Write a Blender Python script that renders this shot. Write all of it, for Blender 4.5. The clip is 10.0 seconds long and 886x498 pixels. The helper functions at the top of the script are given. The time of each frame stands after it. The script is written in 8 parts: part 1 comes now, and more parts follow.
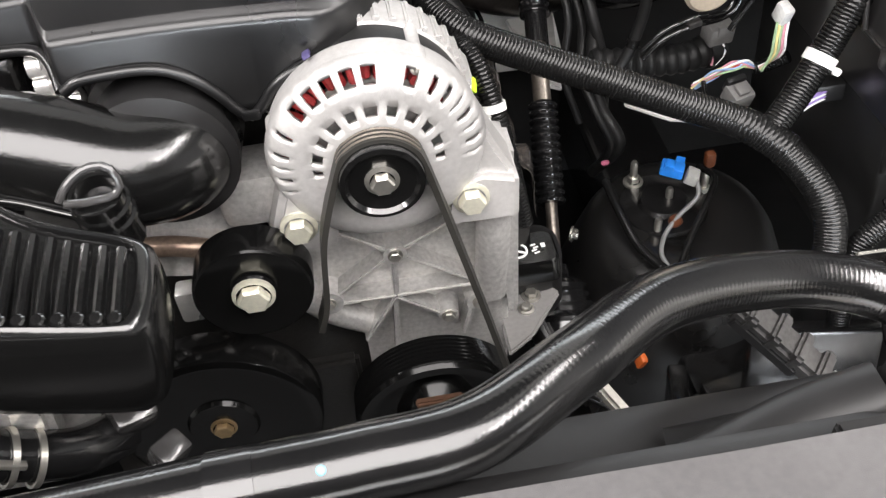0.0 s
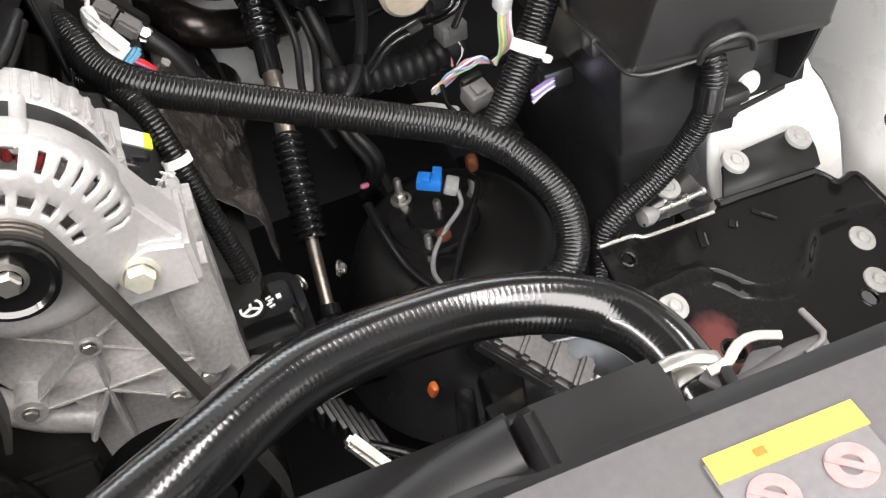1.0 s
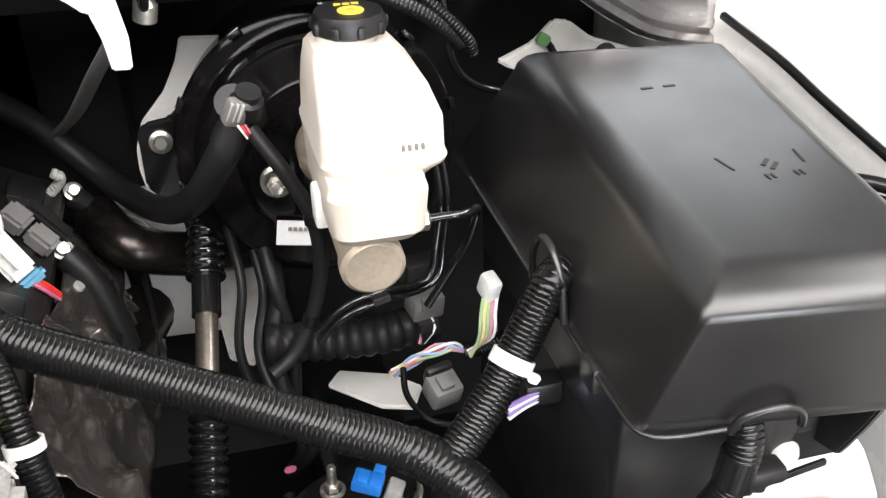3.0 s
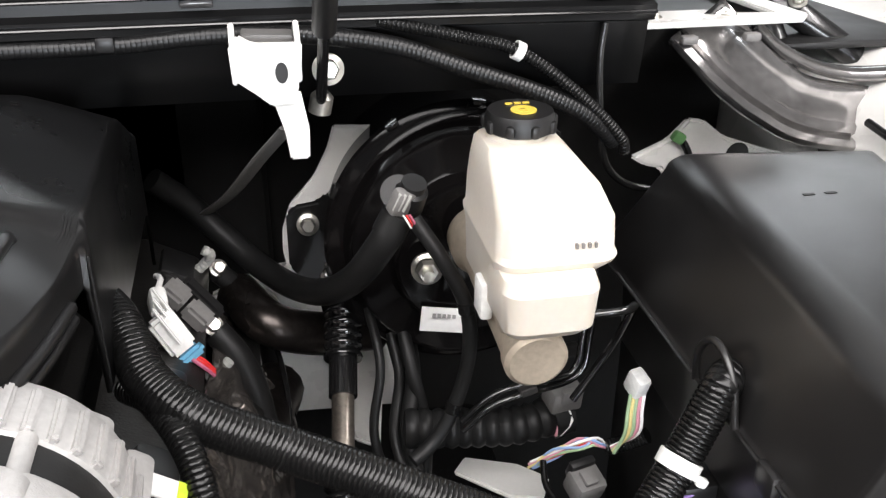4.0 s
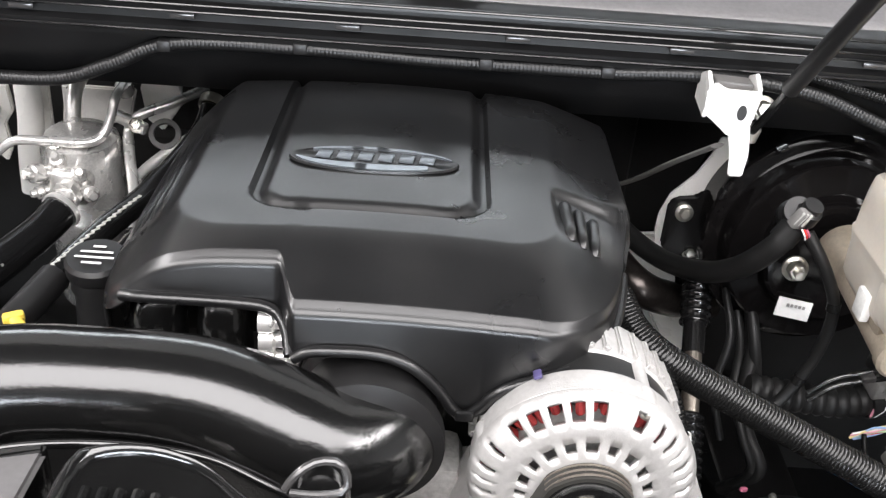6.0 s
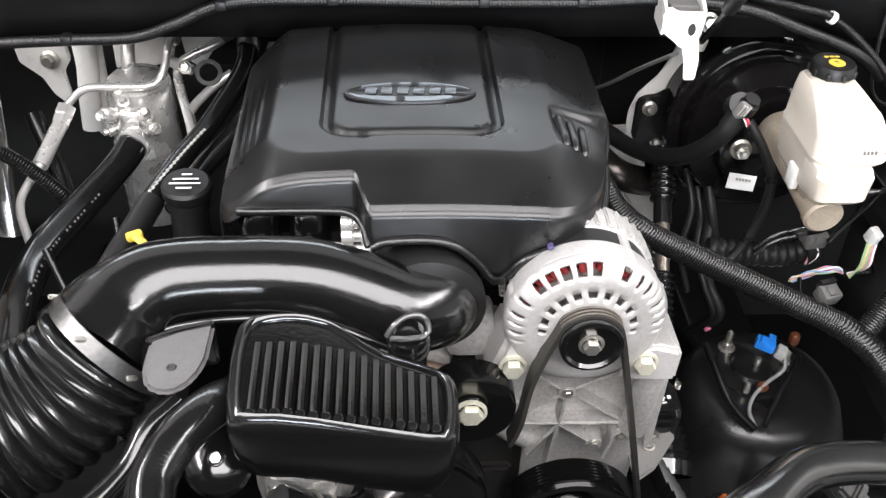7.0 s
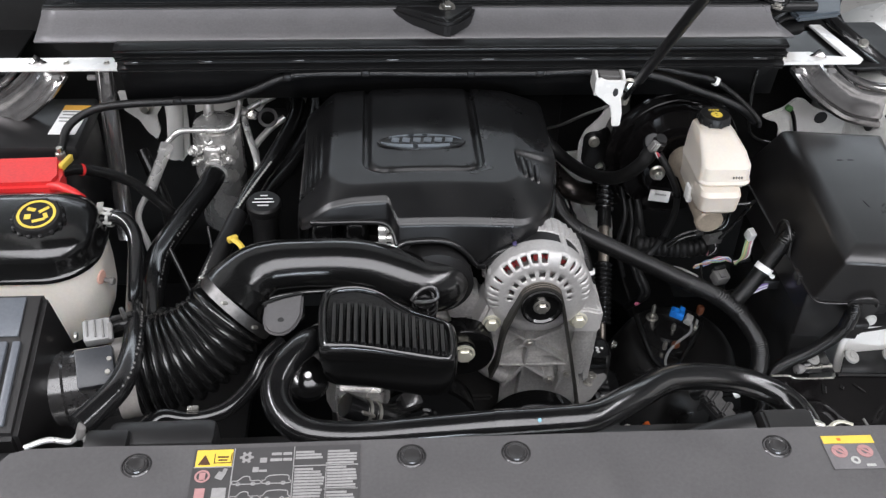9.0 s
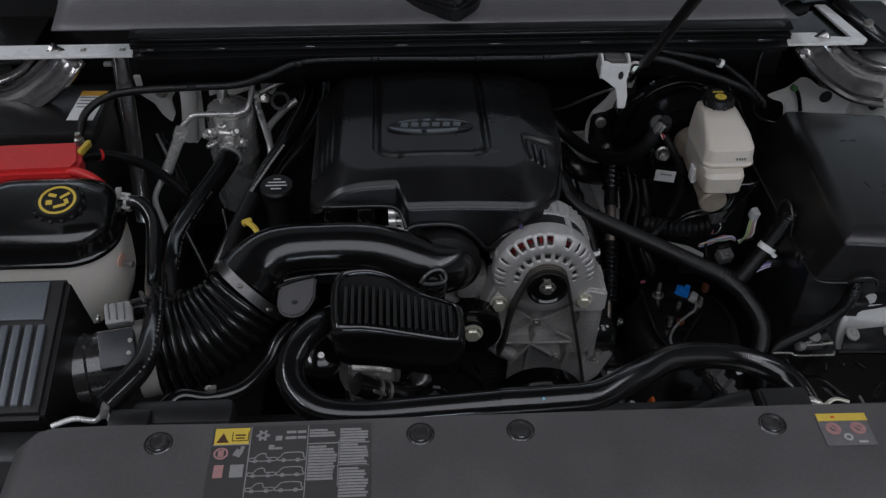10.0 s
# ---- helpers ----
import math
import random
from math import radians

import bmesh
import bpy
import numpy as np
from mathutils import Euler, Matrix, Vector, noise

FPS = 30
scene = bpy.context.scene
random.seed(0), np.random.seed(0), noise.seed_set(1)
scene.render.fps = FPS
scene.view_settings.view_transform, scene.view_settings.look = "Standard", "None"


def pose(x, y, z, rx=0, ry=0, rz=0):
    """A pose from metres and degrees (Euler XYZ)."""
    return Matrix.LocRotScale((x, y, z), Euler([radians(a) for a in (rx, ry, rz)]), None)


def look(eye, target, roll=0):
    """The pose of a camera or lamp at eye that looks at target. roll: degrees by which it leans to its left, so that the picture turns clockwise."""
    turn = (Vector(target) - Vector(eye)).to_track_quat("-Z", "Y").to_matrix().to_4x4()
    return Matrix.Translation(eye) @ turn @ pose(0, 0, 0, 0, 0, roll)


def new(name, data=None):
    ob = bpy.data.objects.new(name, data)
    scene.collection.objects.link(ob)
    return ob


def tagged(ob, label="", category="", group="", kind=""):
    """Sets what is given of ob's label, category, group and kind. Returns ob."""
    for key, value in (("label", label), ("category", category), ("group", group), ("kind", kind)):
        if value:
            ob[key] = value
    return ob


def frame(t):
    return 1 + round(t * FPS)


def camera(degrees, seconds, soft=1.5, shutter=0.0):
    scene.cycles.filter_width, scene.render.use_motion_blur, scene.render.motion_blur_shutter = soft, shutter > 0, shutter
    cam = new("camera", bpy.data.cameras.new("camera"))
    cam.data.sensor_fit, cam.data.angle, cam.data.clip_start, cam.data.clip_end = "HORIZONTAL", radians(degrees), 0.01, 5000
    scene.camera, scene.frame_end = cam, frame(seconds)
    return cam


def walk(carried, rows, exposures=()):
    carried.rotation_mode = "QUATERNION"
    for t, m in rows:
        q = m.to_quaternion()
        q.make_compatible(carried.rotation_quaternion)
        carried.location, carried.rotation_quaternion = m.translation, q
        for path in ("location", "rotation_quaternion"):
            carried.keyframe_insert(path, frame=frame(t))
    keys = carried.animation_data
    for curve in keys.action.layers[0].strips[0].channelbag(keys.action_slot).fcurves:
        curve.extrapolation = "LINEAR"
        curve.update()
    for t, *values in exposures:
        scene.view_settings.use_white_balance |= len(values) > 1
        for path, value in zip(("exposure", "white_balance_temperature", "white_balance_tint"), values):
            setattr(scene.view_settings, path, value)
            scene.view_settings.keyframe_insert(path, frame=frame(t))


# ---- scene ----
cam = camera(50.0, 10.0, soft=1.35)
PATH = [
    (0, (0.153, -0.131, 1.392), (0.244, 1.319, 0.018), -6.7),
    (0.5, (0.246, -0.118, 1.369), (0.425, 1.327, -0.002), -10.3),
    (1, (0.314, -0.092, 1.346), (0.599, 1.321, -0.041), -11.9),
    (1.5, (0.369, -0.061, 1.314), (0.773, 1.344, -0.051), -10.0),
    (2, (0.395, -0.005, 1.291), (0.882, 1.44, -0.004), -5.7),
    (2.5, (0.394, 0.047, 1.295), (0.896, 1.574, 0.105), -3.4),
    (3, (0.376, 0.082, 1.298), (0.821, 1.724, 0.247), -0.3),
    (3.2, (0.364, 0.091, 1.305), (0.805, 1.76, 0.295), 0.7),
    (4.3, (0.272, 0.096, 1.322), (0.561, 1.858, 0.421), -0.1),
    (4.5, (0.254, 0.088, 1.335), (0.488, 1.856, 0.429), -0.3),
    (5, (0.187, 0.044, 1.371), (0.316, 1.815, 0.45), 0.5),
    (5.5, (0.113, 0.005, 1.404), (0.186, 1.753, 0.434), 2.4),
    (6, (0.033, -0.066, 1.453), (0.066, 1.64, 0.411), 4.4),
    (6.2, (0.009, -0.093, 1.473), (0.051, 1.58, 0.378), 4.3),
    (7.3, (-0.034, -0.324, 1.638), (0.076, 1.243, 0.4), 0.8),
    (7.5, (-0.037, -0.369, 1.67), (0.074, 1.205, 0.441), 0.7),
    (8, (-0.054, -0.482, 1.751), (0.056, 1.107, 0.541), 1.7),
    (8.5, (-0.071, -0.578, 1.822), (0.056, 1.015, 0.619), 2.1),
    (9, (-0.071, -0.633, 1.88), (0.048, 0.941, 0.652), 1.5),
    (9.5, (-0.067, -0.651, 1.912), (0.017, 0.893, 0.644), 0.1),
    (10, (-0.065, -0.653, 1.918), (0.024, 0.884, 0.642), 0.6),
]
EXPOSURES = [(0, 0.0, 6650, 10), (3.2, 0.0, 6650, 10), (4.3, -0.32, 6550, 10), (4.6, -0.32, 6541, 10), (5.2, -0.2, 6524, 10), (6.0, 0.0, 6500, 10), (7.6, 0.0, 6460, 10), (8.0, -0.12, 6450, 10), (8.5, -0.38, 6400, 10), (9.0, -1.05, 6250, 10), (9.5, -1.9, 6050, 10), (10.0, -2.85, 5980, 10)]
walk(cam, [(t, look(eye, target, roll)) for t, eye, target, roll in PATH], EXPOSURES)

# ---- light: unseen lamps on the ceiling of an assumed showroom ----
world = bpy.data.worlds.new("showroom_air")
world.use_nodes = True
world.node_tree.nodes["Background"].inputs[0].default_value = (0.9, 0.95, 1.0, 1)
world.node_tree.nodes["Background"].inputs[1].default_value = 0.3
scene.world = world


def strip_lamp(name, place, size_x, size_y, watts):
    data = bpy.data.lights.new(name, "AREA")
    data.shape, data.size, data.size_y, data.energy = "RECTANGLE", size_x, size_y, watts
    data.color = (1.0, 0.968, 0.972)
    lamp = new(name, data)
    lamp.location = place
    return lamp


# Overhead source placed by the highlights on hoses and duct; fixture unseen.
strip_lamp("unseen_ceiling_lamp", (0.2, -1.9, 3.2), 4.2, 3.0, 410)
# Two side strips added as fill for fenders and rear corners, no known fixtures.
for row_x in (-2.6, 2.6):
    strip_lamp("unseen_ceiling_lamp", (row_x, -0.3, 3.2), 0.4, 3.2, 240 if row_x < 0 else 140)
# daylight through an unseen shop window, inferred from low highlights in front
daylight = strip_lamp("unseen_window_light", (0.3, -4.46, 1.0), 3.4, 0.8, 260)
daylight.data.color = (0.86, 0.92, 1.0)
daylight.rotation_euler = (radians(90), 0, 0)
# unseen high window band, assumed in the wall behind for the top sheen
back_light = strip_lamp("unseen_window_light", (0.4, 4.44, 2.93), 7.0, 0.62, 104)
back_light.data.color = (0.9, 0.95, 1.0)
back_light.rotation_euler = (radians(-90), 0, 0)


# ---- materials ----
def material(name, color, rough=0.5, metal=0.0, vary=0.15, scale=60.0, bump=0.0, bump_scale=300.0, spec=0.5, coat=0.0, dust=0.0, sub=0.0, coat_rough=0.12):
    """A surface whose colour and gloss vary at two scales, with fine relief and thin dust."""
    m = bpy.data.materials.new(name)
    m.use_nodes = True
    nt = m.node_tree
    bsdf = nt.nodes["Principled BSDF"]
    coord = nt.nodes.new("ShaderNodeTexCoord")
    big, fine = nt.nodes.new("ShaderNodeTexNoise"), nt.nodes.new("ShaderNodeTexNoise")
    big.inputs["Scale"].default_value, fine.inputs["Scale"].default_value = scale * 0.25, scale * 4
    big.inputs["Detail"].default_value, fine.inputs["Detail"].default_value = 4, 2
    nt.links.new(coord.outputs["Object"], big.inputs["Vector"])
    nt.links.new(coord.outputs["Object"], fine.inputs["Vector"])
    add = nt.nodes.new("ShaderNodeMath")
    add.operation = "ADD"
    nt.links.new(big.outputs["Fac"], add.inputs[0])
    nt.links.new(fine.outputs["Fac"], add.inputs[1])
    ramp = nt.nodes.new("ShaderNodeMapRange")
    ramp.inputs["From Min"].default_value, ramp.inputs["From Max"].default_value = 0.6, 1.4
    ramp.inputs["To Min"].default_value, ramp.inputs["To Max"].default_value = 1 - vary, 1 + vary
    nt.links.new(add.outputs[0], ramp.inputs["Value"])
    mul = nt.nodes.new("ShaderNodeVectorMath")
    mul.operation = "SCALE"
    mul.inputs[0].default_value = color
    nt.links.new(ramp.outputs[0], mul.inputs["Scale"])
    base = mul.outputs[0]
    if dust:
        mix = nt.nodes.new("ShaderNodeMix")
        mix.data_type = "RGBA"
        grime = nt.nodes.new("ShaderNodeTexNoise")
        grime.inputs["Scale"].default_value, grime.inputs["Detail"].default_value = 14, 8
        nt.links.new(coord.outputs["Object"], grime.inputs["Vector"])
        gr = nt.nodes.new("ShaderNodeMapRange")
        gr.inputs["From Min"].default_value, gr.inputs["From Max"].default_value, gr.inputs["To Max"].default_value = 0.5, 0.75, dust
        nt.links.new(grime.outputs["Fac"], gr.inputs["Value"])
        nt.links.new(gr.outputs[0], mix.inputs["Factor"])
        nt.links.new(base, mix.inputs["A"])
        mix.inputs["B"].default_value = (0.22, 0.21, 0.19, 1)
        base = mix.outputs["Result"]
    nt.links.new(base, bsdf.inputs["Base Color"])
    rr = nt.nodes.new("ShaderNodeMapRange")
    rr.inputs["From Min"].default_value, rr.inputs["From Max"].default_value = 0.3, 0.7
    rr.inputs["To Min"].default_value, rr.inputs["To Max"].default_value = rough * 0.82, min(1, rough * 1.2)
    nt.links.new(big.outputs["Fac"], rr.inputs["Value"])
    nt.links.new(rr.outputs[0], bsdf.inputs["Roughness"])
    bsdf.inputs["Metallic"].default_value = metal
    bsdf.inputs["Specular IOR Level"].default_value = spec
    bsdf.inputs["Coat Weight"].default_value = coat
    bsdf.inputs["Coat Roughness"].default_value = coat_rough
    if sub:
        bsdf.inputs["Subsurface Weight"].default_value = sub
        bsdf.inputs["Subsurface Radius"].default_value = (0.02, 0.015, 0.01)
        bsdf.inputs["Subsurface Scale"].default_value = 0.4
    if bump:
        grain = nt.nodes.new("ShaderNodeTexNoise")
        grain.inputs["Scale"].default_value, grain.inputs["Detail"].default_value = bump_scale, 3
        nt.links.new(coord.outputs["Object"], grain.inputs["Vector"])
        bp = nt.nodes.new("ShaderNodeBump")
        bp.inputs["Strength"].default_value, bp.inputs["Distance"].default_value = bump, 0.001
        nt.links.new(grain.outputs["Fac"], bp.inputs["Height"])
        nt.links.new(bp.outputs[0], bsdf.inputs["Normal"])
    return m


M_COVER = material("satin_black_plastic", (0.006, 0.006, 0.0063), 0.31, bump=0.06, bump_scale=1500, dust=0.015, spec=0.5, coat=0.22, coat_rough=0.25)
M_PLASTIC = material("black_moulded_plastic", (0.009, 0.0088, 0.009), 0.42, bump=0.06, bump_scale=1200, spec=0.5)
M_PULLEY = material("black_pulley_paint", (0.004, 0.004, 0.004), 0.13, spec=0.28)
M_GLOSS = material("glossy_black_plastic", (0.005, 0.005, 0.005), 0.15, bump=0.08, bump_scale=250, spec=0.9)
M_RIB = material("ribbed_conduit_black", (0.006, 0.006, 0.006), 0.2, bump=0.15, bump_scale=700, spec=0.36)
M_TRAY = material("glossy_tray_paint", (0.005, 0.0045, 0.0046), 0.12, bump=0.06, bump_scale=60, spec=0.2, vary=0.3)
M_RUBBER = material("black_hose_rubber", (0.007, 0.007, 0.0073), 0.135, bump=0.06, bump_scale=900, dust=0.01, spec=0.85)
M_BELT = material("belt_rubber", (0.022, 0.021, 0.0185), 0.5)
M_GREYPL = material("grey_shroud_plastic", (0.085, 0.082, 0.083), 0.45, bump=0.25, bump_scale=2200, dust=0.06)
M_TRIM = material("black_rubber_trim", (0.0065, 0.0065, 0.0067), 0.34, spec=0.45)
M_DUCT = material("moulded_duct_plastic", (0.0055, 0.0055, 0.0055), 0.15, bump=0.14, bump_scale=420, spec=0.7, coat=0.15, coat_rough=0.1)
M_BRAID = material("knitted_hose_rubber", (0.006, 0.006, 0.0062), 0.14, bump=0.07, bump_scale=900, spec=0.8, dust=0.02)
M_BELLOWS = material("bellows_rubber", (0.006, 0.006, 0.006), 0.2, spec=0.9, coat=0.3, coat_rough=0.25)
M_BAND = material("dull_clamp_band", (0.13, 0.127, 0.125), 0.36, metal=0.9, vary=0.3)
M_MATTE = material("matte_hose_rubber", (0.011, 0.011, 0.011), 0.42, bump=0.1, bump_scale=700, spec=0.24)
M_SHAFT = material("tan_shaft_steel", (0.25, 0.22, 0.19), 0.35, metal=0.85, vary=0.3)
M_PIN = material("grey_pin_plastic", (0.035, 0.034, 0.034), 0.18, spec=0.8)
M_FADEDRED = material("faded_red_print", (0.4, 0.22, 0.215), 0.5)
M_BOX = material("black_box_plastic", (0.0085, 0.008, 0.008), 0.36, bump=0.1, bump_scale=1800, spec=0.6, coat=0.42, coat_rough=0.28)
M_PAINTBLK = material("black_painted_steel", (0.009, 0.0088, 0.009), 0.22, coat=0.3)
M_FIREWALL = material("black_insulation", (0.011, 0.0108, 0.0105), 0.75, bump=0.3, bump_scale=120, spec=0.2)
M_CAST = material("cast_aluminium", (0.5, 0.49, 0.475), 0.36, metal=0.5, vary=0.28, bump=0.4, bump_scale=700)
M_ALTCASE = material("alternator_aluminium", (0.5, 0.49, 0.48), 0.5, metal=0.45, vary=0.12, bump=0.25, bump_scale=900)
M_ALU = material("bright_aluminium", (0.82, 0.81, 0.79), 0.27, metal=0.7, vary=0.1)
M_DULLALU = material("dull_aluminium", (0.66, 0.65, 0.63), 0.27, metal=0.7, vary=0.3, scale=90, bump=0.25, bump_scale=250)
M_SHINYBLK = material("shiny_black_paint", (0.006, 0.006, 0.006), 0.1, coat=0.6)
M_DARKCHROME = material("dark_polished_steel", (0.3, 0.29, 0.285), 0.17, metal=0.9, vary=0.3, scale=30)
M_AMBER = material("amber_print", (0.8, 0.42, 0.04), 0.5, vary=0.05)
M_PALEMARK = material("pale_woven_mark", (0.4, 0.4, 0.38), 0.5)
M_PRINT = material("faded_grey_print", (0.27, 0.265, 0.26), 0.5)
M_STEEL = material("zinc_plated_steel", (0.62, 0.6, 0.55), 0.3, metal=0.9)
M_BOLT = material("yellowish_zinc_bolt", (0.72, 0.7, 0.58), 0.38, metal=0.6)
M_DARKMET = material("dark_cast_iron", (0.022, 0.021, 0.02), 0.42, metal=0.5, vary=0.3, bump=0.4, bump_scale=500)
M_MANIFOLD = material("stained_exhaust_steel", (0.06, 0.052, 0.048), 0.3, metal=0.9, vary=0.4, scale=40, bump=0.6, bump_scale=60)
M_RUST = material("rusty_brown_metal", (0.1, 0.05, 0.03), 0.6, metal=0.3, vary=0.35)
M_BRASS = material("brass_bolt", (0.5, 0.36, 0.2), 0.35, metal=0.85)
M_COPPER = material("red_copper_windings", (0.5, 0.07, 0.07), 0.35, metal=0.4, vary=0.4, scale=400)
M_WHITE = material("white_body_paint", (0.8, 0.79, 0.76), 0.28, vary=0.03, coat=0.4)
M_TANK = material("milky_tank_plastic", (0.78, 0.74, 0.67), 0.4, vary=0.05, sub=0.25)
M_RESERVOIR = material("milky_reservoir_plastic", (0.64, 0.59, 0.52), 0.4, vary=0.04, sub=0.25)
M_MASTER = material("tan_anodised_alloy", (0.5, 0.43, 0.34), 0.42, metal=0.5)
M_BLUE = material("blue_connector_plastic", (0.02, 0.22, 0.75), 0.4)
M_RED = material("red_terminal_plastic", (0.62, 0.03, 0.03), 0.38)
M_YELLOW = material("yellow_print", (0.68, 0.5, 0.07), 0.5, vary=0.05)
M_ORANGE = material("orange_plastic", (0.75, 0.16, 0.03), 0.5)
M_LABEL = material("white_label_paper", (0.78, 0.78, 0.77), 0.5, vary=0.04)
M_LABELGREY = material("grey_label_film", (0.06, 0.058, 0.058), 0.4, vary=0.05)
M_INK = material("black_ink", (0.02, 0.02, 0.02), 0.6)
M_TIE = material("white_nylon", (0.78, 0.78, 0.76), 0.4)
M_GREYCON = material("grey_connector_plastic", (0.16, 0.155, 0.15), 0.5)
M_BROWN = material("brown_connector_plastic", (0.12, 0.04, 0.018), 0.3)
M_PINK = material("pink_plastic", (0.45, 0.12, 0.2), 0.5)
M_VIOLET = material("violet_wire", (0.3, 0.2, 0.5), 0.5)
M_GREEN = material("green_wire", (0.12, 0.28, 0.1), 0.5)
M_LIME = material("lime_tag", (0.55, 0.75, 0.05), 0.5)
M_EMBLEM = material("blue_grey_emblem", (0.27, 0.295, 0.32), 0.3, metal=0.85)
M_SCREEN = material("grey_windscreen_cowl", (0.16, 0.155, 0.158), 0.36, bump=0.1, bump_scale=500)
M_FLOOR = material("pale_floor_tile", (0.55, 0.53, 0.5), 0.3)
M_ROOM = material("grey_room_paint", (0.2, 0.2, 0.2), 0.8)
M_FILM = material("crumpled_dark_film", (0.15, 0.135, 0.125), 0.16, metal=0.8, vary=0.4, scale=25)


def reflection_tint(m, center, reach, color):
    """A soft-edged reddish reflection put into the colour of a painted sheet."""
    nt = m.node_tree
    bsdf = nt.nodes["Principled BSDF"]
    old = bsdf.inputs["Base Color"].links[0].from_socket
    coord, far = nt.nodes.new("ShaderNodeTexCoord"), nt.nodes.new("ShaderNodeVectorMath")
    far.operation = "DISTANCE"
    far.inputs[1].default_value = center
    blot, add, fall, mix = nt.nodes.new("ShaderNodeTexNoise"), nt.nodes.new("ShaderNodeMath"), nt.nodes.new("ShaderNodeMapRange"), nt.nodes.new("ShaderNodeMix")
    blot.inputs["Scale"].default_value, blot.inputs["Detail"].default_value = 45, 5
    add.operation, add.inputs[1].default_value = "MULTIPLY_ADD", 0.045
    fall.inputs["From Min"].default_value, fall.inputs["From Max"].default_value = reach + 0.030, reach + 0.014
    mix.data_type = "RGBA"
    nt.links.new(coord.outputs["Object"], far.inputs[0])
    nt.links.new(coord.outputs["Object"], blot.inputs["Vector"])
    nt.links.new(blot.outputs["Fac"], add.inputs[0])
    nt.links.new(far.outputs["Value"], add.inputs[2])
    nt.links.new(add.outputs[0], fall.inputs["Value"])
    nt.links.new(fall.outputs[0], mix.inputs["Factor"])
    nt.links.new(old, mix.inputs["A"])
    mix.inputs["B"].default_value = color
    nt.links.new(mix.outputs["Result"], bsdf.inputs["Base Color"])


# ---- building blocks ----
ORIGIN = {}


def thing(name, place, label, category, group="", kind=""):
    """An empty at the base of a thing, to hold its parts."""
    ob = new(name)
    ob.location = place
    ob.empty_display_size = 0.02
    ORIGIN[ob] = Vector(place)
    return tagged(ob, label, category, group, kind)


def part(name, bm, mat, parent=None, label="", sharp=35.0):
    """Links a bmesh, given in world coordinates, as one mesh under a thing or a part."""
    start = ORIGIN.get(parent, Vector((0, 0, 0)))
    bmesh.ops.translate(bm, verts=bm.verts, vec=-start)
    bmesh.ops.recalc_face_normals(bm, faces=bm.faces)
    data = bpy.data.meshes.new(name)
    bm.to_mesh(data)
    bm.free()
    for poly in data.polygons:
        poly.use_smooth = True
    data.set_sharp_from_angle(angle=radians(sharp))
    data.materials.append(mat)
    ob = new(name, data)
    if parent is not None:
        ob.parent = parent
    ORIGIN[ob] = start
    return tagged(ob, label)


def single(name, bm, mat, label, category, group="", kind="", sharp=35.0):
    """A thing that is one mesh."""
    ob = part(name, bm, mat, None, label, sharp)
    return tagged(ob, label, category, group, kind)


def solid(ob, thick, offset=-1.0):
    mod = ob.modifiers.new("thickness", "SOLIDIFY")
    mod.thickness, mod.offset = thick, offset
    return ob


def turn_to(direction):
    return Vector(direction).normalized().to_track_quat("Z", "Y").to_matrix().to_4x4()


def rbox(center, size, bevel=0.004, rot=(0, 0, 0), seg=2, bm=None):
    bm = bm or bmesh.new()
    m = pose(*center, *rot) @ Matrix.Diagonal((*size, 1))
    made = bmesh.ops.create_cube(bm, size=1, matrix=m)
    edges = list({e for v in made["verts"] for e in v.link_edges})
    if bevel:
        bmesh.ops.bevel(bm, geom=edges, offset=min(bevel, min(size) * 0.45), segments=seg, affect="EDGES", profile=0.5)
    return bm


def lathe(base, direction, profile, segs=32, bm=None):
    """A turned body: profile of (radius, height along direction)."""
    bm = bm or bmesh.new()
    m = Matrix.Translation(base) @ turn_to(direction)
    rings = []
    for r, h in profile:
        if r <= 1e-6:
            rings.append([bm.verts.new(m @ Vector((0, 0, h)))])
        else:
            rings.append([bm.verts.new(m @ Vector((r * math.cos(2 * math.pi * k / segs), r * math.sin(2 * math.pi * k / segs), h))) for k in range(segs)])
    for a, b in zip(rings, rings[1:]):
        for k in range(segs):
            j = (k + 1) % segs
            if len(a) == 1 and len(b) == 1:
                continue
            if len(a) == 1:
                bm.faces.new((a[0], b[k], b[j]))
            elif len(b) == 1:
                bm.faces.new((a[k], a[j], b[0]))
            else:
                bm.faces.new((a[k], a[j], b[j], b[k]))
    return bm


def spline(points, step=0.006):
    """Points at even steps along a smooth curve through the given ones."""
    p = [Vector(q) for q in points]
    p = [p[0] * 2 - p[1], *p, p[-1] * 2 - p[-2]]
    out = []
    for a, b, c, d in zip(p, p[1:], p[2:], p[3:]):
        n = max(6, int((c - b).length / 0.002))
        for k in range(n):
            t = k / n
            out.append(0.5 * (2 * b + (c - a) * t + (2 * a - 5 * b + 4 * c - d) * t * t + (3 * b - a - 3 * c + d) * t ** 3))
    out.append(p[-2])
    far = [0.0]
    for a, b in zip(out, out[1:]):
        far.append(far[-1] + (b - a).length)
    n = max(2, round(far[-1] / step))
    even, i = [], 0
    for k in range(n + 1):
        s = far[-1] * k / n
        while i < len(far) - 2 and far[i + 1] < s:
            i += 1
        f = (s - far[i]) / max(1e-9, far[i + 1] - far[i])
        even.append(out[i].lerp(out[i + 1], min(1, f)))
    return even


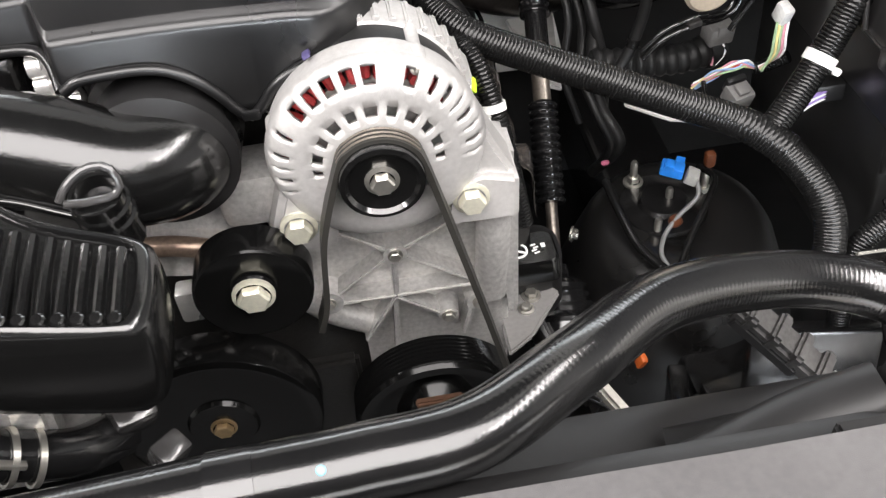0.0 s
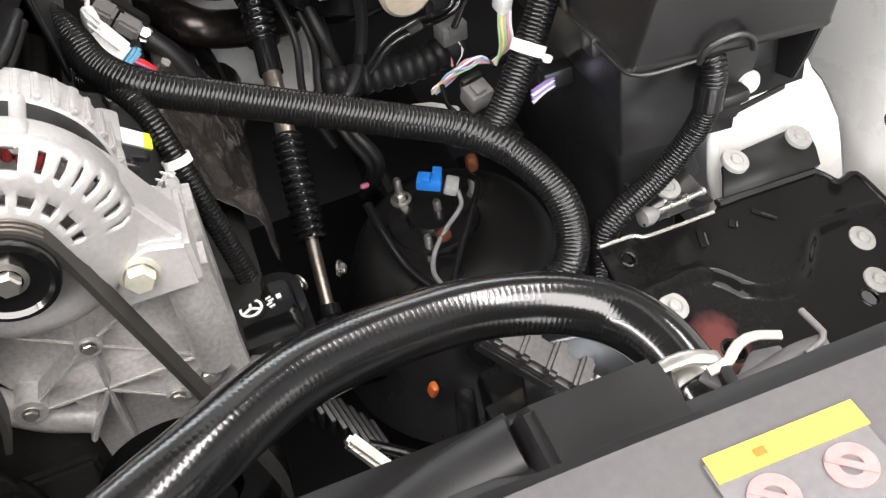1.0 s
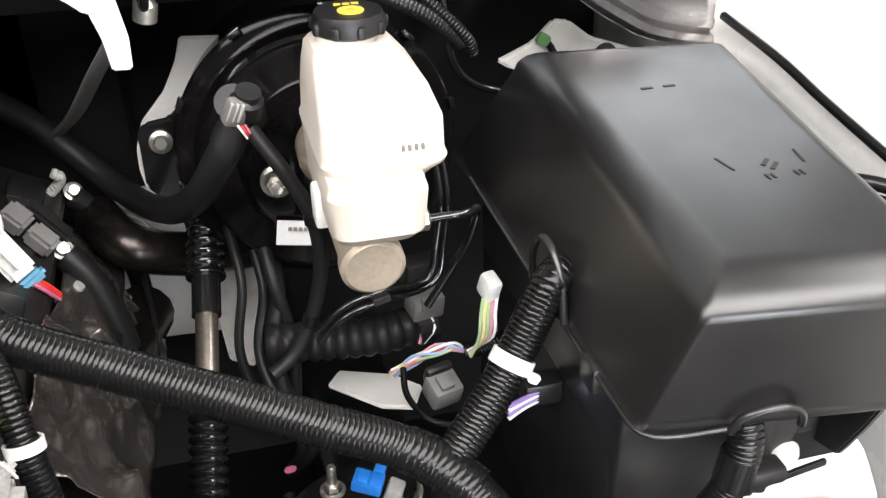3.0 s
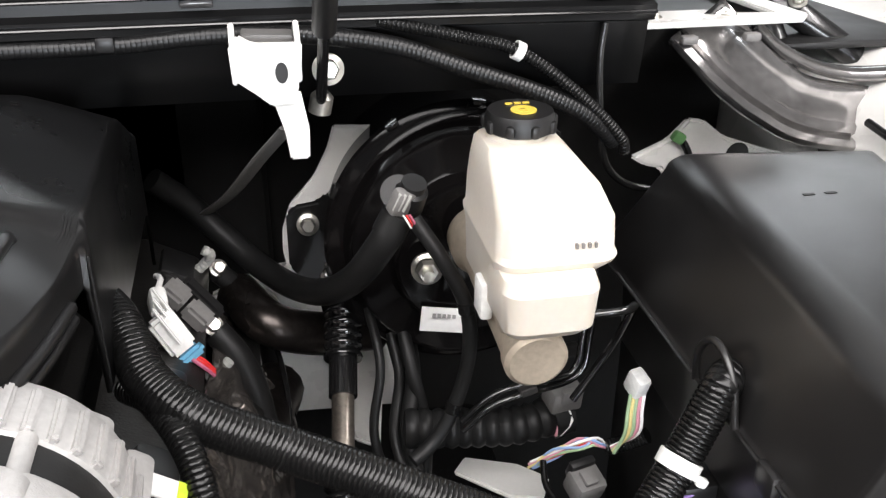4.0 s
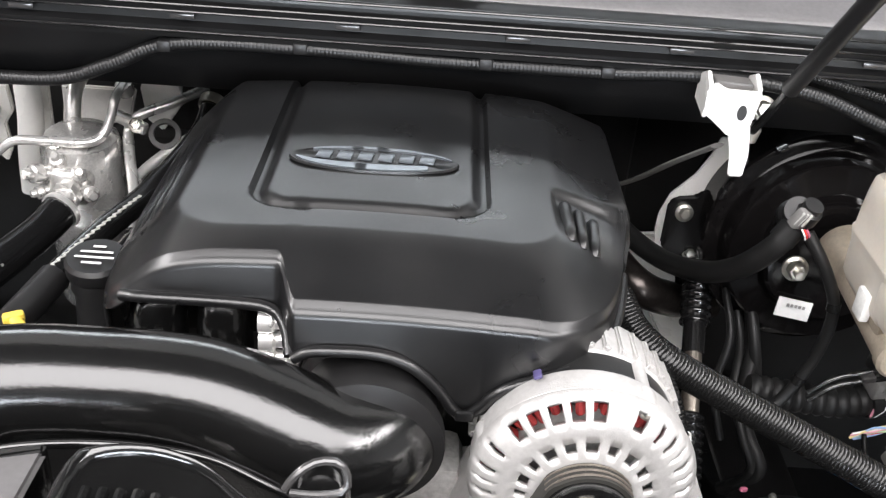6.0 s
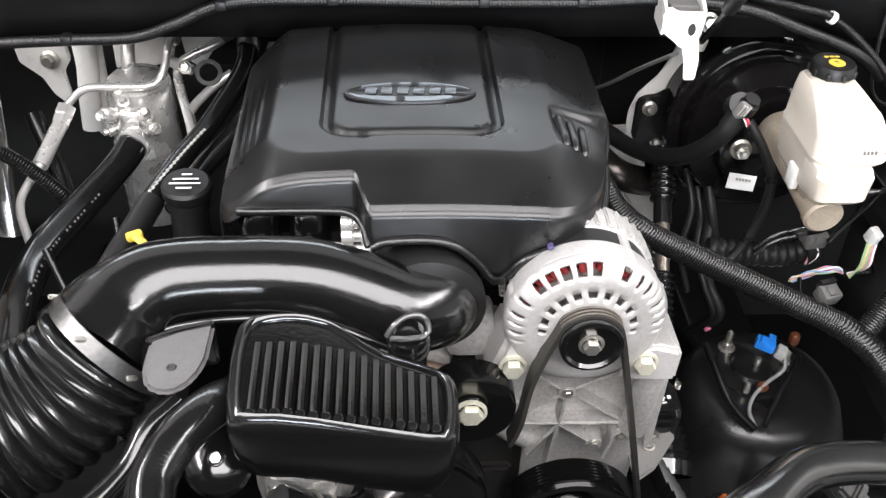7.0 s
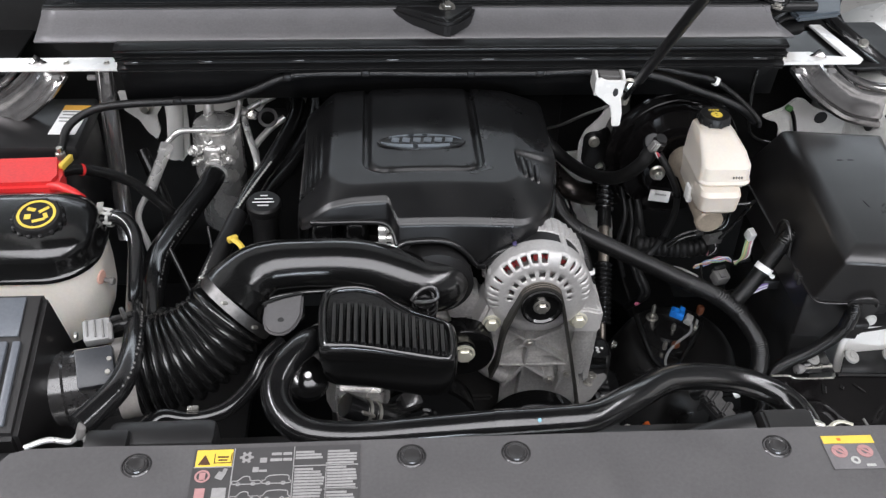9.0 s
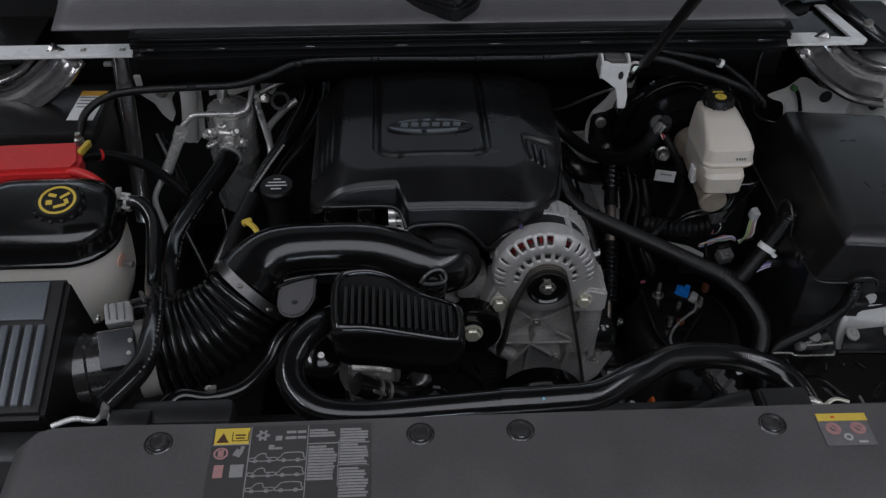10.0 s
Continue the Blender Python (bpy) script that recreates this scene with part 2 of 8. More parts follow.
def tube(points, radius, segs=14, step=0.006, ribs=0.0, depth=0.0, ends=True, flat=1.0, taper=None, bm=None):
    """A round hose through points. ribs: pitch of corrugations, depth: how deep they are. taper: radius factors from start to end."""
    bm = bm or bmesh.new()
    path = spline(points, ribs / 6 if ribs else step)
    rings, side, prev = [], None, None
    for i, c in enumerate(path):
        along = (path[min(i + 1, len(path) - 1)] - path[max(i - 1, 0)]).normalized()
        if side is None:
            side = along.cross(Vector((0, 0, 1)))
            if side.length < 0.1:
                side = along.cross(Vector((0, 1, 0)))
        side = (side - along * side.dot(along)).normalized()
        up = along.cross(side)
        r = radius
        if taper:
            f = i / (len(path) - 1) * (len(taper) - 1)
            k = min(int(f), len(taper) - 2)
            r *= taper[k] + (taper[k + 1] - taper[k]) * (f - k)
        if ribs:
            r -= depth * (1 - abs(math.sin(math.pi * i / 6)) ** (1.0 if ribs > 0.008 else 0.35))
        rings.append([bm.verts.new(c + (side * math.cos(2 * math.pi * k / segs) + up * flat * math.sin(2 * math.pi * k / segs)) * r) for k in range(segs)])
    for a, b in zip(rings, rings[1:]):
        for k in range(segs):
            j = (k + 1) % segs
            bm.faces.new((a[k], a[j], b[j], b[k]))
    if ends:
        bm.faces.new(rings[0][::-1])
        bm.faces.new(rings[-1])
    return bm


def prism(outline, axis, low, high, bevel=0.003, bm=None):
    """A plate: an outline of (a, b) pulled out along axis from low to high. a, b are the other two axes in xyz order."""
    bm = bm or bmesh.new()

    def put(a, b, c):
        return {"x": (c, a, b), "y": (a, c, b), "z": (a, b, c)}[axis]
    lo = [bm.verts.new(put(a, b, low)) for a, b in outline]
    hi = [bm.verts.new(put(a, b, high)) for a, b in outline]
    made = [bm.faces.new(lo[::-1]), bm.faces.new(hi)]
    n = len(outline)
    for k in range(n):
        made.append(bm.faces.new((lo[k], lo[(k + 1) % n], hi[(k + 1) % n], hi[k])))
    bmesh.ops.recalc_face_normals(bm, faces=made)
    if bevel:
        bmesh.ops.bevel(bm, geom=list({e for f in made for e in f.edges}), offset=bevel, segments=2, affect="EDGES")
    return bm


def bar(a, b, width, thick, bevel=0.002, up=(0, 0, 1), bm=None):
    """A straight flat bar from a to b."""
    bm = bm or bmesh.new()
    a, b = Vector(a), Vector(b)
    z = (b - a).normalized()
    x = Vector(up).cross(z).normalized()
    y = z.cross(x)
    m = Matrix.Translation((a + b) / 2) @ Matrix((x, y, z)).transposed().to_4x4() @ Matrix.Diagonal((width, thick, (b - a).length, 1))
    made = bmesh.ops.create_cube(bm, size=1, matrix=m)
    if bevel:
        bmesh.ops.bevel(bm, geom=list({e for v in made["verts"] for e in v.link_edges}), offset=bevel, segments=2, affect="EDGES")
    return bm


def bolt_bm(base, direction, r=0.008, h=0.007, washer=1.55, bm=None):
    """A hexagon bolt with its washer."""
    bm = lathe(base, direction, [(0, 0), (r * washer, 0), (r * washer, h * 0.25), (r * 1.05, h * 0.35)], 20, bm)
    m = Matrix.Translation(base) @ turn_to(direction)
    low = [bm.verts.new(m @ Vector((r * math.cos(k * math.pi / 3), r * math.sin(k * math.pi / 3), h * 0.3))) for k in range(6)]
    mid = [bm.verts.new(m @ Vector((r * math.cos(k * math.pi / 3), r * math.sin(k * math.pi / 3), h * 0.85))) for k in range(6)]
    top = [bm.verts.new(m @ Vector((r * 0.85 * math.cos(k * math.pi / 3), r * 0.85 * math.sin(k * math.pi / 3), h))) for k in range(6)]
    for k in range(6):
        j = (k + 1) % 6
        bm.faces.new((low[k], low[j], mid[j], mid[k]))
        bm.faces.new((mid[k], mid[j], top[j], top[k]))
    bm.faces.new(top)
    return bm


def band_bm(at_point, direction, r, width, thick=0.002, segs=24):
    """A clamp or tie round a hose."""
    w = width / 2
    return lathe(at_point, direction, [(r, -w), (r + thick, -w), (r + thick, w), (r, w), (r, -w)], segs)


def smooth(a, b, v):
    t = max(0.0, min(1.0, (v - a) / (b - a)))
    return t * t * (3 - 2 * t)


def loft(levels, bm=None, round_r=0.35, n=10):
    """A body with rounded rectangular sections: levels of (x0, x1, y0, y1, z)."""
    bm = bm or bmesh.new()
    loops = []
    for x0, x1, y0, y1, z in levels:
        r = min(x1 - x0, y1 - y0) * round_r
        loop = []
        for cx, cy, a0 in ((x1 - r, y1 - r, 0), (x0 + r, y1 - r, 90), (x0 + r, y0 + r, 180), (x1 - r, y0 + r, 270)):
            for k in range(n):
                a = math.radians(a0 + 90 * k / (n - 1))
                loop.append(bm.verts.new((cx + r * math.cos(a), cy + r * math.sin(a), z)))
        loops.append(loop)
    for a, b in zip(loops, loops[1:]):
        for k in range(len(a)):
            j = (k + 1) % len(a)
            bm.faces.new((a[k], a[j], b[j], b[k]))
    bm.faces.new(loops[0][::-1])
    bm.faces.new(loops[-1])
    return bm


# ---- the room round the car: unseen, added to enclose and bounce the light ----
single("floor", rbox((0, 0, -0.05), (9, 9, 0.1), 0), M_FLOOR, "unseen pale polished floor added under the car", "floor", kind="structure")
single("ceiling", rbox((0, 0, 3.3), (9, 9, 0.1), 0), M_ROOM, "unseen grey ceiling added above the car", "ceiling", kind="structure")
for nm, c, s in (("wall_north", (0, 4.5, 1.25), (9, 0.1, 2.7)), ("wall_north_upper", (0, 4.5, 3.3), (9, 0.1, 0.1)), ("wall_south", (0, -4.5, 0.2), (9, 0.1, 0.6)), ("wall_south_upper", (0, -4.5, 3.0), (9, 0.1, 0.8)), ("wall_south_left", (-4.0, -4.5, 1.5), (1.0, 0.1, 2.2)), ("wall_south_right", (4.0, -4.5, 1.5), (1.0, 0.1, 2.2)),
                 ("wall_east", (4.5, 0, 1.6), (0.1, 9, 3.4)), ("wall_west", (-4.5, 0, 1.6), (0.1, 9, 3.4))):
    single(nm, rbox(c, s, 0), M_ROOM, "unseen plain grey wall added round the car", "wall", kind="structure")


# ---- the car's body round the engine bay ----
def firewall():
    wall = single("wall_firewall", rbox((0, 1.14, 0.72), (1.7, 0.05, 0.86), 0.01), M_FIREWALL, "black insulated firewall behind the engine", "firewall", kind="structure")
    for x, z, w, h in ((-0.02, 0.98, 0.5, 0.2), (0.2, 0.86, 0.2, 0.34), (-0.36, 0.82, 0.2, 0.16)):
        part("insulation_pad", rbox((x, 1.1, z), (w, 0.04, h), 0.02), M_FIREWALL, wall)
    bm = prism([(0.364, 1.012), (0.408, 1.009), (0.395, 0.985), (0.375, 0.95), (0.372, 0.865), (0.345, 0.862), (0.337, 0.846), (0.334, 0.829), (0.326, 0.826), (0.318, 0.838), (0.313, 0.862), (0.309, 0.885), (0.310, 0.908), (0.319, 0.935), (0.343, 0.962), (0.357, 0.989)], "y", 0.942, 0.948, 0.0015)
    part("painted_bracket", bm, M_WHITE, wall, "white painted curved bracket")
    part("painted_panel", prism([(0.215, 0.60), (0.225, 0.77), (0.29, 0.80), (0.40, 0.81), (0.445, 0.59)], "y", 1.07, 1.082, 0.003), M_WHITE, wall, "white painted metal panel")
    for out in ([(-0.592, 0.965), (-0.588, 0.925), (-0.56, 0.90), (-0.548, 0.872), (-0.532, 0.855), (-0.522, 0.875), (-0.525, 0.91), (-0.512, 0.93), (-0.515, 0.965)],
                [(-0.505, 0.97), (-0.507, 0.90), (-0.515, 0.83), (-0.49, 0.80), (-0.468, 0.83), (-0.464, 0.90), (-0.462, 0.97)],
                [(-0.445, 0.97), (-0.447, 0.915), (-0.42, 0.925), (-0.40, 0.915), (-0.36, 0.93), (-0.35, 0.97)],
                [(-0.345, 0.975), (-0.34, 0.93), (-0.32, 0.915), (-0.295, 0.95), (-0.29, 0.99), (-0.32, 1.0)]):
        part("painted_panel", prism(out, "y", 1.062, 1.07, 0.002), M_WHITE, wall, "white painted metal panel")
    part("panel_rib", tube([(-0.488, 1.06, 0.975), (-0.483, 1.045, 0.93), (-0.488, 1.04, 0.88), (-0.497, 1.05, 0.82)], 0.016, flat=0.6), M_WHITE, wall, "white pressed rib")
    part("bolt", bolt_bm((-0.541, 1.062, 0.931), (0, -1, 0.2), 0.009, 0.02), M_STEEL, wall)


def inner_fender(side):
    """White painted inner fender with its sloped top rail and wheel arch."""
    s = side
    nm = "wall_fender_right" if s > 0 else "wall_fender_left"
    bm = bmesh.new()
    rows = [(0.87, 0.30), (0.865, 0.60), (0.86, 0.76), (0.855, 0.9), (0.86, 0.985), (0.885, 1.02), (0.93, 1.045), (1.0, 1.06)]
    ys = [-0.35, 0.0, 0.2, 0.35, 0.5, 0.65, 0.8, 0.95, 1.1, 1.2]
    grid = [[bm.verts.new((s * (x + 0.01 * math.sin(y * 5)), y, z + 0.04 * (y - 0.5) * (z > 0.9))) for x, z in rows] for y in ys]
    for a, b in zip(grid, grid[1:]):
        for k in range(len(rows) - 1):
            bm.faces.new((a[k], a[k + 1], b[k + 1], b[k]))
    wall = single(nm, bm, M_WHITE, "white painted inner fender panel", "fender", kind="structure", sharp=60)
    solid(wall, 0.004)
    return wall


firewall()
right_fender = inner_fender(1)
inner_fender(-1)
bm = lathe((0.853, 0.452, 0.771), (-1, 0, 0), [(0, 0.0), (0.008, 0.0), (0.0085, 0.001)], 20)
part("panel_hole", bm, M_INK, right_fender, "dark round panel hole")
part("arch_seam", tube([(0.861, 0.62, 0.765), (0.862, 0.60, 0.757), (0.862, 0.565, 0.748), (0.861, 0.54, 0.735), (0.860, 0.52, 0.708), (0.859, 0.507, 0.66), (0.858, 0.50, 0.60)], 0.0012, 8), M_GREYCON, right_fender, "thin dark seam")
part("panel_hole", lathe((0.853, 0.344, 0.727), (-1, 0, 0), [(0, 0.0), (0.012, 0.0), (0.0125, 0.001)], 20), M_INK, right_fender, "dark round panel hole")
part("panel_hole", lathe((0.8485, 0.889, 0.979), (-1, 0, 0.05), [(0, 0), (0.0172, 0), (0.018, 0.001), (0.018, -0.004)], 28), M_INK, right_fender, "dark round panel hole")
part("panel_hole", lathe((0.857, 0.642, 0.957), (-1, 0, 0.05), [(0, 0), (0.003, 0), (0.0034, 0.001), (0.0034, -0.003)], 14), M_INK, right_fender, "dark round panel hole")
# brackets of the white apron behind the fuse box
bm = prism([(0.72, 0.88), (0.858, 0.86), (0.858, 0.938), (0.816, 0.951), (0.778, 0.964), (0.752, 0.984), (0.734, 0.987), (0.713, 0.965), (0.674, 0.948), (0.69, 0.938), (0.708, 0.934), (0.716, 0.918)], "y", 0.965, 0.975, 0.003)
apron = part("apron_bracket", bm, M_WHITE, right_fender, "white pressed bracket with a round hole")
part("panel_hole", lathe((0.793, 0.9645, 0.945), (0, -1, 0), [(0, 0), (0.0125, 0), (0.0132, 0.0005)], 24), M_INK, right_fender, "dark round panel hole")

part("apron_cable", tube([(0.720, 0.958, 0.972), (0.728, 0.955, 0.962), (0.736, 0.955, 0.945), (0.744, 0.955, 0.92)], 0.004), M_RIB, right_fender)
part("apron_clip", rbox((0.719, 0.955, 0.972), (0.014, 0.01, 0.012), 0.003, (0, 30, 0)), M_GREEN, right_fender, "dull green clip")
# cowl: seal carrier, rubber seal with clips, grey vent panel
bm = bmesh.new()
profile = [(0.822, 1.08), (0.812, 1.135), (0.800, 1.139), (0.797, 1.151), (0.806, 1.154), (0.806, 1.163), (0.797, 1.166), (0.795, 1.172),
           (0.803, 1.174), (0.803, 1.178), (0.796, 1.180), (0.797, 1.186), (0.812, 1.189), (0.835, 1.184)]
xs = [-0.505 + 1.12 * k / 48 for k in range(49)]
lines = [[bm.verts.new((x, y + 0.10 * max(0, abs(x) - 0.3) ** 2, z - 0.05 * max(0, abs(x) - 0.25) ** 2)) for y, z in profile] for x in xs]
for a, b in zip(lines, lines[1:]):
    for k in range(len(profile) - 1):
        bm.faces.new((a[k], a[k + 1], b[k + 1], b[k]))
cowl = single("trim_cowl", bm, M_TRIM, "black cowl trim with a rubber hood seal", "cowl trim", kind="structure", sharp=40)
solid(cowl, 0.003)
for y0, z0 in ((0.7965, 1.146), (0.7955, 1.1655), (0.7940, 1.1725), (0.7950, 1.184)):
    lip = [(x, y0 + 0.10 * max(0, abs(x) - 0.3) ** 2, z0 - 0.05 * max(0, abs(x) - 0.25) ** 2) for x in xs[::3]]
    part("seal_lip", tube(lip, 0.0014, 8, step=0.02), M_SHINYBLK, cowl, "thin shiny rubber lip")
for x in (-0.48, -0.36, -0.21, -0.055, 0.105, 0.26, 0.445, 0.57):
    yy, zz = 0.10 * max(0, abs(x) - 0.3) ** 2, -0.05 * max(0, abs(x) - 0.25) ** 2
    part("seal_clip", rbox((x, 0.8005 + yy, 1.1605 + zz), (0.024, 0.006, 0.0065), 0.002), M_PIN, cowl, "grey seal clip")
bm = bmesh.new()
rows = [(0.826, 1.1865), (0.845, 1.191), (0.868, 1.198), (0.888, 1.205), (0.893, 1.210), (0.897, 1.209), (0.898, 1.203)]
xs = [-0.64 + 1.275 * k / 48 for k in range(49)]
lines = [[bm.verts.new((x - (0.55 * (y - 0.826) if x > 0.62 else 0), y + 0.10 * max(0, abs(x) - 0.3) ** 2, z - 0.04 * max(0, abs(x) - 0.25) ** 2)) for y, z in rows] for x in xs]
for a, b in zip(lines, lines[1:]):
    for k in range(len(rows) - 1):
        bm.faces.new((a[k], a[k + 1], b[k + 1], b[k]))
vent = single("cowl_panel", bm, M_SCREEN, "dark grey plastic cowl panel below the windscreen", "cowl panel", kind="structure")
solid(vent, 0.004)
edge = [(-0.64 + 1.34 * k / 24, 0.906 + 0.10 * max(0, abs(-0.64 + 1.34 * k / 24) - 0.3) ** 2, 1.205 - 0.04 * max(0, abs(-0.64 + 1.34 * k / 24) - 0.25) ** 2) for k in range(25)]
part("glass_seal", tube(edge, 0.009, 12, step=0.02), M_TRIM, vent, "black windscreen seal")
bm = bmesh.new()
lines = [[bm.verts.new((x, y + d, z + 0.62 * d)) for d in (0.004, 0.35)] for x, y, z in edge]
for a, b in zip(lines, lines[1:]):
    bm.faces.new((a[0], a[1], b[1], b[0]))
solid(part("windscreen", bm, material("dark_windscreen_glass", (0.012, 0.013, 0.014), 0.06, spec=0.6), vent, "dark windscreen glass"), 0.005)
# wiper pivot on the cowl panel
wiper = thing("wiper_pivot", (0.04, 0.86, 1.2), "black wiper pivot bracket with a nut on the cowl panel", "wiper")
part("bracket", prism([(-0.056, 0.896), (-0.038, 0.874), (0.022, 0.826), (0.036, 0.820), (0.050, 0.824), (0.078, 0.858), (0.090, 0.896)], "z", 1.19, 1.214, 0.005), M_PLASTIC, wiper)
part("rib", bar((-0.04, 0.885, 1.215), (0.034, 0.83, 1.215), 0.005, 0.006, 0.0015), M_PLASTIC, wiper)
part("rib", bar((0.08, 0.885, 1.215), (0.04, 0.83, 1.215), 0.005, 0.006, 0.0015), M_PLASTIC, wiper)
part("nut", bolt_bm((0.04, 0.885, 1.213), (0, -0.4, 1), 0.009, 0.012), M_STEEL, wiper)
part("arm", tube([(0.04, 0.885, 1.226), (0.01, 0.905, 1.232), (-0.06, 0.93, 1.24)], 0.008), M_GLOSS, wiper)

for dz, r in ((0.0, 0.016), (0.024, 0.008)):
    part("trim_end", tube([(0.59, 0.86, 1.148 + dz), (0.62, 0.90, 1.15 + dz), (0.65, 0.93, 1.149 + dz), (0.69, 0.952, 1.146 + dz)], r, 14), M_TRIM, cowl)
part("trim_floor", prism([(0.60, 0.915), (0.775, 0.905), (0.80, 1.03), (0.62, 1.0)], "z", 1.098, 1.104, 0.001), M_TRIM, cowl)
corner = thing("cowl_corner", (0.7, 0.93, 1.18), "slate grey plastic corner cap at the cowl end", "trim cap")
part("cap", prism([(0.66, 0.895), (0.655, 0.985), (0.775, 0.99), (0.745, 0.915)], "z", 1.178, 1.19, 0.004), material("slate_cap_plastic", (0.07, 0.085, 0.1), 0.35), corner)
part("bolt", bolt_bm((0.622, 0.905, 1.205), (0, -0.3, 1), 0.007, 0.009), M_STEEL, corner)
part("linkage", tube([(0.585, 0.96, 1.225), (0.605, 0.925, 1.215), (0.63, 0.91, 1.21), (0.645, 0.935, 1.215)], 0.010), M_GLOSS, corner)
part("linkage", tube([(0.60, 0.985, 1.22), (0.625, 0.95, 1.215), (0.65, 0.96, 1.21)], 0.007), M_GLOSS, corner)
# the opened hood, above and behind the view
hood = thing("hood", (0, 1.0, 1.26), "open hood with black underside lining", "hood")
part("outer_skin", rbox((0, 0.47, 1.80), (1.66, 1.12, 0.02), 0.008, (-42, 0, 0)), M_WHITE, hood, "white painted outer skin")
part("lining", rbox((0, 0.36, 1.873), (1.4, 0.80, 0.02), 0.008, (-42, 0, 0)), M_FIREWALL, hood, "black insulation lining")


def channel(points, half, lip):
    """A pressed strip that faces the front, with a rolled lip along both edges."""
    path = spline(points, 0.008)
    b = bmesh.new()
    rows = []
    for i, c in enumerate(path):
        d = (path[min(i + 1, len(path) - 1)] - path[max(i - 1, 0)]).normalized()
        across = d.cross(Vector((0, -0.8, 0.6))).normalized()
        up = across.cross(d)
        prof = ((-half, -lip), (-half - 0.002, 0.0), (-half, lip), (-half + 0.006, lip * 1.15), (-half + 0.012, lip * 0.5), (-half + 0.02, 0), (half * 0.2, 0.002), (half * 0.35, lip * 0.8), (half * 0.55, lip * 0.8), (half - 0.012, 0.0), (half - 0.005, lip), (half, lip * 0.8), (half + 0.002, 0), (half, -lip))
        rows.append([b.verts.new(c + across * u + up * v) for u, v in prof])
    for p, q in zip(rows, rows[1:]):
        for k in range(len(p) - 1):
            b.faces.new((p[k], p[k + 1], q[k + 1], q[k]))
    return b


def hinge(side, off, arm_off, group="hood hinges"):
    s = side
    h = thing("hood_hinge_assembly", (off + s * 0.7, 0.88, 1.11), "white painted hood hinge plate with dark polished curved arm", "hinge", group)
    out = [(off + s * x, y) for x, y in ((0.60, 0.870), (0.765, 0.870), (0.777, 0.885), (0.752, 1.03), (0.728, 1.03), (0.748, 0.895), (0.70, 0.900), (0.69, 0.915), (0.615, 0.915))]
    if s < 0:
        out = [(off - x, y) for x, y in ((0.555, 0.870), (0.90, 0.870), (0.90, 0.915), (0.57, 0.915))]
    part("plate", prism(out, "z", 1.108, 1.113, 0.0015), M_WHITE, h, "white painted plate")
    for x in (0.632, 0.70):
        part("bolt", bolt_bm((off + s * x, 0.893, 1.113), (0, 0, 1), 0.004, 0.004), M_STEEL, h)
    for x in (0.655, 0.715):
        part("bracket_foot", rbox((off + s * x, 0.868, 1.098), (0.016, 0.010, 0.008), 0.003), M_GREYCON, h)
    pts = [(0.672, 0.895, 1.108), (0.684, 0.884, 1.094), (0.708, 0.876, 1.070), (0.744, 0.872, 1.044), (0.79, 0.872, 1.022), (0.90, 0.88, 1.0)]
    arm = part("arm", channel([(arm_off + s * x, y, z) for x, y, z in pts], 0.031, 0.006), M_DARKCHROME, h, "dark polished curved arm", 50)
    solid(arm, 0.003, 0)
    part("arm_stay", tube([(arm_off + s * x, y, z) for x, y, z in ((0.735, 0.90, 1.10), (0.765, 0.89, 1.075), (0.82, 0.885, 1.055), (0.90, 0.89, 1.05))], 0.012, flat=0.5), M_DARKCHROME, h)
    # Black sheet added for the shade between hinge plate and arm.
    part("hinge_shade_panel", rbox((arm_off + s * 0.87, 1.03, 1.068), (0.20, 0.20, 0.008), 0.003), M_PLASTIC, h, "black panel for the shade behind the arm")
    return h


right_hinge = hinge(1, 0.02, 0.02)
part("link", tube([(0.785, 1.08, 1.13), (0.80, 1.01, 1.115), (0.84, 0.97, 1.09), (0.90, 0.95, 1.05)], 0.016, flat=0.8), M_PAINTBLK, right_hinge, "black hinge link")
part("link_bolt", bolt_bm((0.832, 0.962, 1.105), (-0.3, -0.5, 0.8), 0.006, 0.006), M_STEEL, right_hinge)
part("link_column", tube([(0.80, 1.06, 1.13), (0.808, 1.0, 1.10), (0.812, 0.96, 1.07), (0.815, 0.93, 1.03)], 0.014, flat=0.7), M_PAINTBLK, right_hinge, "black hinge column")
hinge(-1, 0.085, 0.03)
strut = thing("gas_strut", (0.345, 0.805, 1.08), "black gas strut that holds the hood open", "gas strut")
part("rod", tube([(0.345, 0.805, 1.078), (0.345, 0.733, 1.155)], 0.0042), M_PAINTBLK, strut)
part("sleeve", tube([(0.345, 0.733, 1.155), (0.345, 0.36, 1.548)], 0.0085), M_PLASTIC, strut)
part("ball_end", lathe((0.343, 0.806, 1.07), (0.2, -0.1, 1), [(0, 0), (0.009, 0.003), (0.009, 0.016), (0.005, 0.02)], 16), M_STEEL, strut)

# dark metal under everything: frame rails, cross member and splash shield
shield = single("splash_shield", rbox((0, 0.4, 0.34), (1.74, 1.6, 0.02), 0.005), M_PLASTIC, "black plastic shield under the engine", "shield", kind="structure")
for s in (-1, 1):
    single("frame_rail", rbox((s * 0.5, 0.4, 0.47), (0.11, 1.5, 0.15), 0.015), M_PAINTBLK, "black painted steel frame rail under the engine bay", "frame rail", kind="structure")


# ---- front: radiator cover, labels, radiator ----
def cover_z(x, y):
    return 1.0565 - 0.003 * (x / 0.5) ** 4 - 0.005 * smooth(0.2, 0.45, x) - 0.012 * smooth(-0.02, -0.16, y) - 0.10 * max(0, -y - 0.11) ** 1.4


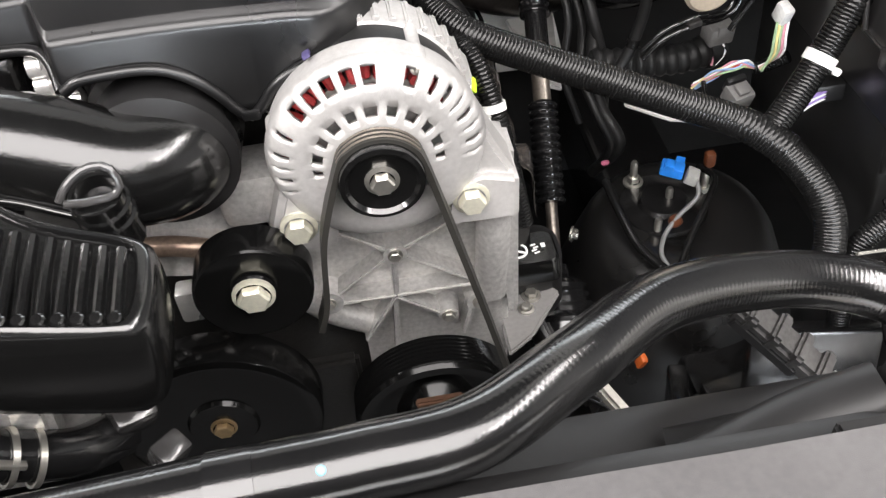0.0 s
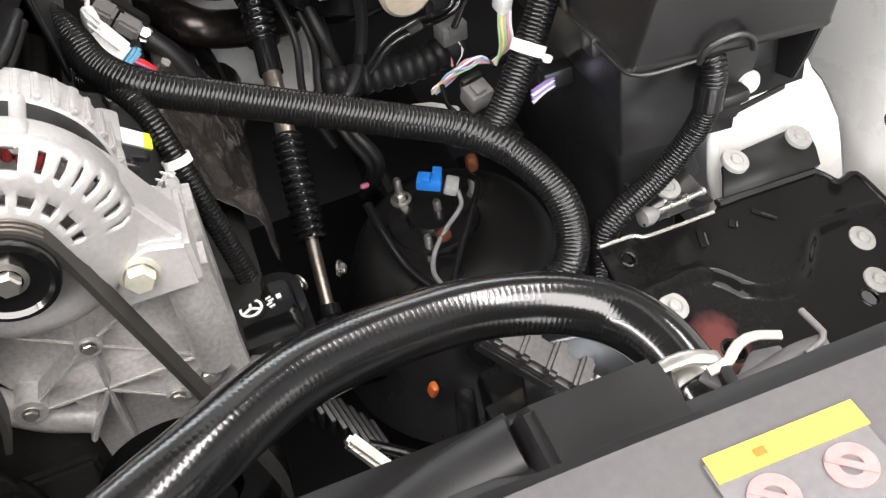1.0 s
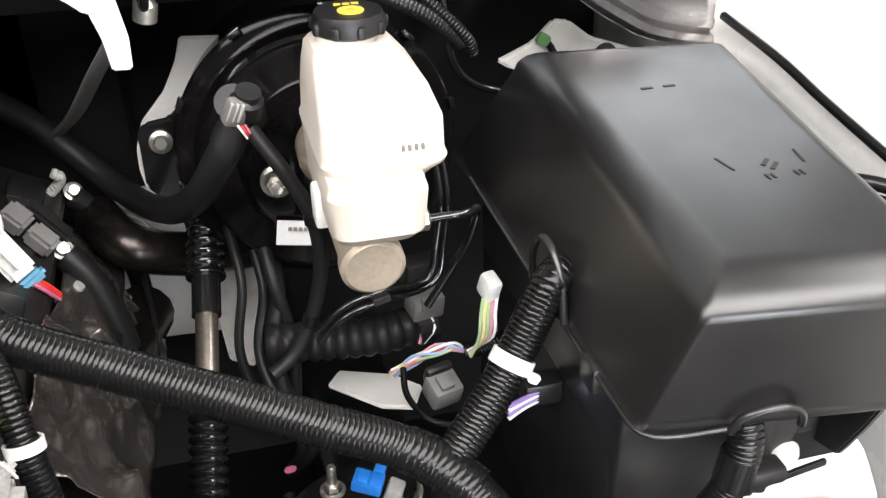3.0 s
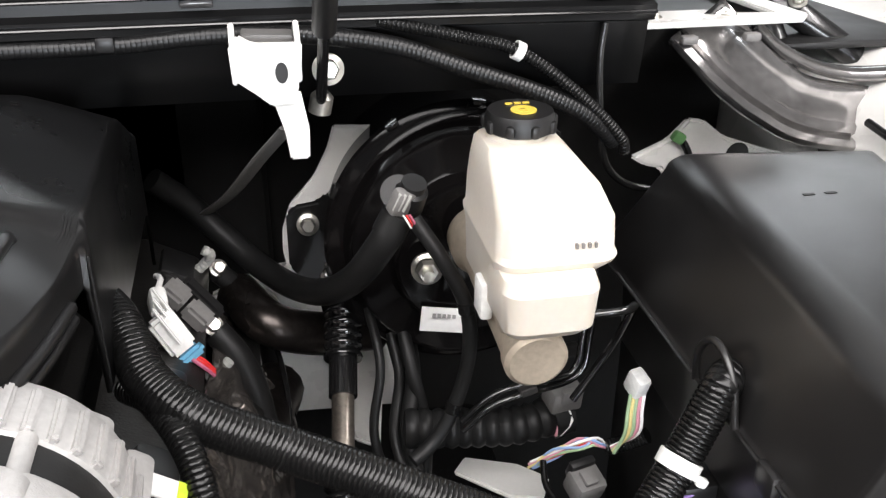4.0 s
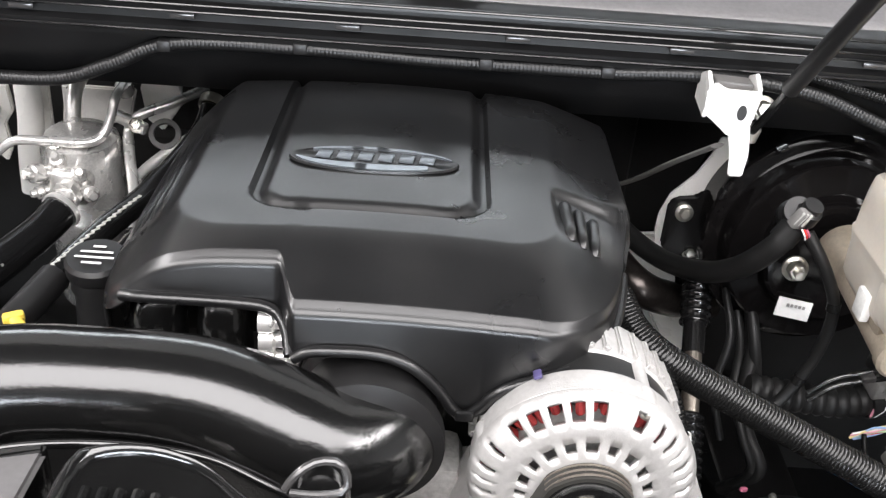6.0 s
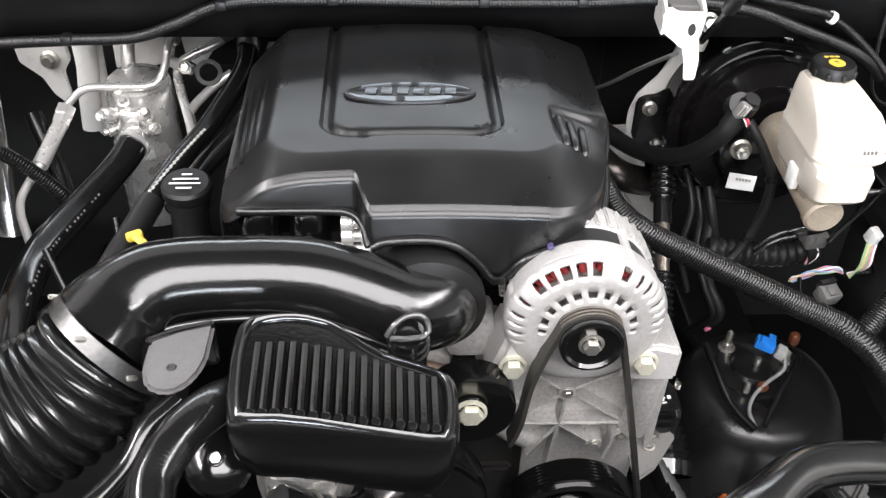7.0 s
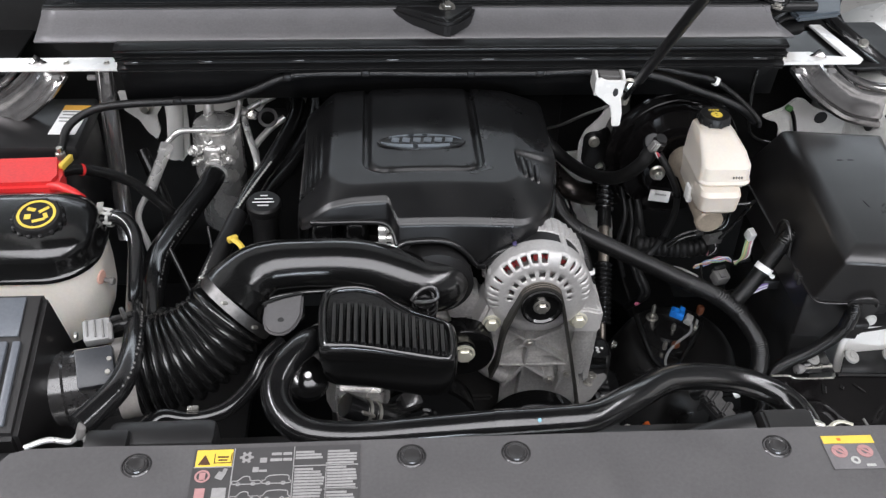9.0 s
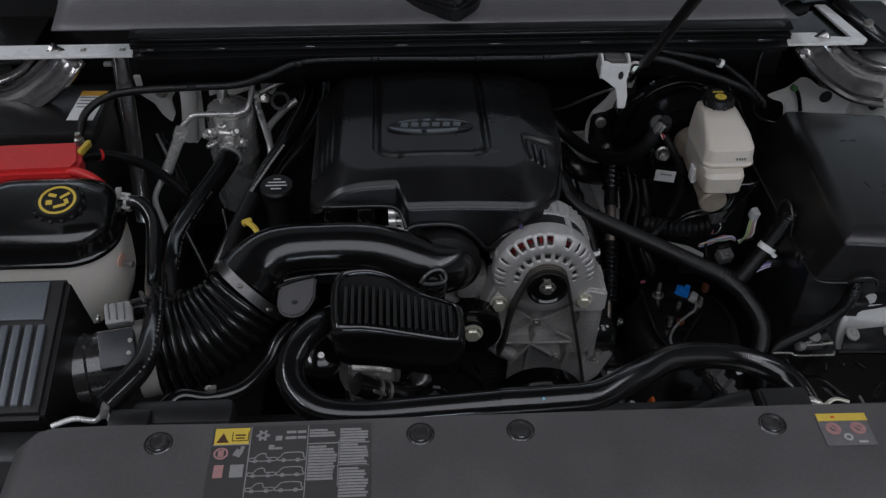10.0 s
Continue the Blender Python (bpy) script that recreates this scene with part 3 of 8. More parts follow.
bm = bmesh.new()
nx, ny = 64, 22
cols = []
for i in range(nx + 1):
    x = -0.505 + 1.125 * i / nx
    end = min(1, (x + 0.505) / 0.04, (0.62 - x) / 0.03)
    rear = 0.081 + 0.004 * smooth(0.25, 0.42, abs(x)) - 0.03 * (1 - math.sqrt(max(0, 1 - (1 - end) ** 2)))
    col = [bm.verts.new((x, rear + 0.001, 1.028)), bm.verts.new((x, rear, cover_z(x, rear) - 0.006)), bm.verts.new((x, rear - 0.003, cover_z(x, rear)))]
    for j in range(1, ny + 1):
        y = rear - 0.003 - (0.42 + rear) * j / ny
        col.append(bm.verts.new((x, y, cover_z(x, y))))
    cols.append(col)
for a, b in zip(cols, cols[1:]):
    for k in range(len(a) - 1):
        bm.faces.new((a[k], a[k + 1], b[k + 1], b[k]))
shroud = thing("radiator_cover", (0, -0.1, 1.04), "grey textured plastic cover over the radiator with push pins", "cover")
solid(part("panel", bm, M_GREYPL, shroud, "grey textured plastic panel", 50), 0.003)
for x in (-0.346, -0.048, 0.068, 0.365):
    z = cover_z(x, 0.053)
    part("push_pin", lathe((x, 0.053, z), (0, 0, 1), [(0.0165, -0.002), (0.0165, 0.0005), (0.0152, 0.0018), (0.0142, 0.0002), (0.0136, -0.001), (0.0130, 0.001), (0.0118, 0.0034), (0.0102, 0.0036), (0.0088, 0.0018), (0.005, 0.0009), (0, 0.0007)], 36), M_PIN, shroud, "grey plastic push pin")


def flat_bit(x, y, w, h, lift, mat, parent, name="print_bar", z=None):
    zz = (cover_z(x, y) if z is None else z) + lift
    return part(name, rbox((x, y, zz), (w, h, 0.0006), 0), mat, parent)


# label with a yellow warning field, symbols and small print
label = thing("warning_label", (-0.184, 0.02, 1.055), "grey service label with yellow warning field and white print", "label")
LZ = 1.0563
flat_bit(-0.175, -0.036, 0.170, 0.106, 0.0008, M_LABELGREY, label, "film", z=LZ)
flat_bit(-0.2395, 0.004, 0.037, 0.022, 0.0015, M_YELLOW, label, "yellow_field", z=LZ)
part("triangle", prism([(-0.2555, -0.0045), (-0.2425, -0.0045), (-0.249, 0.0085)], "z", LZ + 0.0018, LZ + 0.0022, 0), M_RUST, label, "brown warning triangle")
for dx, dy, w, h in ((-0.0085, 0, 0.0008, 0.012), (0.0085, 0, 0.0008, 0.012), (0, -0.006, 0.0178, 0.0008), (0, 0.0015, 0.011, 0.0018), (0, -0.0025, 0.009, 0.0016)):
    flat_bit(-0.2305 + dx, 0.0035 + dy, w, h, 0.002, M_RUST, label, z=LZ)
for x, y, w, h in ((-0.2195, -0.036, 0.0012, 0.104), (-0.2395, -0.0075, 0.039, 0.0012), (-0.158, -0.036, 0.001, 0.104), (-0.125, -0.0095, 0.066, 0.0012), (-0.1245, -0.036, 0.0008, 0.06), (-0.109, -0.040, 0.034, 0.0012)):
    flat_bit(x, y, w, h, 0.0016, M_PRINT, label, "rule", z=LZ)
part("gear_symbol", lathe((-0.2065, 0.004, LZ + 0.001), (0, 0, 1), [(0.0022, 0.0006), (0.005, 0.0006), (0.005, 0), (0.0022, 0), (0.0022, 0.0006)], 18), M_PRINT, label)
for k in range(6):
    a = math.radians(60 * k)
    part("gear_tooth", rbox((-0.2065 + 0.0056 * math.cos(a), 0.004 + 0.0062 * math.sin(a), LZ + 0.0013), (0.0028, 0.0028, 0.0006), 0, (0, 0, 60 * k)), M_PRINT, label)
for x, y, w, h in ((-0.176, 0.0072, 0.010, 0.0034), (-0.1648, 0.0072, 0.009, 0.0034), (-0.189, -0.0005, 0.007, 0.006), (-0.176, -0.0005, 0.012, 0.0034), (-0.1645, -0.0005, 0.009, 0.0034), (-0.196, -0.0125, 0.006, 0.006), (-0.1885, -0.0142, 0.008, 0.0026)):
    flat_bit(x, y, w, h, 0.0016, M_PRINT, label, z=LZ)
rng = random.Random(4)
for x0, first, n in ((-0.1565, 0.0085, 3), (-0.1565, -0.014, 12), (-0.1235, 0.0085, 5), (-0.1235, -0.0125, 8), (-0.1235, -0.044, 10)):
    for k in range(n):
        w = (0.018 if k == 0 else 0.026) + 0.005 * rng.random()
        flat_bit(x0 + w / 2, first - 0.0038 * k, w, 0.0026, 0.0016, M_PRINT, label, z=LZ)
part("red_disc", lathe((-0.249, -0.0185, LZ + 0.001), (0, 0, 1), [(0.0058, 0.0006), (0.0078, 0.0006), (0.0078, 0), (0.0058, 0), (0.0058, 0.0006)], 24), M_FADEDRED, label, "red round sign")
part("inner_bar", rbox((-0.249, -0.0185, LZ + 0.0014), (0.006, 0.009, 0.0005), 0), M_FADEDRED, label)
part("figure_bar", rbox((-0.231, -0.0185, LZ + 0.0014), (0.008, 0.009, 0.0005), 0, (0, 0, -25)), M_PRINT, label)
part("figure_bar", rbox((-0.227, -0.0125, LZ + 0.0014), (0.004, 0.006, 0.0005), 0, (0, 0, -15)), M_PRINT, label)
for x, w in ((-0.249, 0.010), (-0.230, 0.014)):
    flat_bit(x, -0.042, w, 0.016, 0.0016, M_FADEDRED if x < -0.24 else M_PRINT, label, z=LZ)
for row in (-0.026, -0.045, -0.064):
    for x, cab in ((-0.2045, ((-0.3, 0.0), (-0.12, 0.5), (0.12, 0.5), (0.18, 0.0))), (-0.1745, ((-0.42, 0.0), (-0.25, 0.55), (0.42, 0.55), (0.48, 0.0)))):
        w = 0.027
        outline = [(x - w / 2, row - 0.004), (x - w / 2, row)] + [(x + w * u, row + 0.010 * v) for u, v in cab] + [(x + w / 2, row), (x + w / 2, row - 0.004), (x - w / 2, row - 0.004)]
        part("car_symbol", tube([(u, v, LZ + 0.0014) for u, v in outline], 0.0006, 6, step=0.002), M_PRINT, label)
        for dx in (-0.28, 0.28):
            part("wheel_ring", lathe((x + w * dx, row - 0.004, LZ + 0.0012), (0, 0, 1), [(0.0012, 0.0005), (0.0024, 0.0005), (0.0024, 0), (0.0012, 0)], 12), M_PRINT, label)
for ob in label.children:
    ob.location = Vector((-0.0095, 0.0545, 0)) + Vector((0.175 * -0.06, 0.0, 0))
    ob.scale = (1.06, 1.06, 1)
BZ = 1.0425
label_r = thing("battery_label", (0.42, 0.0, 1.04), "grey warning label with yellow head and red symbols", "label")
flat_bit(0.419, 0.001, 0.056, 0.042, 0.0022, material("pale_grey_label", (0.15, 0.145, 0.148), 0.4), label_r, "film", z=BZ)
flat_bit(0.420, 0.019, 0.056, 0.0105, 0.003, M_YELLOW, label_r, "yellow_field", z=BZ)
flat_bit(0.410, 0.019, 0.004, 0.003, 0.0036, M_ORANGE, label_r, "triangle", z=BZ)
for x in (0.405, 0.433):
    zc = BZ
    part("red_symbol", lathe((x, 0.003, zc + 0.0026), (0, 0, 1), [(0.004, 0.0008), (0.0085, 0.0008), (0.0085, 0), (0.004, 0), (0.004, 0.0008)], 24), M_FADEDRED, label_r, "red ring symbol")
    part("slash", rbox((x, 0.003, zc + 0.0036), (0.016, 0.0025, 0.0005), 0, (0, 0, -40)), M_FADEDRED, label_r)
part("ring_symbol", lathe((0.418, -0.009, BZ + 0.0026), (0, 0, 1), [(0.0025, 0.0008), (0.005, 0.0008), (0.005, 0), (0.0025, 0), (0.0025, 0.0008)], 20), M_PALEMARK, label_r, "white ring symbol")
flat_bit(0.432, -0.016, 0.010, 0.003, 0.0034, M_PALEMARK, label_r, z=BZ)
for ob in label_r.children:
    ob.location = Vector((0.030, 0.040, 0.006))
    ob.scale = (1.06, 1.06, 1)
    ob.rotation_euler = (0, radians(1.0), 0)

def loft_box(levels):
    """A moulded box through rectangles (x0, x1, y0, y1, z), with softened edges."""
    b = bmesh.new()
    loops = [[b.verts.new(p) for p in ((x0, y0, z), (x1, y0, z), (x1, y1, z), (x0, y1, z))] for x0, x1, y0, y1, z in levels]
    for p, q in zip(loops, loops[1:]):
        for k in range(4):
            b.faces.new((p[k], p[(k + 1) % 4], q[(k + 1) % 4], q[k]))
    b.faces.new(loops[0][::-1])
    b.faces.new(loops[-1])
    bmesh.ops.bevel(b, geom=list(b.edges), offset=0.003, segments=2, affect="EDGES")
    return b


# black radiator support and fan shroud behind the cover
support = thing("radiator_support", (0, 0.075, 1.0), "black radiator support with moulded pockets", "radiator support")
part("beam", rbox((0, 0.092, 0.965), (1.16, 0.05, 0.10), 0.01), M_PLASTIC, support)
bm = bmesh.new()
rbox((-0.334, 0.12, 0.998), (0.125, 0.04, 0.075), 0.01, bm=bm)
part("pocket", bm, M_PLASTIC, support)
part("end_tank", loft_box([(0.372, 0.44, 0.085, 0.135, 0.93), (0.372, 0.441, 0.085, 0.137, 1.016), (0.378, 0.437, 0.089, 0.13, 1.028)]), M_BOX, support, "dark moulded end block")
part("tank_ledge", bar((0.33, 0.092, 1.03), (0.442, 0.092, 1.026), 0.012, 0.008, 0.002), M_PLASTIC, support)
part("tank_lip", tube([(0.24, 0.105, 0.985), (0.29, 0.115, 0.992), (0.335, 0.125, 1.0), (0.372, 0.125, 1.012)], 0.016, flat=0.5), M_PLASTIC, support)
part("cap_box", rbox((-0.393, 0.106, 1.031), (0.05, 0.03, 0.022), 0.006), M_PLASTIC, support)
part("latch_rod", tube([(-0.491, 0.115, 1.019), (-0.465, 0.122, 1.023), (-0.439, 0.12, 1.021), (-0.426, 0.124, 1.033), (-0.42, 0.116, 1.019)], 0.0035), M_DULLALU, support)
part("latch_ear", rbox((-0.426, 0.124, 1.035), (0.01, 0.016, 0.02), 0.004, (0, 20, 10)), M_GREYCON, support)
part("pale_spring", tube([(-0.350, 0.125, 1.027), (-0.329, 0.118, 1.029), (-0.303, 0.118, 1.028)], 0.004, flat=0.6), M_DULLALU, support)
fan = thing("fan_shroud", (0, 0.14, 0.7), "black plastic fan shroud behind the radiator", "fan shroud")
part("frame", rbox((0, 0.15, 0.76), (0.86, 0.1, 0.36), 0.02), M_PLASTIC, fan)
part("lip", tube([(0.28, 0.15, 0.945), (0.34, 0.143, 0.96), (0.41, 0.14, 0.97), (0.452, 0.13, 0.985)], 0.018, flat=0.5), M_PLASTIC, fan)
for k in range(9):
    part("cooling_fin", rbox((0.272 + 0.007 * k, 0.46 - 0.004 * k, 0.70 - 0.01 * k), (0.0045, 0.05, 0.04), 0.0015, (20, 0, 15)), M_PLASTIC, fan)


# ---- engine cover ----
XL, XR, YR = -0.197, 0.193, 0.868
CORNER = ((0.09, 0.446), (0.123, 0.448), (0.14, 0.456), (0.159, 0.477), (0.172, 0.501), (0.182, 0.535), (0.189, 0.572), (0.193, 0.615))


def along(table, x):
    """Straight steps through a short table of (x, value)."""
    for (xa, ya), (xb, yb) in zip(table, table[1:]):
        if x <= xb:
            return ya + (yb - ya) * max(0.0, (x - xa) / (xb - xa))
    return table[-1][1]


def front_line(x):
    y = 0.446 + 0.036 * (1 - smooth(-0.070, -0.052, x))
    if x > 0.09:
        y = sum(along(CORNER, min(XR, x + d)) for d in (-0.006, -0.003, 0, 0.003, 0.006)) / 5
    if x < -0.172:
        t = (-0.172 - x) / 0.025
        y += 0.022 * (1 - math.sqrt(max(0.0, 1 - min(1, t) ** 2)))
    return y


def rounded(x, y, x0, x1, y0, y1, r):
    """Signed distance to a rounded rectangle, negative inside."""
    qx, qy = abs(x - (x0 + x1) / 2) - (x1 - x0) / 2 + r, abs(y - (y0 + y1) / 2) - (y1 - y0) / 2 + r
    return math.hypot(max(qx, 0), max(qy, 0)) + min(max(qx, qy), 0) - r


def cover_top(x, y):
    z = 1.1135 - 0.05 * (x + 0.010) ** 2 / 0.15
    z -= 0.045 * smooth(0.76, 0.885, y) ** 1.3
    # shoulders fall away softly from the raised middle
    d = max(0.0, rounded(x, y, -0.150, 0.130, 0.510, 1.4, 0.042))
    side, front = max(0.0, x - 0.110, -0.140 - x), max(0.0, 0.530 - y)
    w = side * side / (side * side + front * front + 1e-9)
    steep = 0.46 * (1 - w) + (0.26 + 0.42 * smooth(0.62, 0.52, y) if x > 0 else 0.95) * w
    z -= steep * d * d / (d + 0.008)
    # wide bevelled groove round the emblem panel
    d = rounded(x, y, -0.089, 0.064, 0.550, 0.95, 0.02)
    z -= 0.0065 * smooth(0.015, 0.0125, d) * smooth(-0.001, 0.0095, d)
    # vent pocket near the corner
    pocket = smooth(0.126, 0.132, x) * smooth(0.606 + 0.1 * (x - 0.13), 0.594 + 0.1 * (x - 0.13), y) * smooth(0.525, 0.585, y)
    z -= 0.0062 * pocket
    return z


def cover_bottom(x):
    """Lower edge of the front face: arches over the throttle and the alternator."""
    if x < -0.056:
        return 1.066 - 0.02 * smooth(-0.18, -0.197, x)
    if x < 0.057:
        return 1.060 - 0.043 * max(0, (x + 0.005) / 0.062) ** 2.4 - 0.012 * max(0, (-0.03 - x) / 0.026) ** 2
    if x < 0.076:
        return 1.012
    t = min(1.0, (x - 0.076) / 0.075)
    return 1.012 + 0.038 * math.sqrt(1 - (1 - t) ** 2)


bm = bmesh.new()
nu, nv, cols = 240, 230, []
for i in range(nu + 1):
    x = XL + (XR - XL) * i / nu
    yf = front_line(x)
    zf = cover_top(x, yf)
    zb = min(cover_bottom(x), zf - 0.012)
    col = []
    for k in range(9):
        f = k / 8
        col.append(bm.verts.new((x, yf - 0.006 + 0.004 * f, zb + (zf - 0.008 - zb) * f)))
    for dy, dz in ((-0.0016, 0.0058), (-0.0004, 0.0036), (0.0014, 0.0018), (0.0036, 0.0006)):
        col.append(bm.verts.new((x, yf + dy, zf - dz)))
    for j in range(nv + 1):
        y = yf + 0.006 + (YR - yf - 0.006) * j / nv
        col.append(bm.verts.new((x, y, cover_top(x, y))))
    col.append(bm.verts.new((x, YR + 0.004, cover_top(x, YR) - 0.05)))
    cols.append(col)
for side, near in ((XL, cols[0]), (XR, cols[-1])):
    s = -1 if side < 0 else 1
    skirt = [bm.verts.new((v.co.x + s * 0.004, v.co.y + (0.004 if k < 10 else 0), min(v.co.z, 1.05) - 0.075)) for k, v in enumerate(near)]
    mid = [bm.verts.new((v.co.x + s * 0.003, v.co.y, v.co.z - 0.004)) for v in near]
    for a, b in ((near, mid), (mid, skirt)):
        for k in range(len(near) - 1):
            bm.faces.new((a[k], a[k + 1], b[k + 1], b[k]))
for a, b in zip(cols, cols[1:]):
    for k in range(len(a) - 1):
        bm.faces.new((a[k], a[k + 1], b[k + 1], b[k]))
engine_cover = thing("engine_cover", (0, 0.65, 1.0), "large satin black plastic engine cover with raised panel and emblem", "engine cover")
solid(part("shell", bm, M_COVER, engine_cover, "satin black moulded shell", 60), 0.003)
# rolled rims along the two arches and the cut-out
left_arch = [(x, 0.437, cover_bottom(x) + 0.0005) for x in (-0.052, -0.04, -0.02, 0.0, 0.015, 0.028, 0.038, 0.046, 0.052, 0.0565)]
right_arch = [(x, front_line(x) - 0.009, cover_bottom(x) + 0.001) for x in (0.078, 0.082, 0.09, 0.1, 0.115, 0.13, 0.145, 0.16, 0.172, 0.182, 0.189)]
part("rim", tube([*left_arch, (0.066, 0.438, 1.0105), *right_arch], 0.0040, step=0.004), M_COVER, engine_cover)
part("rim", tube([(x - 0.0, y + 0.004, z - 0.010) for x, y, z in right_arch], 0.0032, step=0.004), M_COVER, engine_cover, "lower lip")
part("rim", tube([(-0.178, 0.478, 1.066), (-0.16, 0.4745, 1.068), (-0.10, 0.4745, 1.068), (-0.073, 0.4715, 1.067), (-0.061, 0.460, 1.062), (-0.055, 0.442, 1.05)], 0.0042, step=0.004), M_COVER, engine_cover)
part("foot_pad", rbox((0.066, 0.4335, 1.014), (0.013, 0.004, 0.008), 0.0015), M_COVER, engine_cover)
for x, x1, y0, y1 in ((0.138, 0.138, 0.592, 0.537), (0.149, 0.1475, 0.588, 0.537), (0.161, 0.1575, 0.584, 0.538)):
    rib = []
    for f, lift in ((0.0, -0.002), (0.08, 0.0012), (0.3, 0.0018), (0.7, 0.0014), (0.92, 0.0004), (1.0, -0.003)):
        px, py = x + (x1 - x) * f, y0 + (y1 - y0) * f
        rib.append((px, py, cover_top(px, py) + lift))
    part("vent_rib", tube(rib, 0.0046, 14, step=0.003), M_COVER, engine_cover)
for k in range(4):
    x = -0.166 - 0.0078 * k
    pts = [(x - 0.0006 * j, y, cover_top(x - 0.0006 * j, y) + (0.0004 if 0 < j < 4 else -0.003)) for j, y in enumerate((0.550, 0.565, 0.60, 0.65, 0.70))]
    part("side_rib", tube(pts, 0.0026), M_COVER, engine_cover)
# emblem drawn as plain oval shapes
EX, EY = -0.014, 0.618
ez = cover_top(EX, EY) + 0.0004
bm = lathe((0, 0, 0), (0, 0, 1), [(0.0, 0.0008), (0.93, 0.0008), (0.96, 0.0018), (1.0, 0.0018), (1.02, 0)], 48)
bmesh.ops.scale(bm, verts=bm.verts, vec=(0.067, 0.022, 1))
bmesh.ops.translate(bm, verts=bm.verts, vec=(EX, EY, ez - 0.0005))
part("emblem", bm, M_COVER, engine_cover, "oval emblem plate")


def oval(v, half=0.064, high=0.020):
    return math.sqrt(max(0, 1 - (v / half) ** 2)) * high


bm = bmesh.new()
for k in range(16):
    a0, a1 = -0.062 + 0.105 * k / 16, -0.062 + 0.105 * (k + 1) / 16
    prism([(EX + a0, EY - oval(a0)), (EX + a1, EY - oval(a1)), (EX + a1, EY - oval(a1) * 0.55), (EX + a0, EY - oval(a0) * 0.55)], "z", ez + 0.0004, ez + 0.0022, 0, bm)
bmesh.ops.remove_doubles(bm, verts=bm.verts, dist=0.0002)
part("emblem_crescent", bm, M_EMBLEM, engine_cover, "blue grey emblem crescent")
bm = bmesh.new()
for k in range(16):
    a0, a1 = -0.05 + 0.112 * k / 16, -0.05 + 0.112 * (k + 1) / 16
    prism([(EX + a0, EY + oval(a0) * 0.8), (EX + a1, EY + oval(a1) * 0.8), (EX + a1, EY + oval(a1)), (EX + a0, EY + oval(a0))], "z", ez + 0.0004, ez + 0.002, 0, bm)
bmesh.ops.remove_doubles(bm, verts=bm.verts, dist=0.0002)
part("emblem_arc", bm, M_EMBLEM, engine_cover, "blue grey emblem arc")
for k in range(6):
    part("emblem_bar", rbox((EX - 0.040 + 0.0165 * k, EY + 0.003, ez + 0.0014), (0.0115, 0.0125, 0.002), 0.0006, (0, 0, -8)), M_EMBLEM, engine_cover, "blue grey raised bar")

# ---- engine under the cover ----
block = thing("engine_block", (0, 0.62, 0.7), "dark cast engine block with intake runners below the cover", "engine")
part("crankcase", rbox((0.0, 0.72, 0.68), (0.34, 0.52, 0.42), 0.03), M_DARKMET, block)
part("valley", rbox((-0.01, 0.72, 0.95), (0.30, 0.42, 0.14), 0.03), M_DARKMET, block)
for k, x in enumerate((-0.165, -0.115)):
    part("intake_runner", tube([(x, 0.52, 0.98), (x, 0.515, 1.03), (x + 0.01, 0.55, 1.055), (x + 0.02, 0.62, 1.06)], 0.021, flat=1.0), M_GLOSS, block, "glossy black intake runner")
part("throttle_body", lathe((-0.0, 0.50, 0.998), (0, -1, 0), [(0.056, 0), (0.056, 0.035), (0.05, 0.04), (0.05, 0.07), (0.054, 0.072), (0.054, 0.085), (0.04, 0.09)], 40), M_PLASTIC, block)
for k in range(3):
    part("rail_fitting", lathe((-0.082, 0.478 + 0.0 * k, 1.052 - 0.016 * k), (1, 0, 0), [(0, 0), (0.009, 0), (0.009, 0.010), (0.006, 0.012), (0.006, 0.018), (0.0095, 0.02), (0.0095, 0.028), (0, 0.03)], 16), M_ALU, block, "bright fuel rail fitting")

# cylinder head and exhaust side towards the brake booster
head = thing("cylinder_head", (0.24, 0.7, 0.8), "stained cylinder head with coils and exhaust manifold", "cylinder head")
part("rocker_cover", rbox((0.185, 0.74, 0.858), (0.09, 0.46, 0.08), 0.02, (0, 28, 0)), M_DARKMET, head)
part("head_casting", rbox((0.205, 0.74, 0.76), (0.11, 0.48, 0.14), 0.02, (0, 28, 0)), M_DARKMET, head)
part("manifold", tube([(0.245, 0.60, 0.775), (0.25, 0.68, 0.765), (0.262, 0.80, 0.755), (0.29, 0.92, 0.74)], 0.03), M_MANIFOLD, head, "stained steel exhaust manifold")
for k in range(4):
    y = 0.59 + 0.1 * k
    part("port", tube([(0.225, y, 0.80), (0.245, y, 0.79), (0.262, y + 0.01, 0.765)], 0.02), M_MANIFOLD, head)
    part("ignition_coil", rbox((0.205, y + 0.03, 0.882), (0.034, 0.05, 0.03), 0.006, (0, 28, 0)), M_PLASTIC, head, "black ignition coil")
    part("coil_connector", rbox((0.205, y - 0.005, 0.892), (0.018, 0.02, 0.014), 0.003, (0, 28, 20)), M_PIN, head)
bm = bmesh.new()
rows = []
for i in range(36):
    row = []
    for j in range(60):
        u, v = i / 35, j / 59
        p = Vector((0.232 + 0.064 * u, 0.575 + 0.345 * v, 0.842 - 0.04 * u - 0.09 * u * u + 0.034 * smooth(0.80, 0.70, 0.575 + 0.345 * v)))
        w = noise.noise(p * 13) * 0.026 + abs(noise.noise(p * 26 + Vector((3, 1, 2)))) * 0.016 + abs(noise.noise(p * 60)) * 0.005
        row.append(bm.verts.new(p + Vector((0.6, 0, 0.8)) * w))
    rows.append(row)
for a, b in zip(rows, rows[1:]):
    for k in range(59):
        bm.faces.new((a[k], a[k + 1], b[k + 1], b[k]))
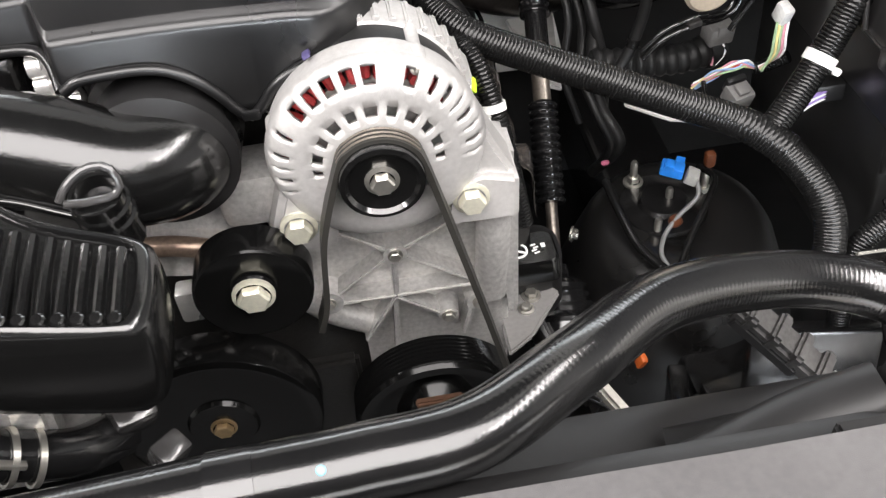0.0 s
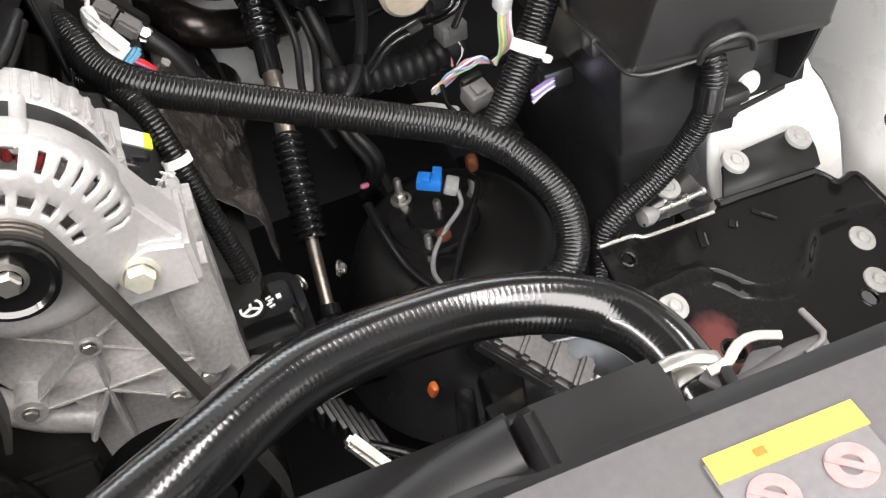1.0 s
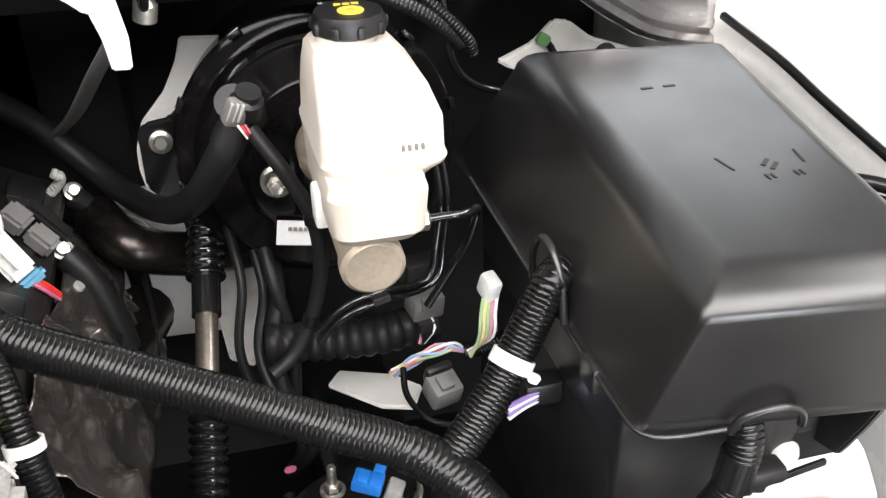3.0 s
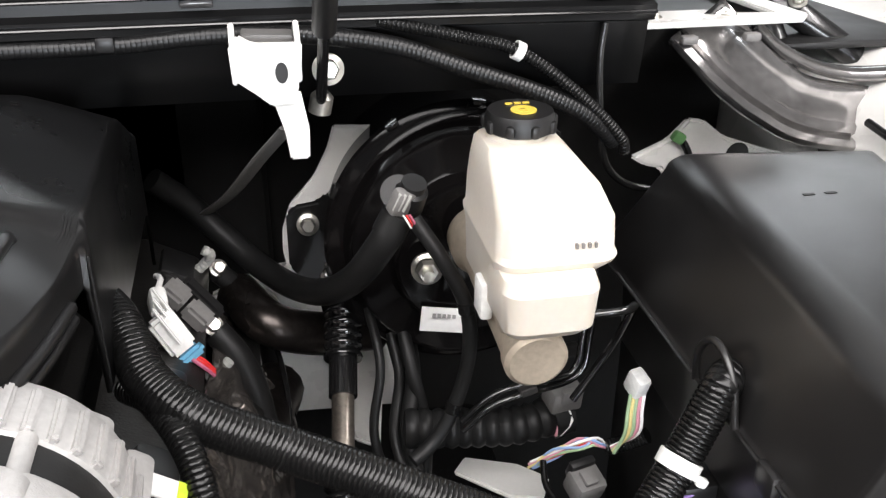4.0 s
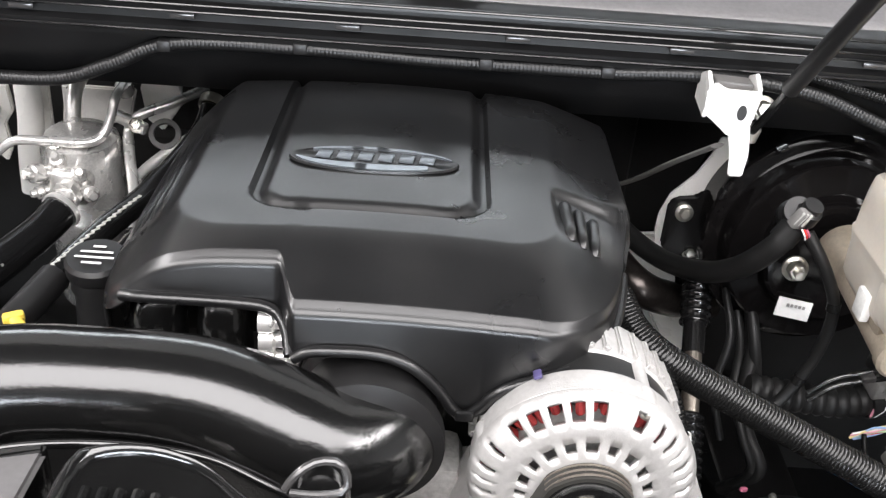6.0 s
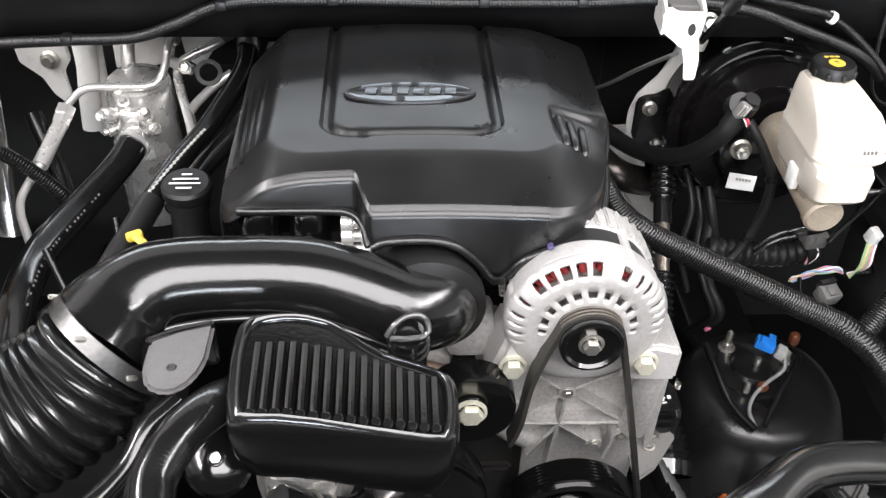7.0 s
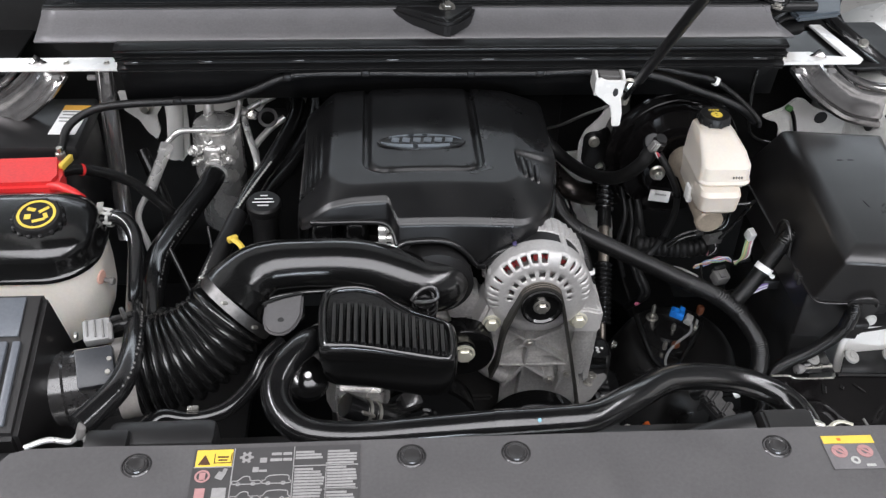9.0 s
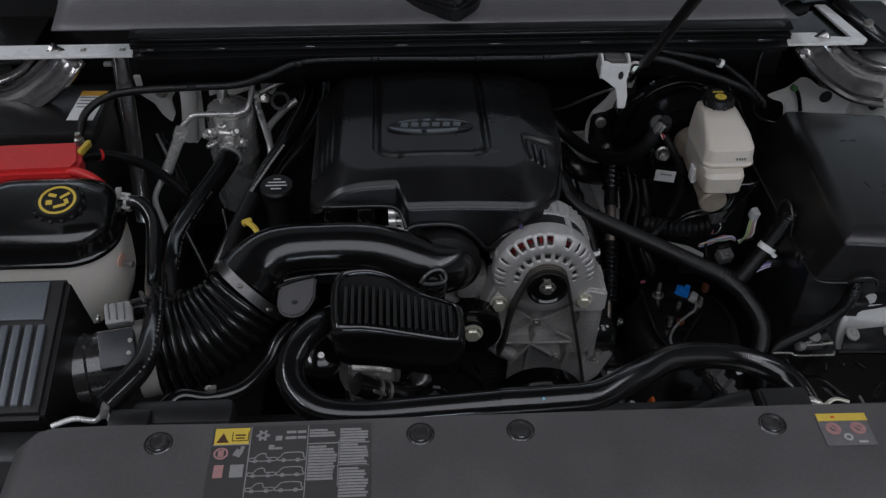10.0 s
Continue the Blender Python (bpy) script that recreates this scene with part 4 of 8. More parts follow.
solid(part("heat_shield", bm, M_FILM, head, "crumpled dark heat shield film", 70), 0.0008)
# white injector plug with a blue seal, its rail, clips, sleeve and leads
m_seal = material("pale_blue_seal", (0.12, 0.34, 0.5), 0.45)
part("injector_plug", bar((0.205, 0.776, 0.921), (0.222, 0.773, 0.889), 0.023, 0.013, 0.003, (0.2, -0.8, 0.5)), M_TIE, head, "white injector plug")
for k in range(3):
    part("plug_rib", bar((0.203, 0.7665 + 0.0085 * k, 0.9335 + 0.0045 * k), (0.221, 0.7635 + 0.0085 * k, 0.900 + 0.0045 * k), 0.003, 0.003, 0.001), M_LABEL, head)
part("plug_seal", bar((0.223, 0.773, 0.888), (0.2275, 0.7722, 0.880), 0.026, 0.016, 0.003, (0.2, -0.8, 0.5)), m_seal, head, "pale blue seal")
for k in range(3):
    part("plug_lead", tube([(0.227, 0.768 + 0.004 * k, 0.883), (0.236, 0.766 + 0.005 * k, 0.875), (0.243, 0.772 + 0.004 * k, 0.862)], 0.0017, 8), M_RED if k else M_PINK, head)
part("plug_clip", rbox((0.2035, 0.797, 0.922), (0.014, 0.02, 0.02), 0.004, (20, 10, 15)), M_TIE, head)
part("clip_tail", tube([(0.203, 0.805, 0.928), (0.206, 0.818, 0.932), (0.201, 0.828, 0.93)], 0.0025, 8), M_TIE, head)
for a, b, w, mt in (((0.2065, 0.832, 0.918), (0.222, 0.825, 0.903), 0.024, M_GREYCON), ((0.2235, 0.824, 0.901), (0.240, 0.816, 0.884), 0.020, M_GREYCON), ((0.218, 0.86, 0.905), (0.247, 0.85, 0.872), 0.016, M_PLASTIC)):
    part("fuel_rail_cap", bar(a, b, w, 0.016, 0.003), mt, head)
part("silver_sleeve", tube([(0.217, 0.923, 0.871), (0.223, 0.928, 0.876), (0.231, 0.931, 0.882), (0.239, 0.927, 0.892), (0.240, 0.922, 0.900), (0.234, 0.922, 0.904)], 0.0052, 12, ribs=0.005, depth=0.0012), M_PALEMARK, head, "pale braided sleeve")
for c in ((0.245, 0.949, 0.869), (0.241, 0.844, 0.867)):
    part("rail_bolt", bolt_bm(c, (0.3, -0.7, 0.6), 0.0065, 0.007, 1.4), M_STEEL, head)
part("pale_pin", tube([(0.242, 0.811, 0.836), (0.254, 0.812, 0.849)], 0.0048, 12), M_PALEMARK, head, "pale pin")
part("pin_head", lathe((0.241, 0.811, 0.835), (-0.7, 0, -0.7), [(0.0048, -0.002), (0.009, 0), (0.009, 0.005), (0, 0.006)], 14), M_PALEMARK, head)
part("coil_lead", tube([(0.245, 0.945, 0.866), (0.259, 0.947, 0.848), (0.272, 0.95, 0.815), (0.286, 0.954, 0.773), (0.29, 0.95, 0.72)], 0.0105, 14), M_MATTE, head)
part("coil_lead", tube([(0.243, 0.842, 0.862), (0.260, 0.833, 0.840), (0.272, 0.825, 0.81), (0.279, 0.82, 0.77)], 0.0125, 14), M_MATTE, head)
part("coil_lead", tube([(0.285, 0.95, 0.80), (0.297, 0.90, 0.79), (0.302, 0.86, 0.76), (0.30, 0.82, 0.72)], 0.0028, 8), M_RIB, head)
part("silver_pipe", tube([(0.268, 0.90, 0.768), (0.262, 0.876, 0.772), (0.248, 0.85, 0.768)], 0.016, 16), M_ALU, head, "bright steel pipe")
part("flange_edge", tube([(0.268, 0.965, 0.828), (0.278, 0.972, 0.829), (0.290, 0.985, 0.815), (0.302, 1.0, 0.785), (0.315, 1.015, 0.752), (0.335, 1.01, 0.742)], 0.009, 12, flat=0.5), M_WHITE, head, "white painted flange edge")
part("heat_pipe", tube([(0.26, 0.95, 0.84), (0.29, 0.9, 0.83), (0.34, 0.92, 0.80), (0.4, 0.95, 0.78)], 0.022), M_MANIFOLD, head)

# ---- alternator ----
AX, AZ, AF = 0.149, 0.984, 0.402
alt = thing("alternator", (AX, 0.45, 0.9), "bare aluminium alternator with slotted front and red copper windings", "alternator")
radii = [0.026, 0.034, 0.0385, 0.0425, 0.0465, 0.0530, 0.0565, 0.0610, 0.0665, 0.0705, 0.0745]
drop = [-0.004, -0.004, -0.003, -0.002, 0.0, 0.0, 0.0, 0.001, 0.003, 0.007, 0.014]
n = 180
OUTER = [(c, 7) for c in (88, 100, 112, 124, 136)] + [(64, 8)] + [(c, 4) for c in (50, 40, 31, 22, 13, 4, -5)] + [(154, 6)] + [(c, 3) for c in (168, 177, 186, 195)]
INNER = [(90 + 19 * k, 11) for k in range(-4, 5)] + [(-2, 8), (182, 8)]


def slot(spec, deg):
    return any(abs((deg + 1 - c + 180) % 360 - 180) < w / 2 for c, w in spec)


bm = bmesh.new()
ring = [[bm.verts.new((AX + r * math.cos(2 * math.pi * k / n), AF + d, AZ + r * math.sin(2 * math.pi * k / n))) for k in range(n)] for r, d in zip(radii, drop)]
for i in range(len(radii) - 1):
    for k in range(n):
        if (i in (7, 8) and slot(OUTER, k * 2)) or (i in (2, 3) and slot(INNER, k * 2)):
            continue
        j = (k + 1) % n
        bm.faces.new((ring[i][k], ring[i][j], ring[i + 1][j], ring[i + 1][k]))
solid(part("front_housing", bm, M_ALTCASE, alt, "slotted aluminium front housing", 30), 0.005, 1)
part("housing_rim", lathe((AX, AF + 0.012, AZ), (0, 1, 0), [(0.074, 0), (0.0765, 0.003), (0.0765, 0.020), (0.075, 0.023), (0.071, 0.024)], 72), M_ALTCASE, alt)
part("stator", lathe((AX, AF + 0.030, AZ), (0, 1, 0), [(0.06, 0), (0.0715, 0.0), (0.0715, 0.030), (0.06, 0.030)], 72), M_MATTE, alt, "black laminated stator")
for k in range(44):
    a = 2 * math.pi * k / 44
    c = Vector((AX + 0.0635 * math.cos(a), AF + 0.014 + 0.002 * (k % 3), AZ + 0.0635 * math.sin(a)))
    part("winding", rbox(c, (0.016, 0.010, 0.0062), 0.002, (8 * (k % 3), -math.degrees(a), 0), 1), M_COPPER, alt, "red copper winding")
part("inner_shadow_plate", lathe((AX, AF + 0.022, AZ), (0, -1, 0), [(0, 0), (0.056, 0), (0.056, 0.004), (0, 0.004)], 48), M_CAST, alt, "dull rotor fan")
part("rear_housing", lathe((AX, AF + 0.058, AZ), (0, 1, 0), [(0.070, 0), (0.0735, 0.002), (0.0745, 0.012), (0.0745, 0.03), (0.070, 0.045), (0.05, 0.06), (0, 0.06)], 72), M_ALTCASE, alt)
for k in range(26):
    a = math.radians(-40 + 9.2 * k)
    part("cooling_fin", bar((AX + 0.0745 * math.cos(a), AF + 0.060, AZ + 0.0745 * math.sin(a)), (AX + 0.0735 * math.cos(a), AF + 0.092, AZ + 0.0735 * math.sin(a)), 0.0055, 0.0065, 0.0015, (math.cos(a), 0, math.sin(a))), M_ALTCASE, alt)
for x, y, z, sx, sy, sz in ((0.196, 0.505, 1.012, 0.03, 0.03, 0.018), (0.216, 0.495, 0.982, 0.018, 0.04, 0.026)):
    part("rear_boss", rbox((x, y, z), (sx, sy, sz), 0.005, (0, 35, 0)), M_ALTCASE, alt)
part("shoulder", prism([(0.198, 1.036), (0.212, 1.018), (0.224, 0.996), (0.236, 0.968), (0.249, 0.942), (0.2, 0.94), (0.192, 0.99)], "y", 0.41, 0.45, 0.004), M_ALTCASE, alt)
part("clip_wire", rbox((0.112, 0.432, 1.056), (0.006, 0.008, 0.003), 0.001, (0, -25, 0)), material("dull_violet_plastic", (0.06, 0.05, 0.13), 0.5), alt, "small violet clip")
for a in (60, 160):
    ar = math.radians(a)
    c = Vector((AX + 0.0715 * math.cos(ar), AF + 0.008, AZ + 0.0715 * math.sin(ar)))
    part("lug", lathe(c, (0, 1, 0), [(0, 0), (0.0055, 0), (0.0065, 0.002), (0.0075, 0.02), (0.005, 0.024), (0.005, 0.052), (0, 0.052)], 16), M_ALTCASE, alt)
    part("through_bolt", bolt_bm(c, (0, -1, 0), 0.0032, 0.003), M_STEEL, alt)
# lower ears with their mounting bolts
part("ear", prism([(0.055, 0.905), (0.105, 0.898), (0.118, 0.94), (0.1, 0.965), (0.076, 0.965)], "y", 0.405, 0.47, 0.006), M_ALTCASE, alt)
part("ear", prism([(0.190, 0.906), (0.248, 0.904), (0.2495, 0.944), (0.222, 0.952), (0.196, 0.946)], "y", 0.404, 0.47, 0.004), M_ALTCASE, alt)
for x, z in ((0.0825, 0.930), (0.212, 0.932)):
    part("mounting_bolt", bolt_bm((x, 0.406, z), (0, -1, 0), 0.0105, 0.012, 1.35), M_BOLT, alt, "yellowish zinc mounting bolt")
pulley = part("pulley", lathe((AX, AF - 0.002, AZ), (0, -1, 0), [(0.0, 0), (0.029, 0.0), (0.0305, 0.002), (0.028, 0.005), (0.029, 0.007), (0.0275, 0.009), (0.029, 0.011), (0.0275, 0.013), (0.029, 0.015), (0.0275, 0.017), (0.029, 0.019), (0.0305, 0.024), (0.0295, 0.028), (0.026, 0.029), (0.0235, 0.026), (0.015, 0.024), (0.0, 0.024)], 48), M_GLOSS, alt, "black ribbed pulley")
part("pulley_nut", bolt_bm((AX, AF - 0.024, AZ), (0, -1, 0), 0.0085, 0.010, 1.45), M_STEEL, pulley, "bright pulley nut")

# ---- cast bracket, idler, lower pulleys, belt ----
bracket = thing("accessory_bracket", (0.155, 0.46, 0.74), "ribbed cast aluminium accessory bracket below the alternator", "bracket")
part("web", prism([(0.045, 0.925), (0.055, 0.87), (0.072, 0.82), (0.106, 0.79), (0.104, 0.66), (0.24, 0.66), (0.246, 0.78), (0.256, 0.93), (0.235, 0.935), (0.2, 0.90), (0.15, 0.893), (0.1, 0.905), (0.07, 0.935)], "y", 0.456, 0.50, 0.006), M_CAST, bracket)
RY = 0.448
for a, b in (((0.149, 0.856), (0.08, 0.905)), ((0.149, 0.856), (0.087, 0.812)), ((0.149, 0.856), (0.225, 0.895)), ((0.149, 0.856), (0.215, 0.808)), ((0.087, 0.808), (0.232, 0.806)),
             ((0.149, 0.856), (0.144, 0.80)), ((0.144, 0.805), (0.135, 0.70)), ((0.144, 0.805), (0.112, 0.755)), ((0.144, 0.805), (0.195, 0.765)), ((0.215, 0.806), (0.20, 0.745))):
    part("stiffening_rib", bar((a[0], RY, a[1]), (b[0], RY, b[1]), 0.0045, 0.022, 0.0015, (0, 1, 0)), M_CAST, bracket)
part("rim", tube([(0.088, 0.447, 0.912), (0.12, 0.445, 0.896), (0.155, 0.444, 0.891), (0.19, 0.445, 0.897), (0.215, 0.447, 0.91)], 0.006), M_CAST, bracket)
for x, z, r in ((0.149, 0.856, 0.010), (0.087, 0.812, 0.0125), (0.215, 0.785, 0.011), (0.187, 0.774, 0.009)):
    part("boss", lathe((x, 0.458, z), (0, -1, 0), [(r + 0.002, 0), (r, 0.022), (0, 0.022)], 20), M_CAST, bracket)
    part("bolt", bolt_bm((x, 0.436, z), (0, -1, 0), 0.0052, 0.004, 1.25), M_STEEL, bracket)
part("round_pillar", tube([(0.233, 0.432, 0.908), (0.230, 0.432, 0.86), (0.226, 0.436, 0.80)], 0.0145, 20), M_CAST, bracket)
part("side_pillar", prism([(0.212, 0.91), (0.252, 0.905), (0.248, 0.775), (0.235, 0.775), (0.226, 0.86)], "y", 0.425, 0.46, 0.005), M_CAST, bracket)
part("idler_arm", tube([(0.045, 0.44, 0.885), (0.062, 0.447, 0.83), (0.086, 0.452, 0.79), (0.115, 0.456, 0.765)], 0.013), M_CAST, bracket)
part("left_lug", rbox((0.045, 0.47, 0.925), (0.05, 0.05, 0.05), 0.01), M_CAST, bracket)


def ribbed_pulley(name, place, r, width, label, nut_mat, nut_r, grooves=0):
    p = thing(name, place, label, "pulley", "belt pulleys")
    prof = [(0.0, 0.0), (r * 0.96, 0.0), (r, 0.002), (r, width - 0.004), (r * 0.985, width - 0.0012), (r * 0.95, width), (r * 0.86, width - 0.001), (r * 0.6, width - 0.0035), (r * 0.36, width - 0.0045), (r * 0.33, width - 0.001), (0, width - 0.001)]
    if grooves:
        step = (width - 0.008) / grooves
        teeth = [q for k in range(grooves) for q in ((r, 0.003 + step * k), (r - 0.003, 0.003 + step * (k + 0.5)))]
        prof = [(0.0, 0.0), (r * 0.96, 0.0)] + teeth + [(r, width - 0.004), (r * 0.97, width), (r * 0.86, width), (r * 0.83, width - 0.016), (r * 0.5, width - 0.018), (r * 0.4, width - 0.006), (0, width - 0.006)]
    part("wheel", lathe(place, (0, -1, 0), prof, 56), M_PULLEY, p)
    part("center_bolt", bolt_bm((place[0], place[1] - width + 0.001, place[2]), (0, -1, 0), nut_r, nut_r * 0.8, 1.3), nut_mat, p)
    return p


ribbed_pulley("idler_pulley", (0.041, 0.408, 0.894), 0.045, 0.030, "smooth black belt idler pulley with bright bolt", M_BOLT, 0.0125)
ribbed_pulley("water_pump_pulley", (-0.020, 0.42, 0.735), 0.086, 0.035, "large glossy black water pump pulley with brass bolt", M_BRASS, 0.0088)
ribbed_pulley("crank_pulley", (0.166, 0.44, 0.672), 0.078, 0.04, "large black ribbed crank pulley", M_STEEL, 0.012, 7)
single("pump_bracket", prism([(0.15, 0.69), (0.185, 0.69), (0.19, 0.71), (0.145, 0.71)], "y", 0.394, 0.402, 0.002), M_RUST, "rusty brown bracket inside the lower pulley", "bracket")

pump = thing("water_pump", (-0.01, 0.46, 0.86), "dull cast water pump behind the idler pulley", "water pump")
part("body", rbox((-0.012, 0.478, 0.875), (0.075, 0.05, 0.06), 0.014, (0, 12, 0)), M_CAST, pump, "dull cast body")
part("pipe", tube([(-0.055, 0.445, 0.900), (-0.02, 0.440, 0.900), (0.010, 0.442, 0.888), (0.03, 0.455, 0.87)], 0.0085, 14), material("stained_pump_pipe", (0.3, 0.22, 0.17), 0.35, metal=0.7, vary=0.3), pump, "brown stained pipe")
part("boss", rbox((-0.026, 0.447, 0.832), (0.020, 0.02, 0.034), 0.004), M_ALU, pump, "bright machined boss")
part("bolt", bolt_bm((0.012, 0.452, 0.858), (0, -1, 0.2), 0.007, 0.008), M_STEEL, pump)

belt_y = AF - 0.013


def strap(points, width, thick, name, mat, parent):
    """A flat belt along points (x, z) in an upright plane."""
    path = spline([(x, 0, z) for x, z in points], 0.004)
    b = bmesh.new()
    rows = []
    for i, c in enumerate(path):
        d = (path[min(i + 1, len(path) - 1)] - path[max(i - 1, 0)]).normalized()
        nrm = Vector((-d.z, 0, d.x)) * thick / 2
        rows.append([b.verts.new((c.x + sx * nrm.x, belt_y + sy * width / 2, c.z + sx * nrm.z)) for sx, sy in ((-1, -1), (1, -1), (1, 1), (-1, 1))])
    for p0, p1 in zip(rows, rows[1:]):
        for k in range(4):
            b.faces.new((p0[k], p0[(k + 1) % 4], p1[(k + 1) % 4], p1[k]))
    b.faces.new(rows[0][::-1])
    b.faces.new(rows[-1])
    return part(name, b, mat, parent)


belt = thing("drive_belt", (0.15, belt_y, 0.85), "black ribbed serpentine drive belt round the pulleys", "belt")
arc = [(AX + 0.0305 * math.cos(math.radians(a)), AZ + 0.0305 * math.sin(math.radians(a))) for a in (158, 130, 100, 70, 40, 12)]
strap([(0.083, 0.84), (0.092, 0.87), (0.1005, 0.932), *arc, (0.19, 0.94), (0.215, 0.82), (0.236, 0.71), (0.24, 0.67)], 0.021, 0.0045, "band", M_BELT, belt)
# Tan ridges along the upper arc of the belt only.
for dy in (-0.007, -0.0025, 0.002, 0.0065):
    ridge = [(AX + 0.0331 * math.cos(math.radians(a)), belt_y + dy, AZ + 0.0331 * math.sin(math.radians(a))) for a in range(30, 151, 12)]
    part("belt_ridge", tube(ridge, 0.0008, 6), M_SHAFT, belt, "tan belt ridge")
single("tensioner_plate", prism([(-0.11, 0.62), (0.1, 0.62), (0.1, 0.72), (-0.11, 0.72)], "y", 0.45, 0.47, 0.004), M_DARKMET, "dark cast front plate of the engine", "plate")


# ---- intake duct, resonator, bellows, air cleaner ----
duct = thing("intake_duct", (-0.12, 0.4, 1.0), "glossy black plastic intake duct curving over the engine front", "duct")
part("pipe", tube([(-0.292, 0.35, 1.013), (-0.272, 0.385, 1.027), (-0.235, 0.408, 1.039), (-0.16, 0.413, 1.041), (-0.105, 0.411, 1.038), (-0.06, 0.407, 1.023), (-0.022, 0.405, 1.006), (0.006, 0.422, 0.997), (0.012, 0.455, 0.992)], 0.0372, 32, taper=[1.46, 1.2, 1.03, 0.99, 1.0, 1.02, 1.06, 1.1, 1.14]), M_DUCT, duct, "glossy black moulded pipe")
part("seam", tube([(-0.255, 0.36, 1.012), (-0.22, 0.371, 1.02), (-0.16, 0.376, 1.023), (-0.10, 0.374, 1.019), (-0.06, 0.369, 1.004), (-0.025, 0.364, 0.988)], 0.0035), M_GLOSS, duct)
part("boss", lathe((-0.0205, 0.342, 1.0), (0, -0.25, 1), [(0.0165, 0), (0.0165, 0.020), (0.0182, 0.022), (0.0182, 0.025), (0.0165, 0.027), (0.0165, 0.031), (0.0182, 0.033), (0.0182, 0.036), (0.0165, 0.038), (0.0165, 0.046), (0.014, 0.046), (0.013, 0.036), (0, 0.034)], 28), M_GLOSS, duct, "round moulded boss")
part("boss_rim", tube([(-0.039, 0.322, 1.049), (-0.033, 0.326, 1.057), (-0.022, 0.331, 1.063), (-0.010, 0.332, 1.063), (-0.0045, 0.330, 1.057), (-0.005, 0.326, 1.047), (-0.02, 0.322, 1.046), (-0.036, 0.3205, 1.048)], 0.0026, 10), M_PIN, duct, "bright D-shaped rim")
part("mount_tab", prism([(-0.233, 0.325), (-0.2335, 0.297), (-0.231, 0.284), (-0.227, 0.274), (-0.219, 0.268), (-0.2105, 0.266), (-0.202, 0.268), (-0.194, 0.275), (-0.187, 0.288), (-0.183, 0.303), (-0.1825, 0.345), (-0.21, 0.337)], "z", 1.04, 1.0465, 0.003), M_GREYPL, duct, "grey mounting tab with a hole")
part("tab_hole", lathe((-0.2095, 0.293, 1.0466), (0, 0, 1), [(0, 0.0003), (0.002, 0.0003), (0.0032, 0.0014), (0.0042, 0)], 20), M_INK, duct)
part("tab_wall", prism([(-0.235, 0.322), (-0.21, 0.334), (-0.184, 0.342), (-0.184, 0.350), (-0.212, 0.342), (-0.238, 0.328)], "z", 1.0, 1.0475, 0.002), M_GLOSS, duct)

bellows = thing("intake_bellows", (-0.33, 0.32, 0.97), "black corrugated rubber intake bellows with a band clamp", "bellows")
bpath = [(-0.283, 0.348, 1.012), (-0.312, 0.327, 0.988), (-0.352, 0.308, 0.97), (-0.405, 0.296, 0.962)]
part("hose", tube(bpath, 0.064, 36, ribs=0.0135, depth=0.008, taper=[0.9, 1.0, 1.05, 1.08]), M_BELLOWS, bellows, "corrugated rubber hose", 50)
along = Vector(bpath[1]) - Vector(bpath[0])
part("clamp", band_bm((-0.276, 0.353, 1.018), along, 0.0565, 0.015, 0.0025, 40), M_BAND, bellows, "dull steel band clamp")
for a in (10, 60, 130):
    v = turn_to(along) @ Vector((0.0605 * math.cos(math.radians(a)), 0.0605 * math.sin(math.radians(a)), 0))
    part("clamp_lug", rbox(Vector((-0.276, 0.353, 1.018)) + v, (0.010, 0.005, 0.004), 0.0015, (20, 30, 40)), M_STEEL, bellows)

reso = thing("resonator_box", (-0.07, 0.26, 1.0), "glossy black resonator box with ribbed lid on the intake", "resonator")
lid = [(-0.154, 0.228), (-0.145, 0.221), (0.0, 0.222), (0.013, 0.231), (0.014, 0.280), (0.006, 0.289), (-0.034, 0.2945), (-0.058, 0.304), (-0.080, 0.319), (-0.098, 0.3225), (-0.140, 0.322), (-0.156, 0.312)]
for _ in range(2):
    lid = [(p[0] + (q[0] - p[0]) * f, p[1] + (q[1] - p[1]) * f) for p, q in zip(lid, lid[1:] + lid[:1]) for f in (0.25, 0.75)]


def lid_z(x, y):
    return 1.068 - 0.26 * max(0, x + 0.11) + 0.12 * (y - 0.25)


bm = bmesh.new()
loops = []
for inset, dz in ((0.86, -0.075), (0.97, -0.066), (1.05, -0.04), (1.065, -0.02), (1.05, -0.006), (1.0, 0.0), (0.95, 0.0015), (0.925, 0.0), (0.915, -0.004)):
    cx, cy = -0.07, 0.258
    loops.append([bm.verts.new((cx + (x - cx) * inset, cy + (y - cy) * inset, lid_z(x, y) + dz)) for x, y in lid])
for a, b in zip(loops, loops[1:]):
    for k in range(len(lid)):
        j = (k + 1) % len(lid)
        bm.faces.new((a[k], a[j], b[j], b[k]))
bm.faces.new(loops[-1])
part("body", bm, M_GLOSS, reso, "moulded body", 50)
for k in range(16):
    x = -0.139 + 0.0092 * k
    y0 = 0.2265 + 0.006 * max(0, k - 4) / 11
    y1 = 0.294 - 0.012 * smooth(-0.08, 0.0, x)
    part("lid_rib", tube([(x, y0, lid_z(x, y0) - 0.004), (x, (y0 + y1) / 2, lid_z(x, (y0 + y1) / 2) - 0.0034), (x, y1, lid_z(x, y1) - 0.004)], 0.0033, 8, step=0.02), M_GLOSS, reso)
    part("rib_foot", lathe((x, y0 + 0.001, lid_z(x, y0) - 0.0042), (0, -0.3, 1), [(0.0042, 0), (0.0042, 0.003), (0.003, 0.0042), (0, 0.0045)], 10), M_GLOSS, reso)
part("lower_box", rbox((-0.055, 0.295, 0.985), (0.11, 0.06, 0.06), 0.02), M_GLOSS, reso)

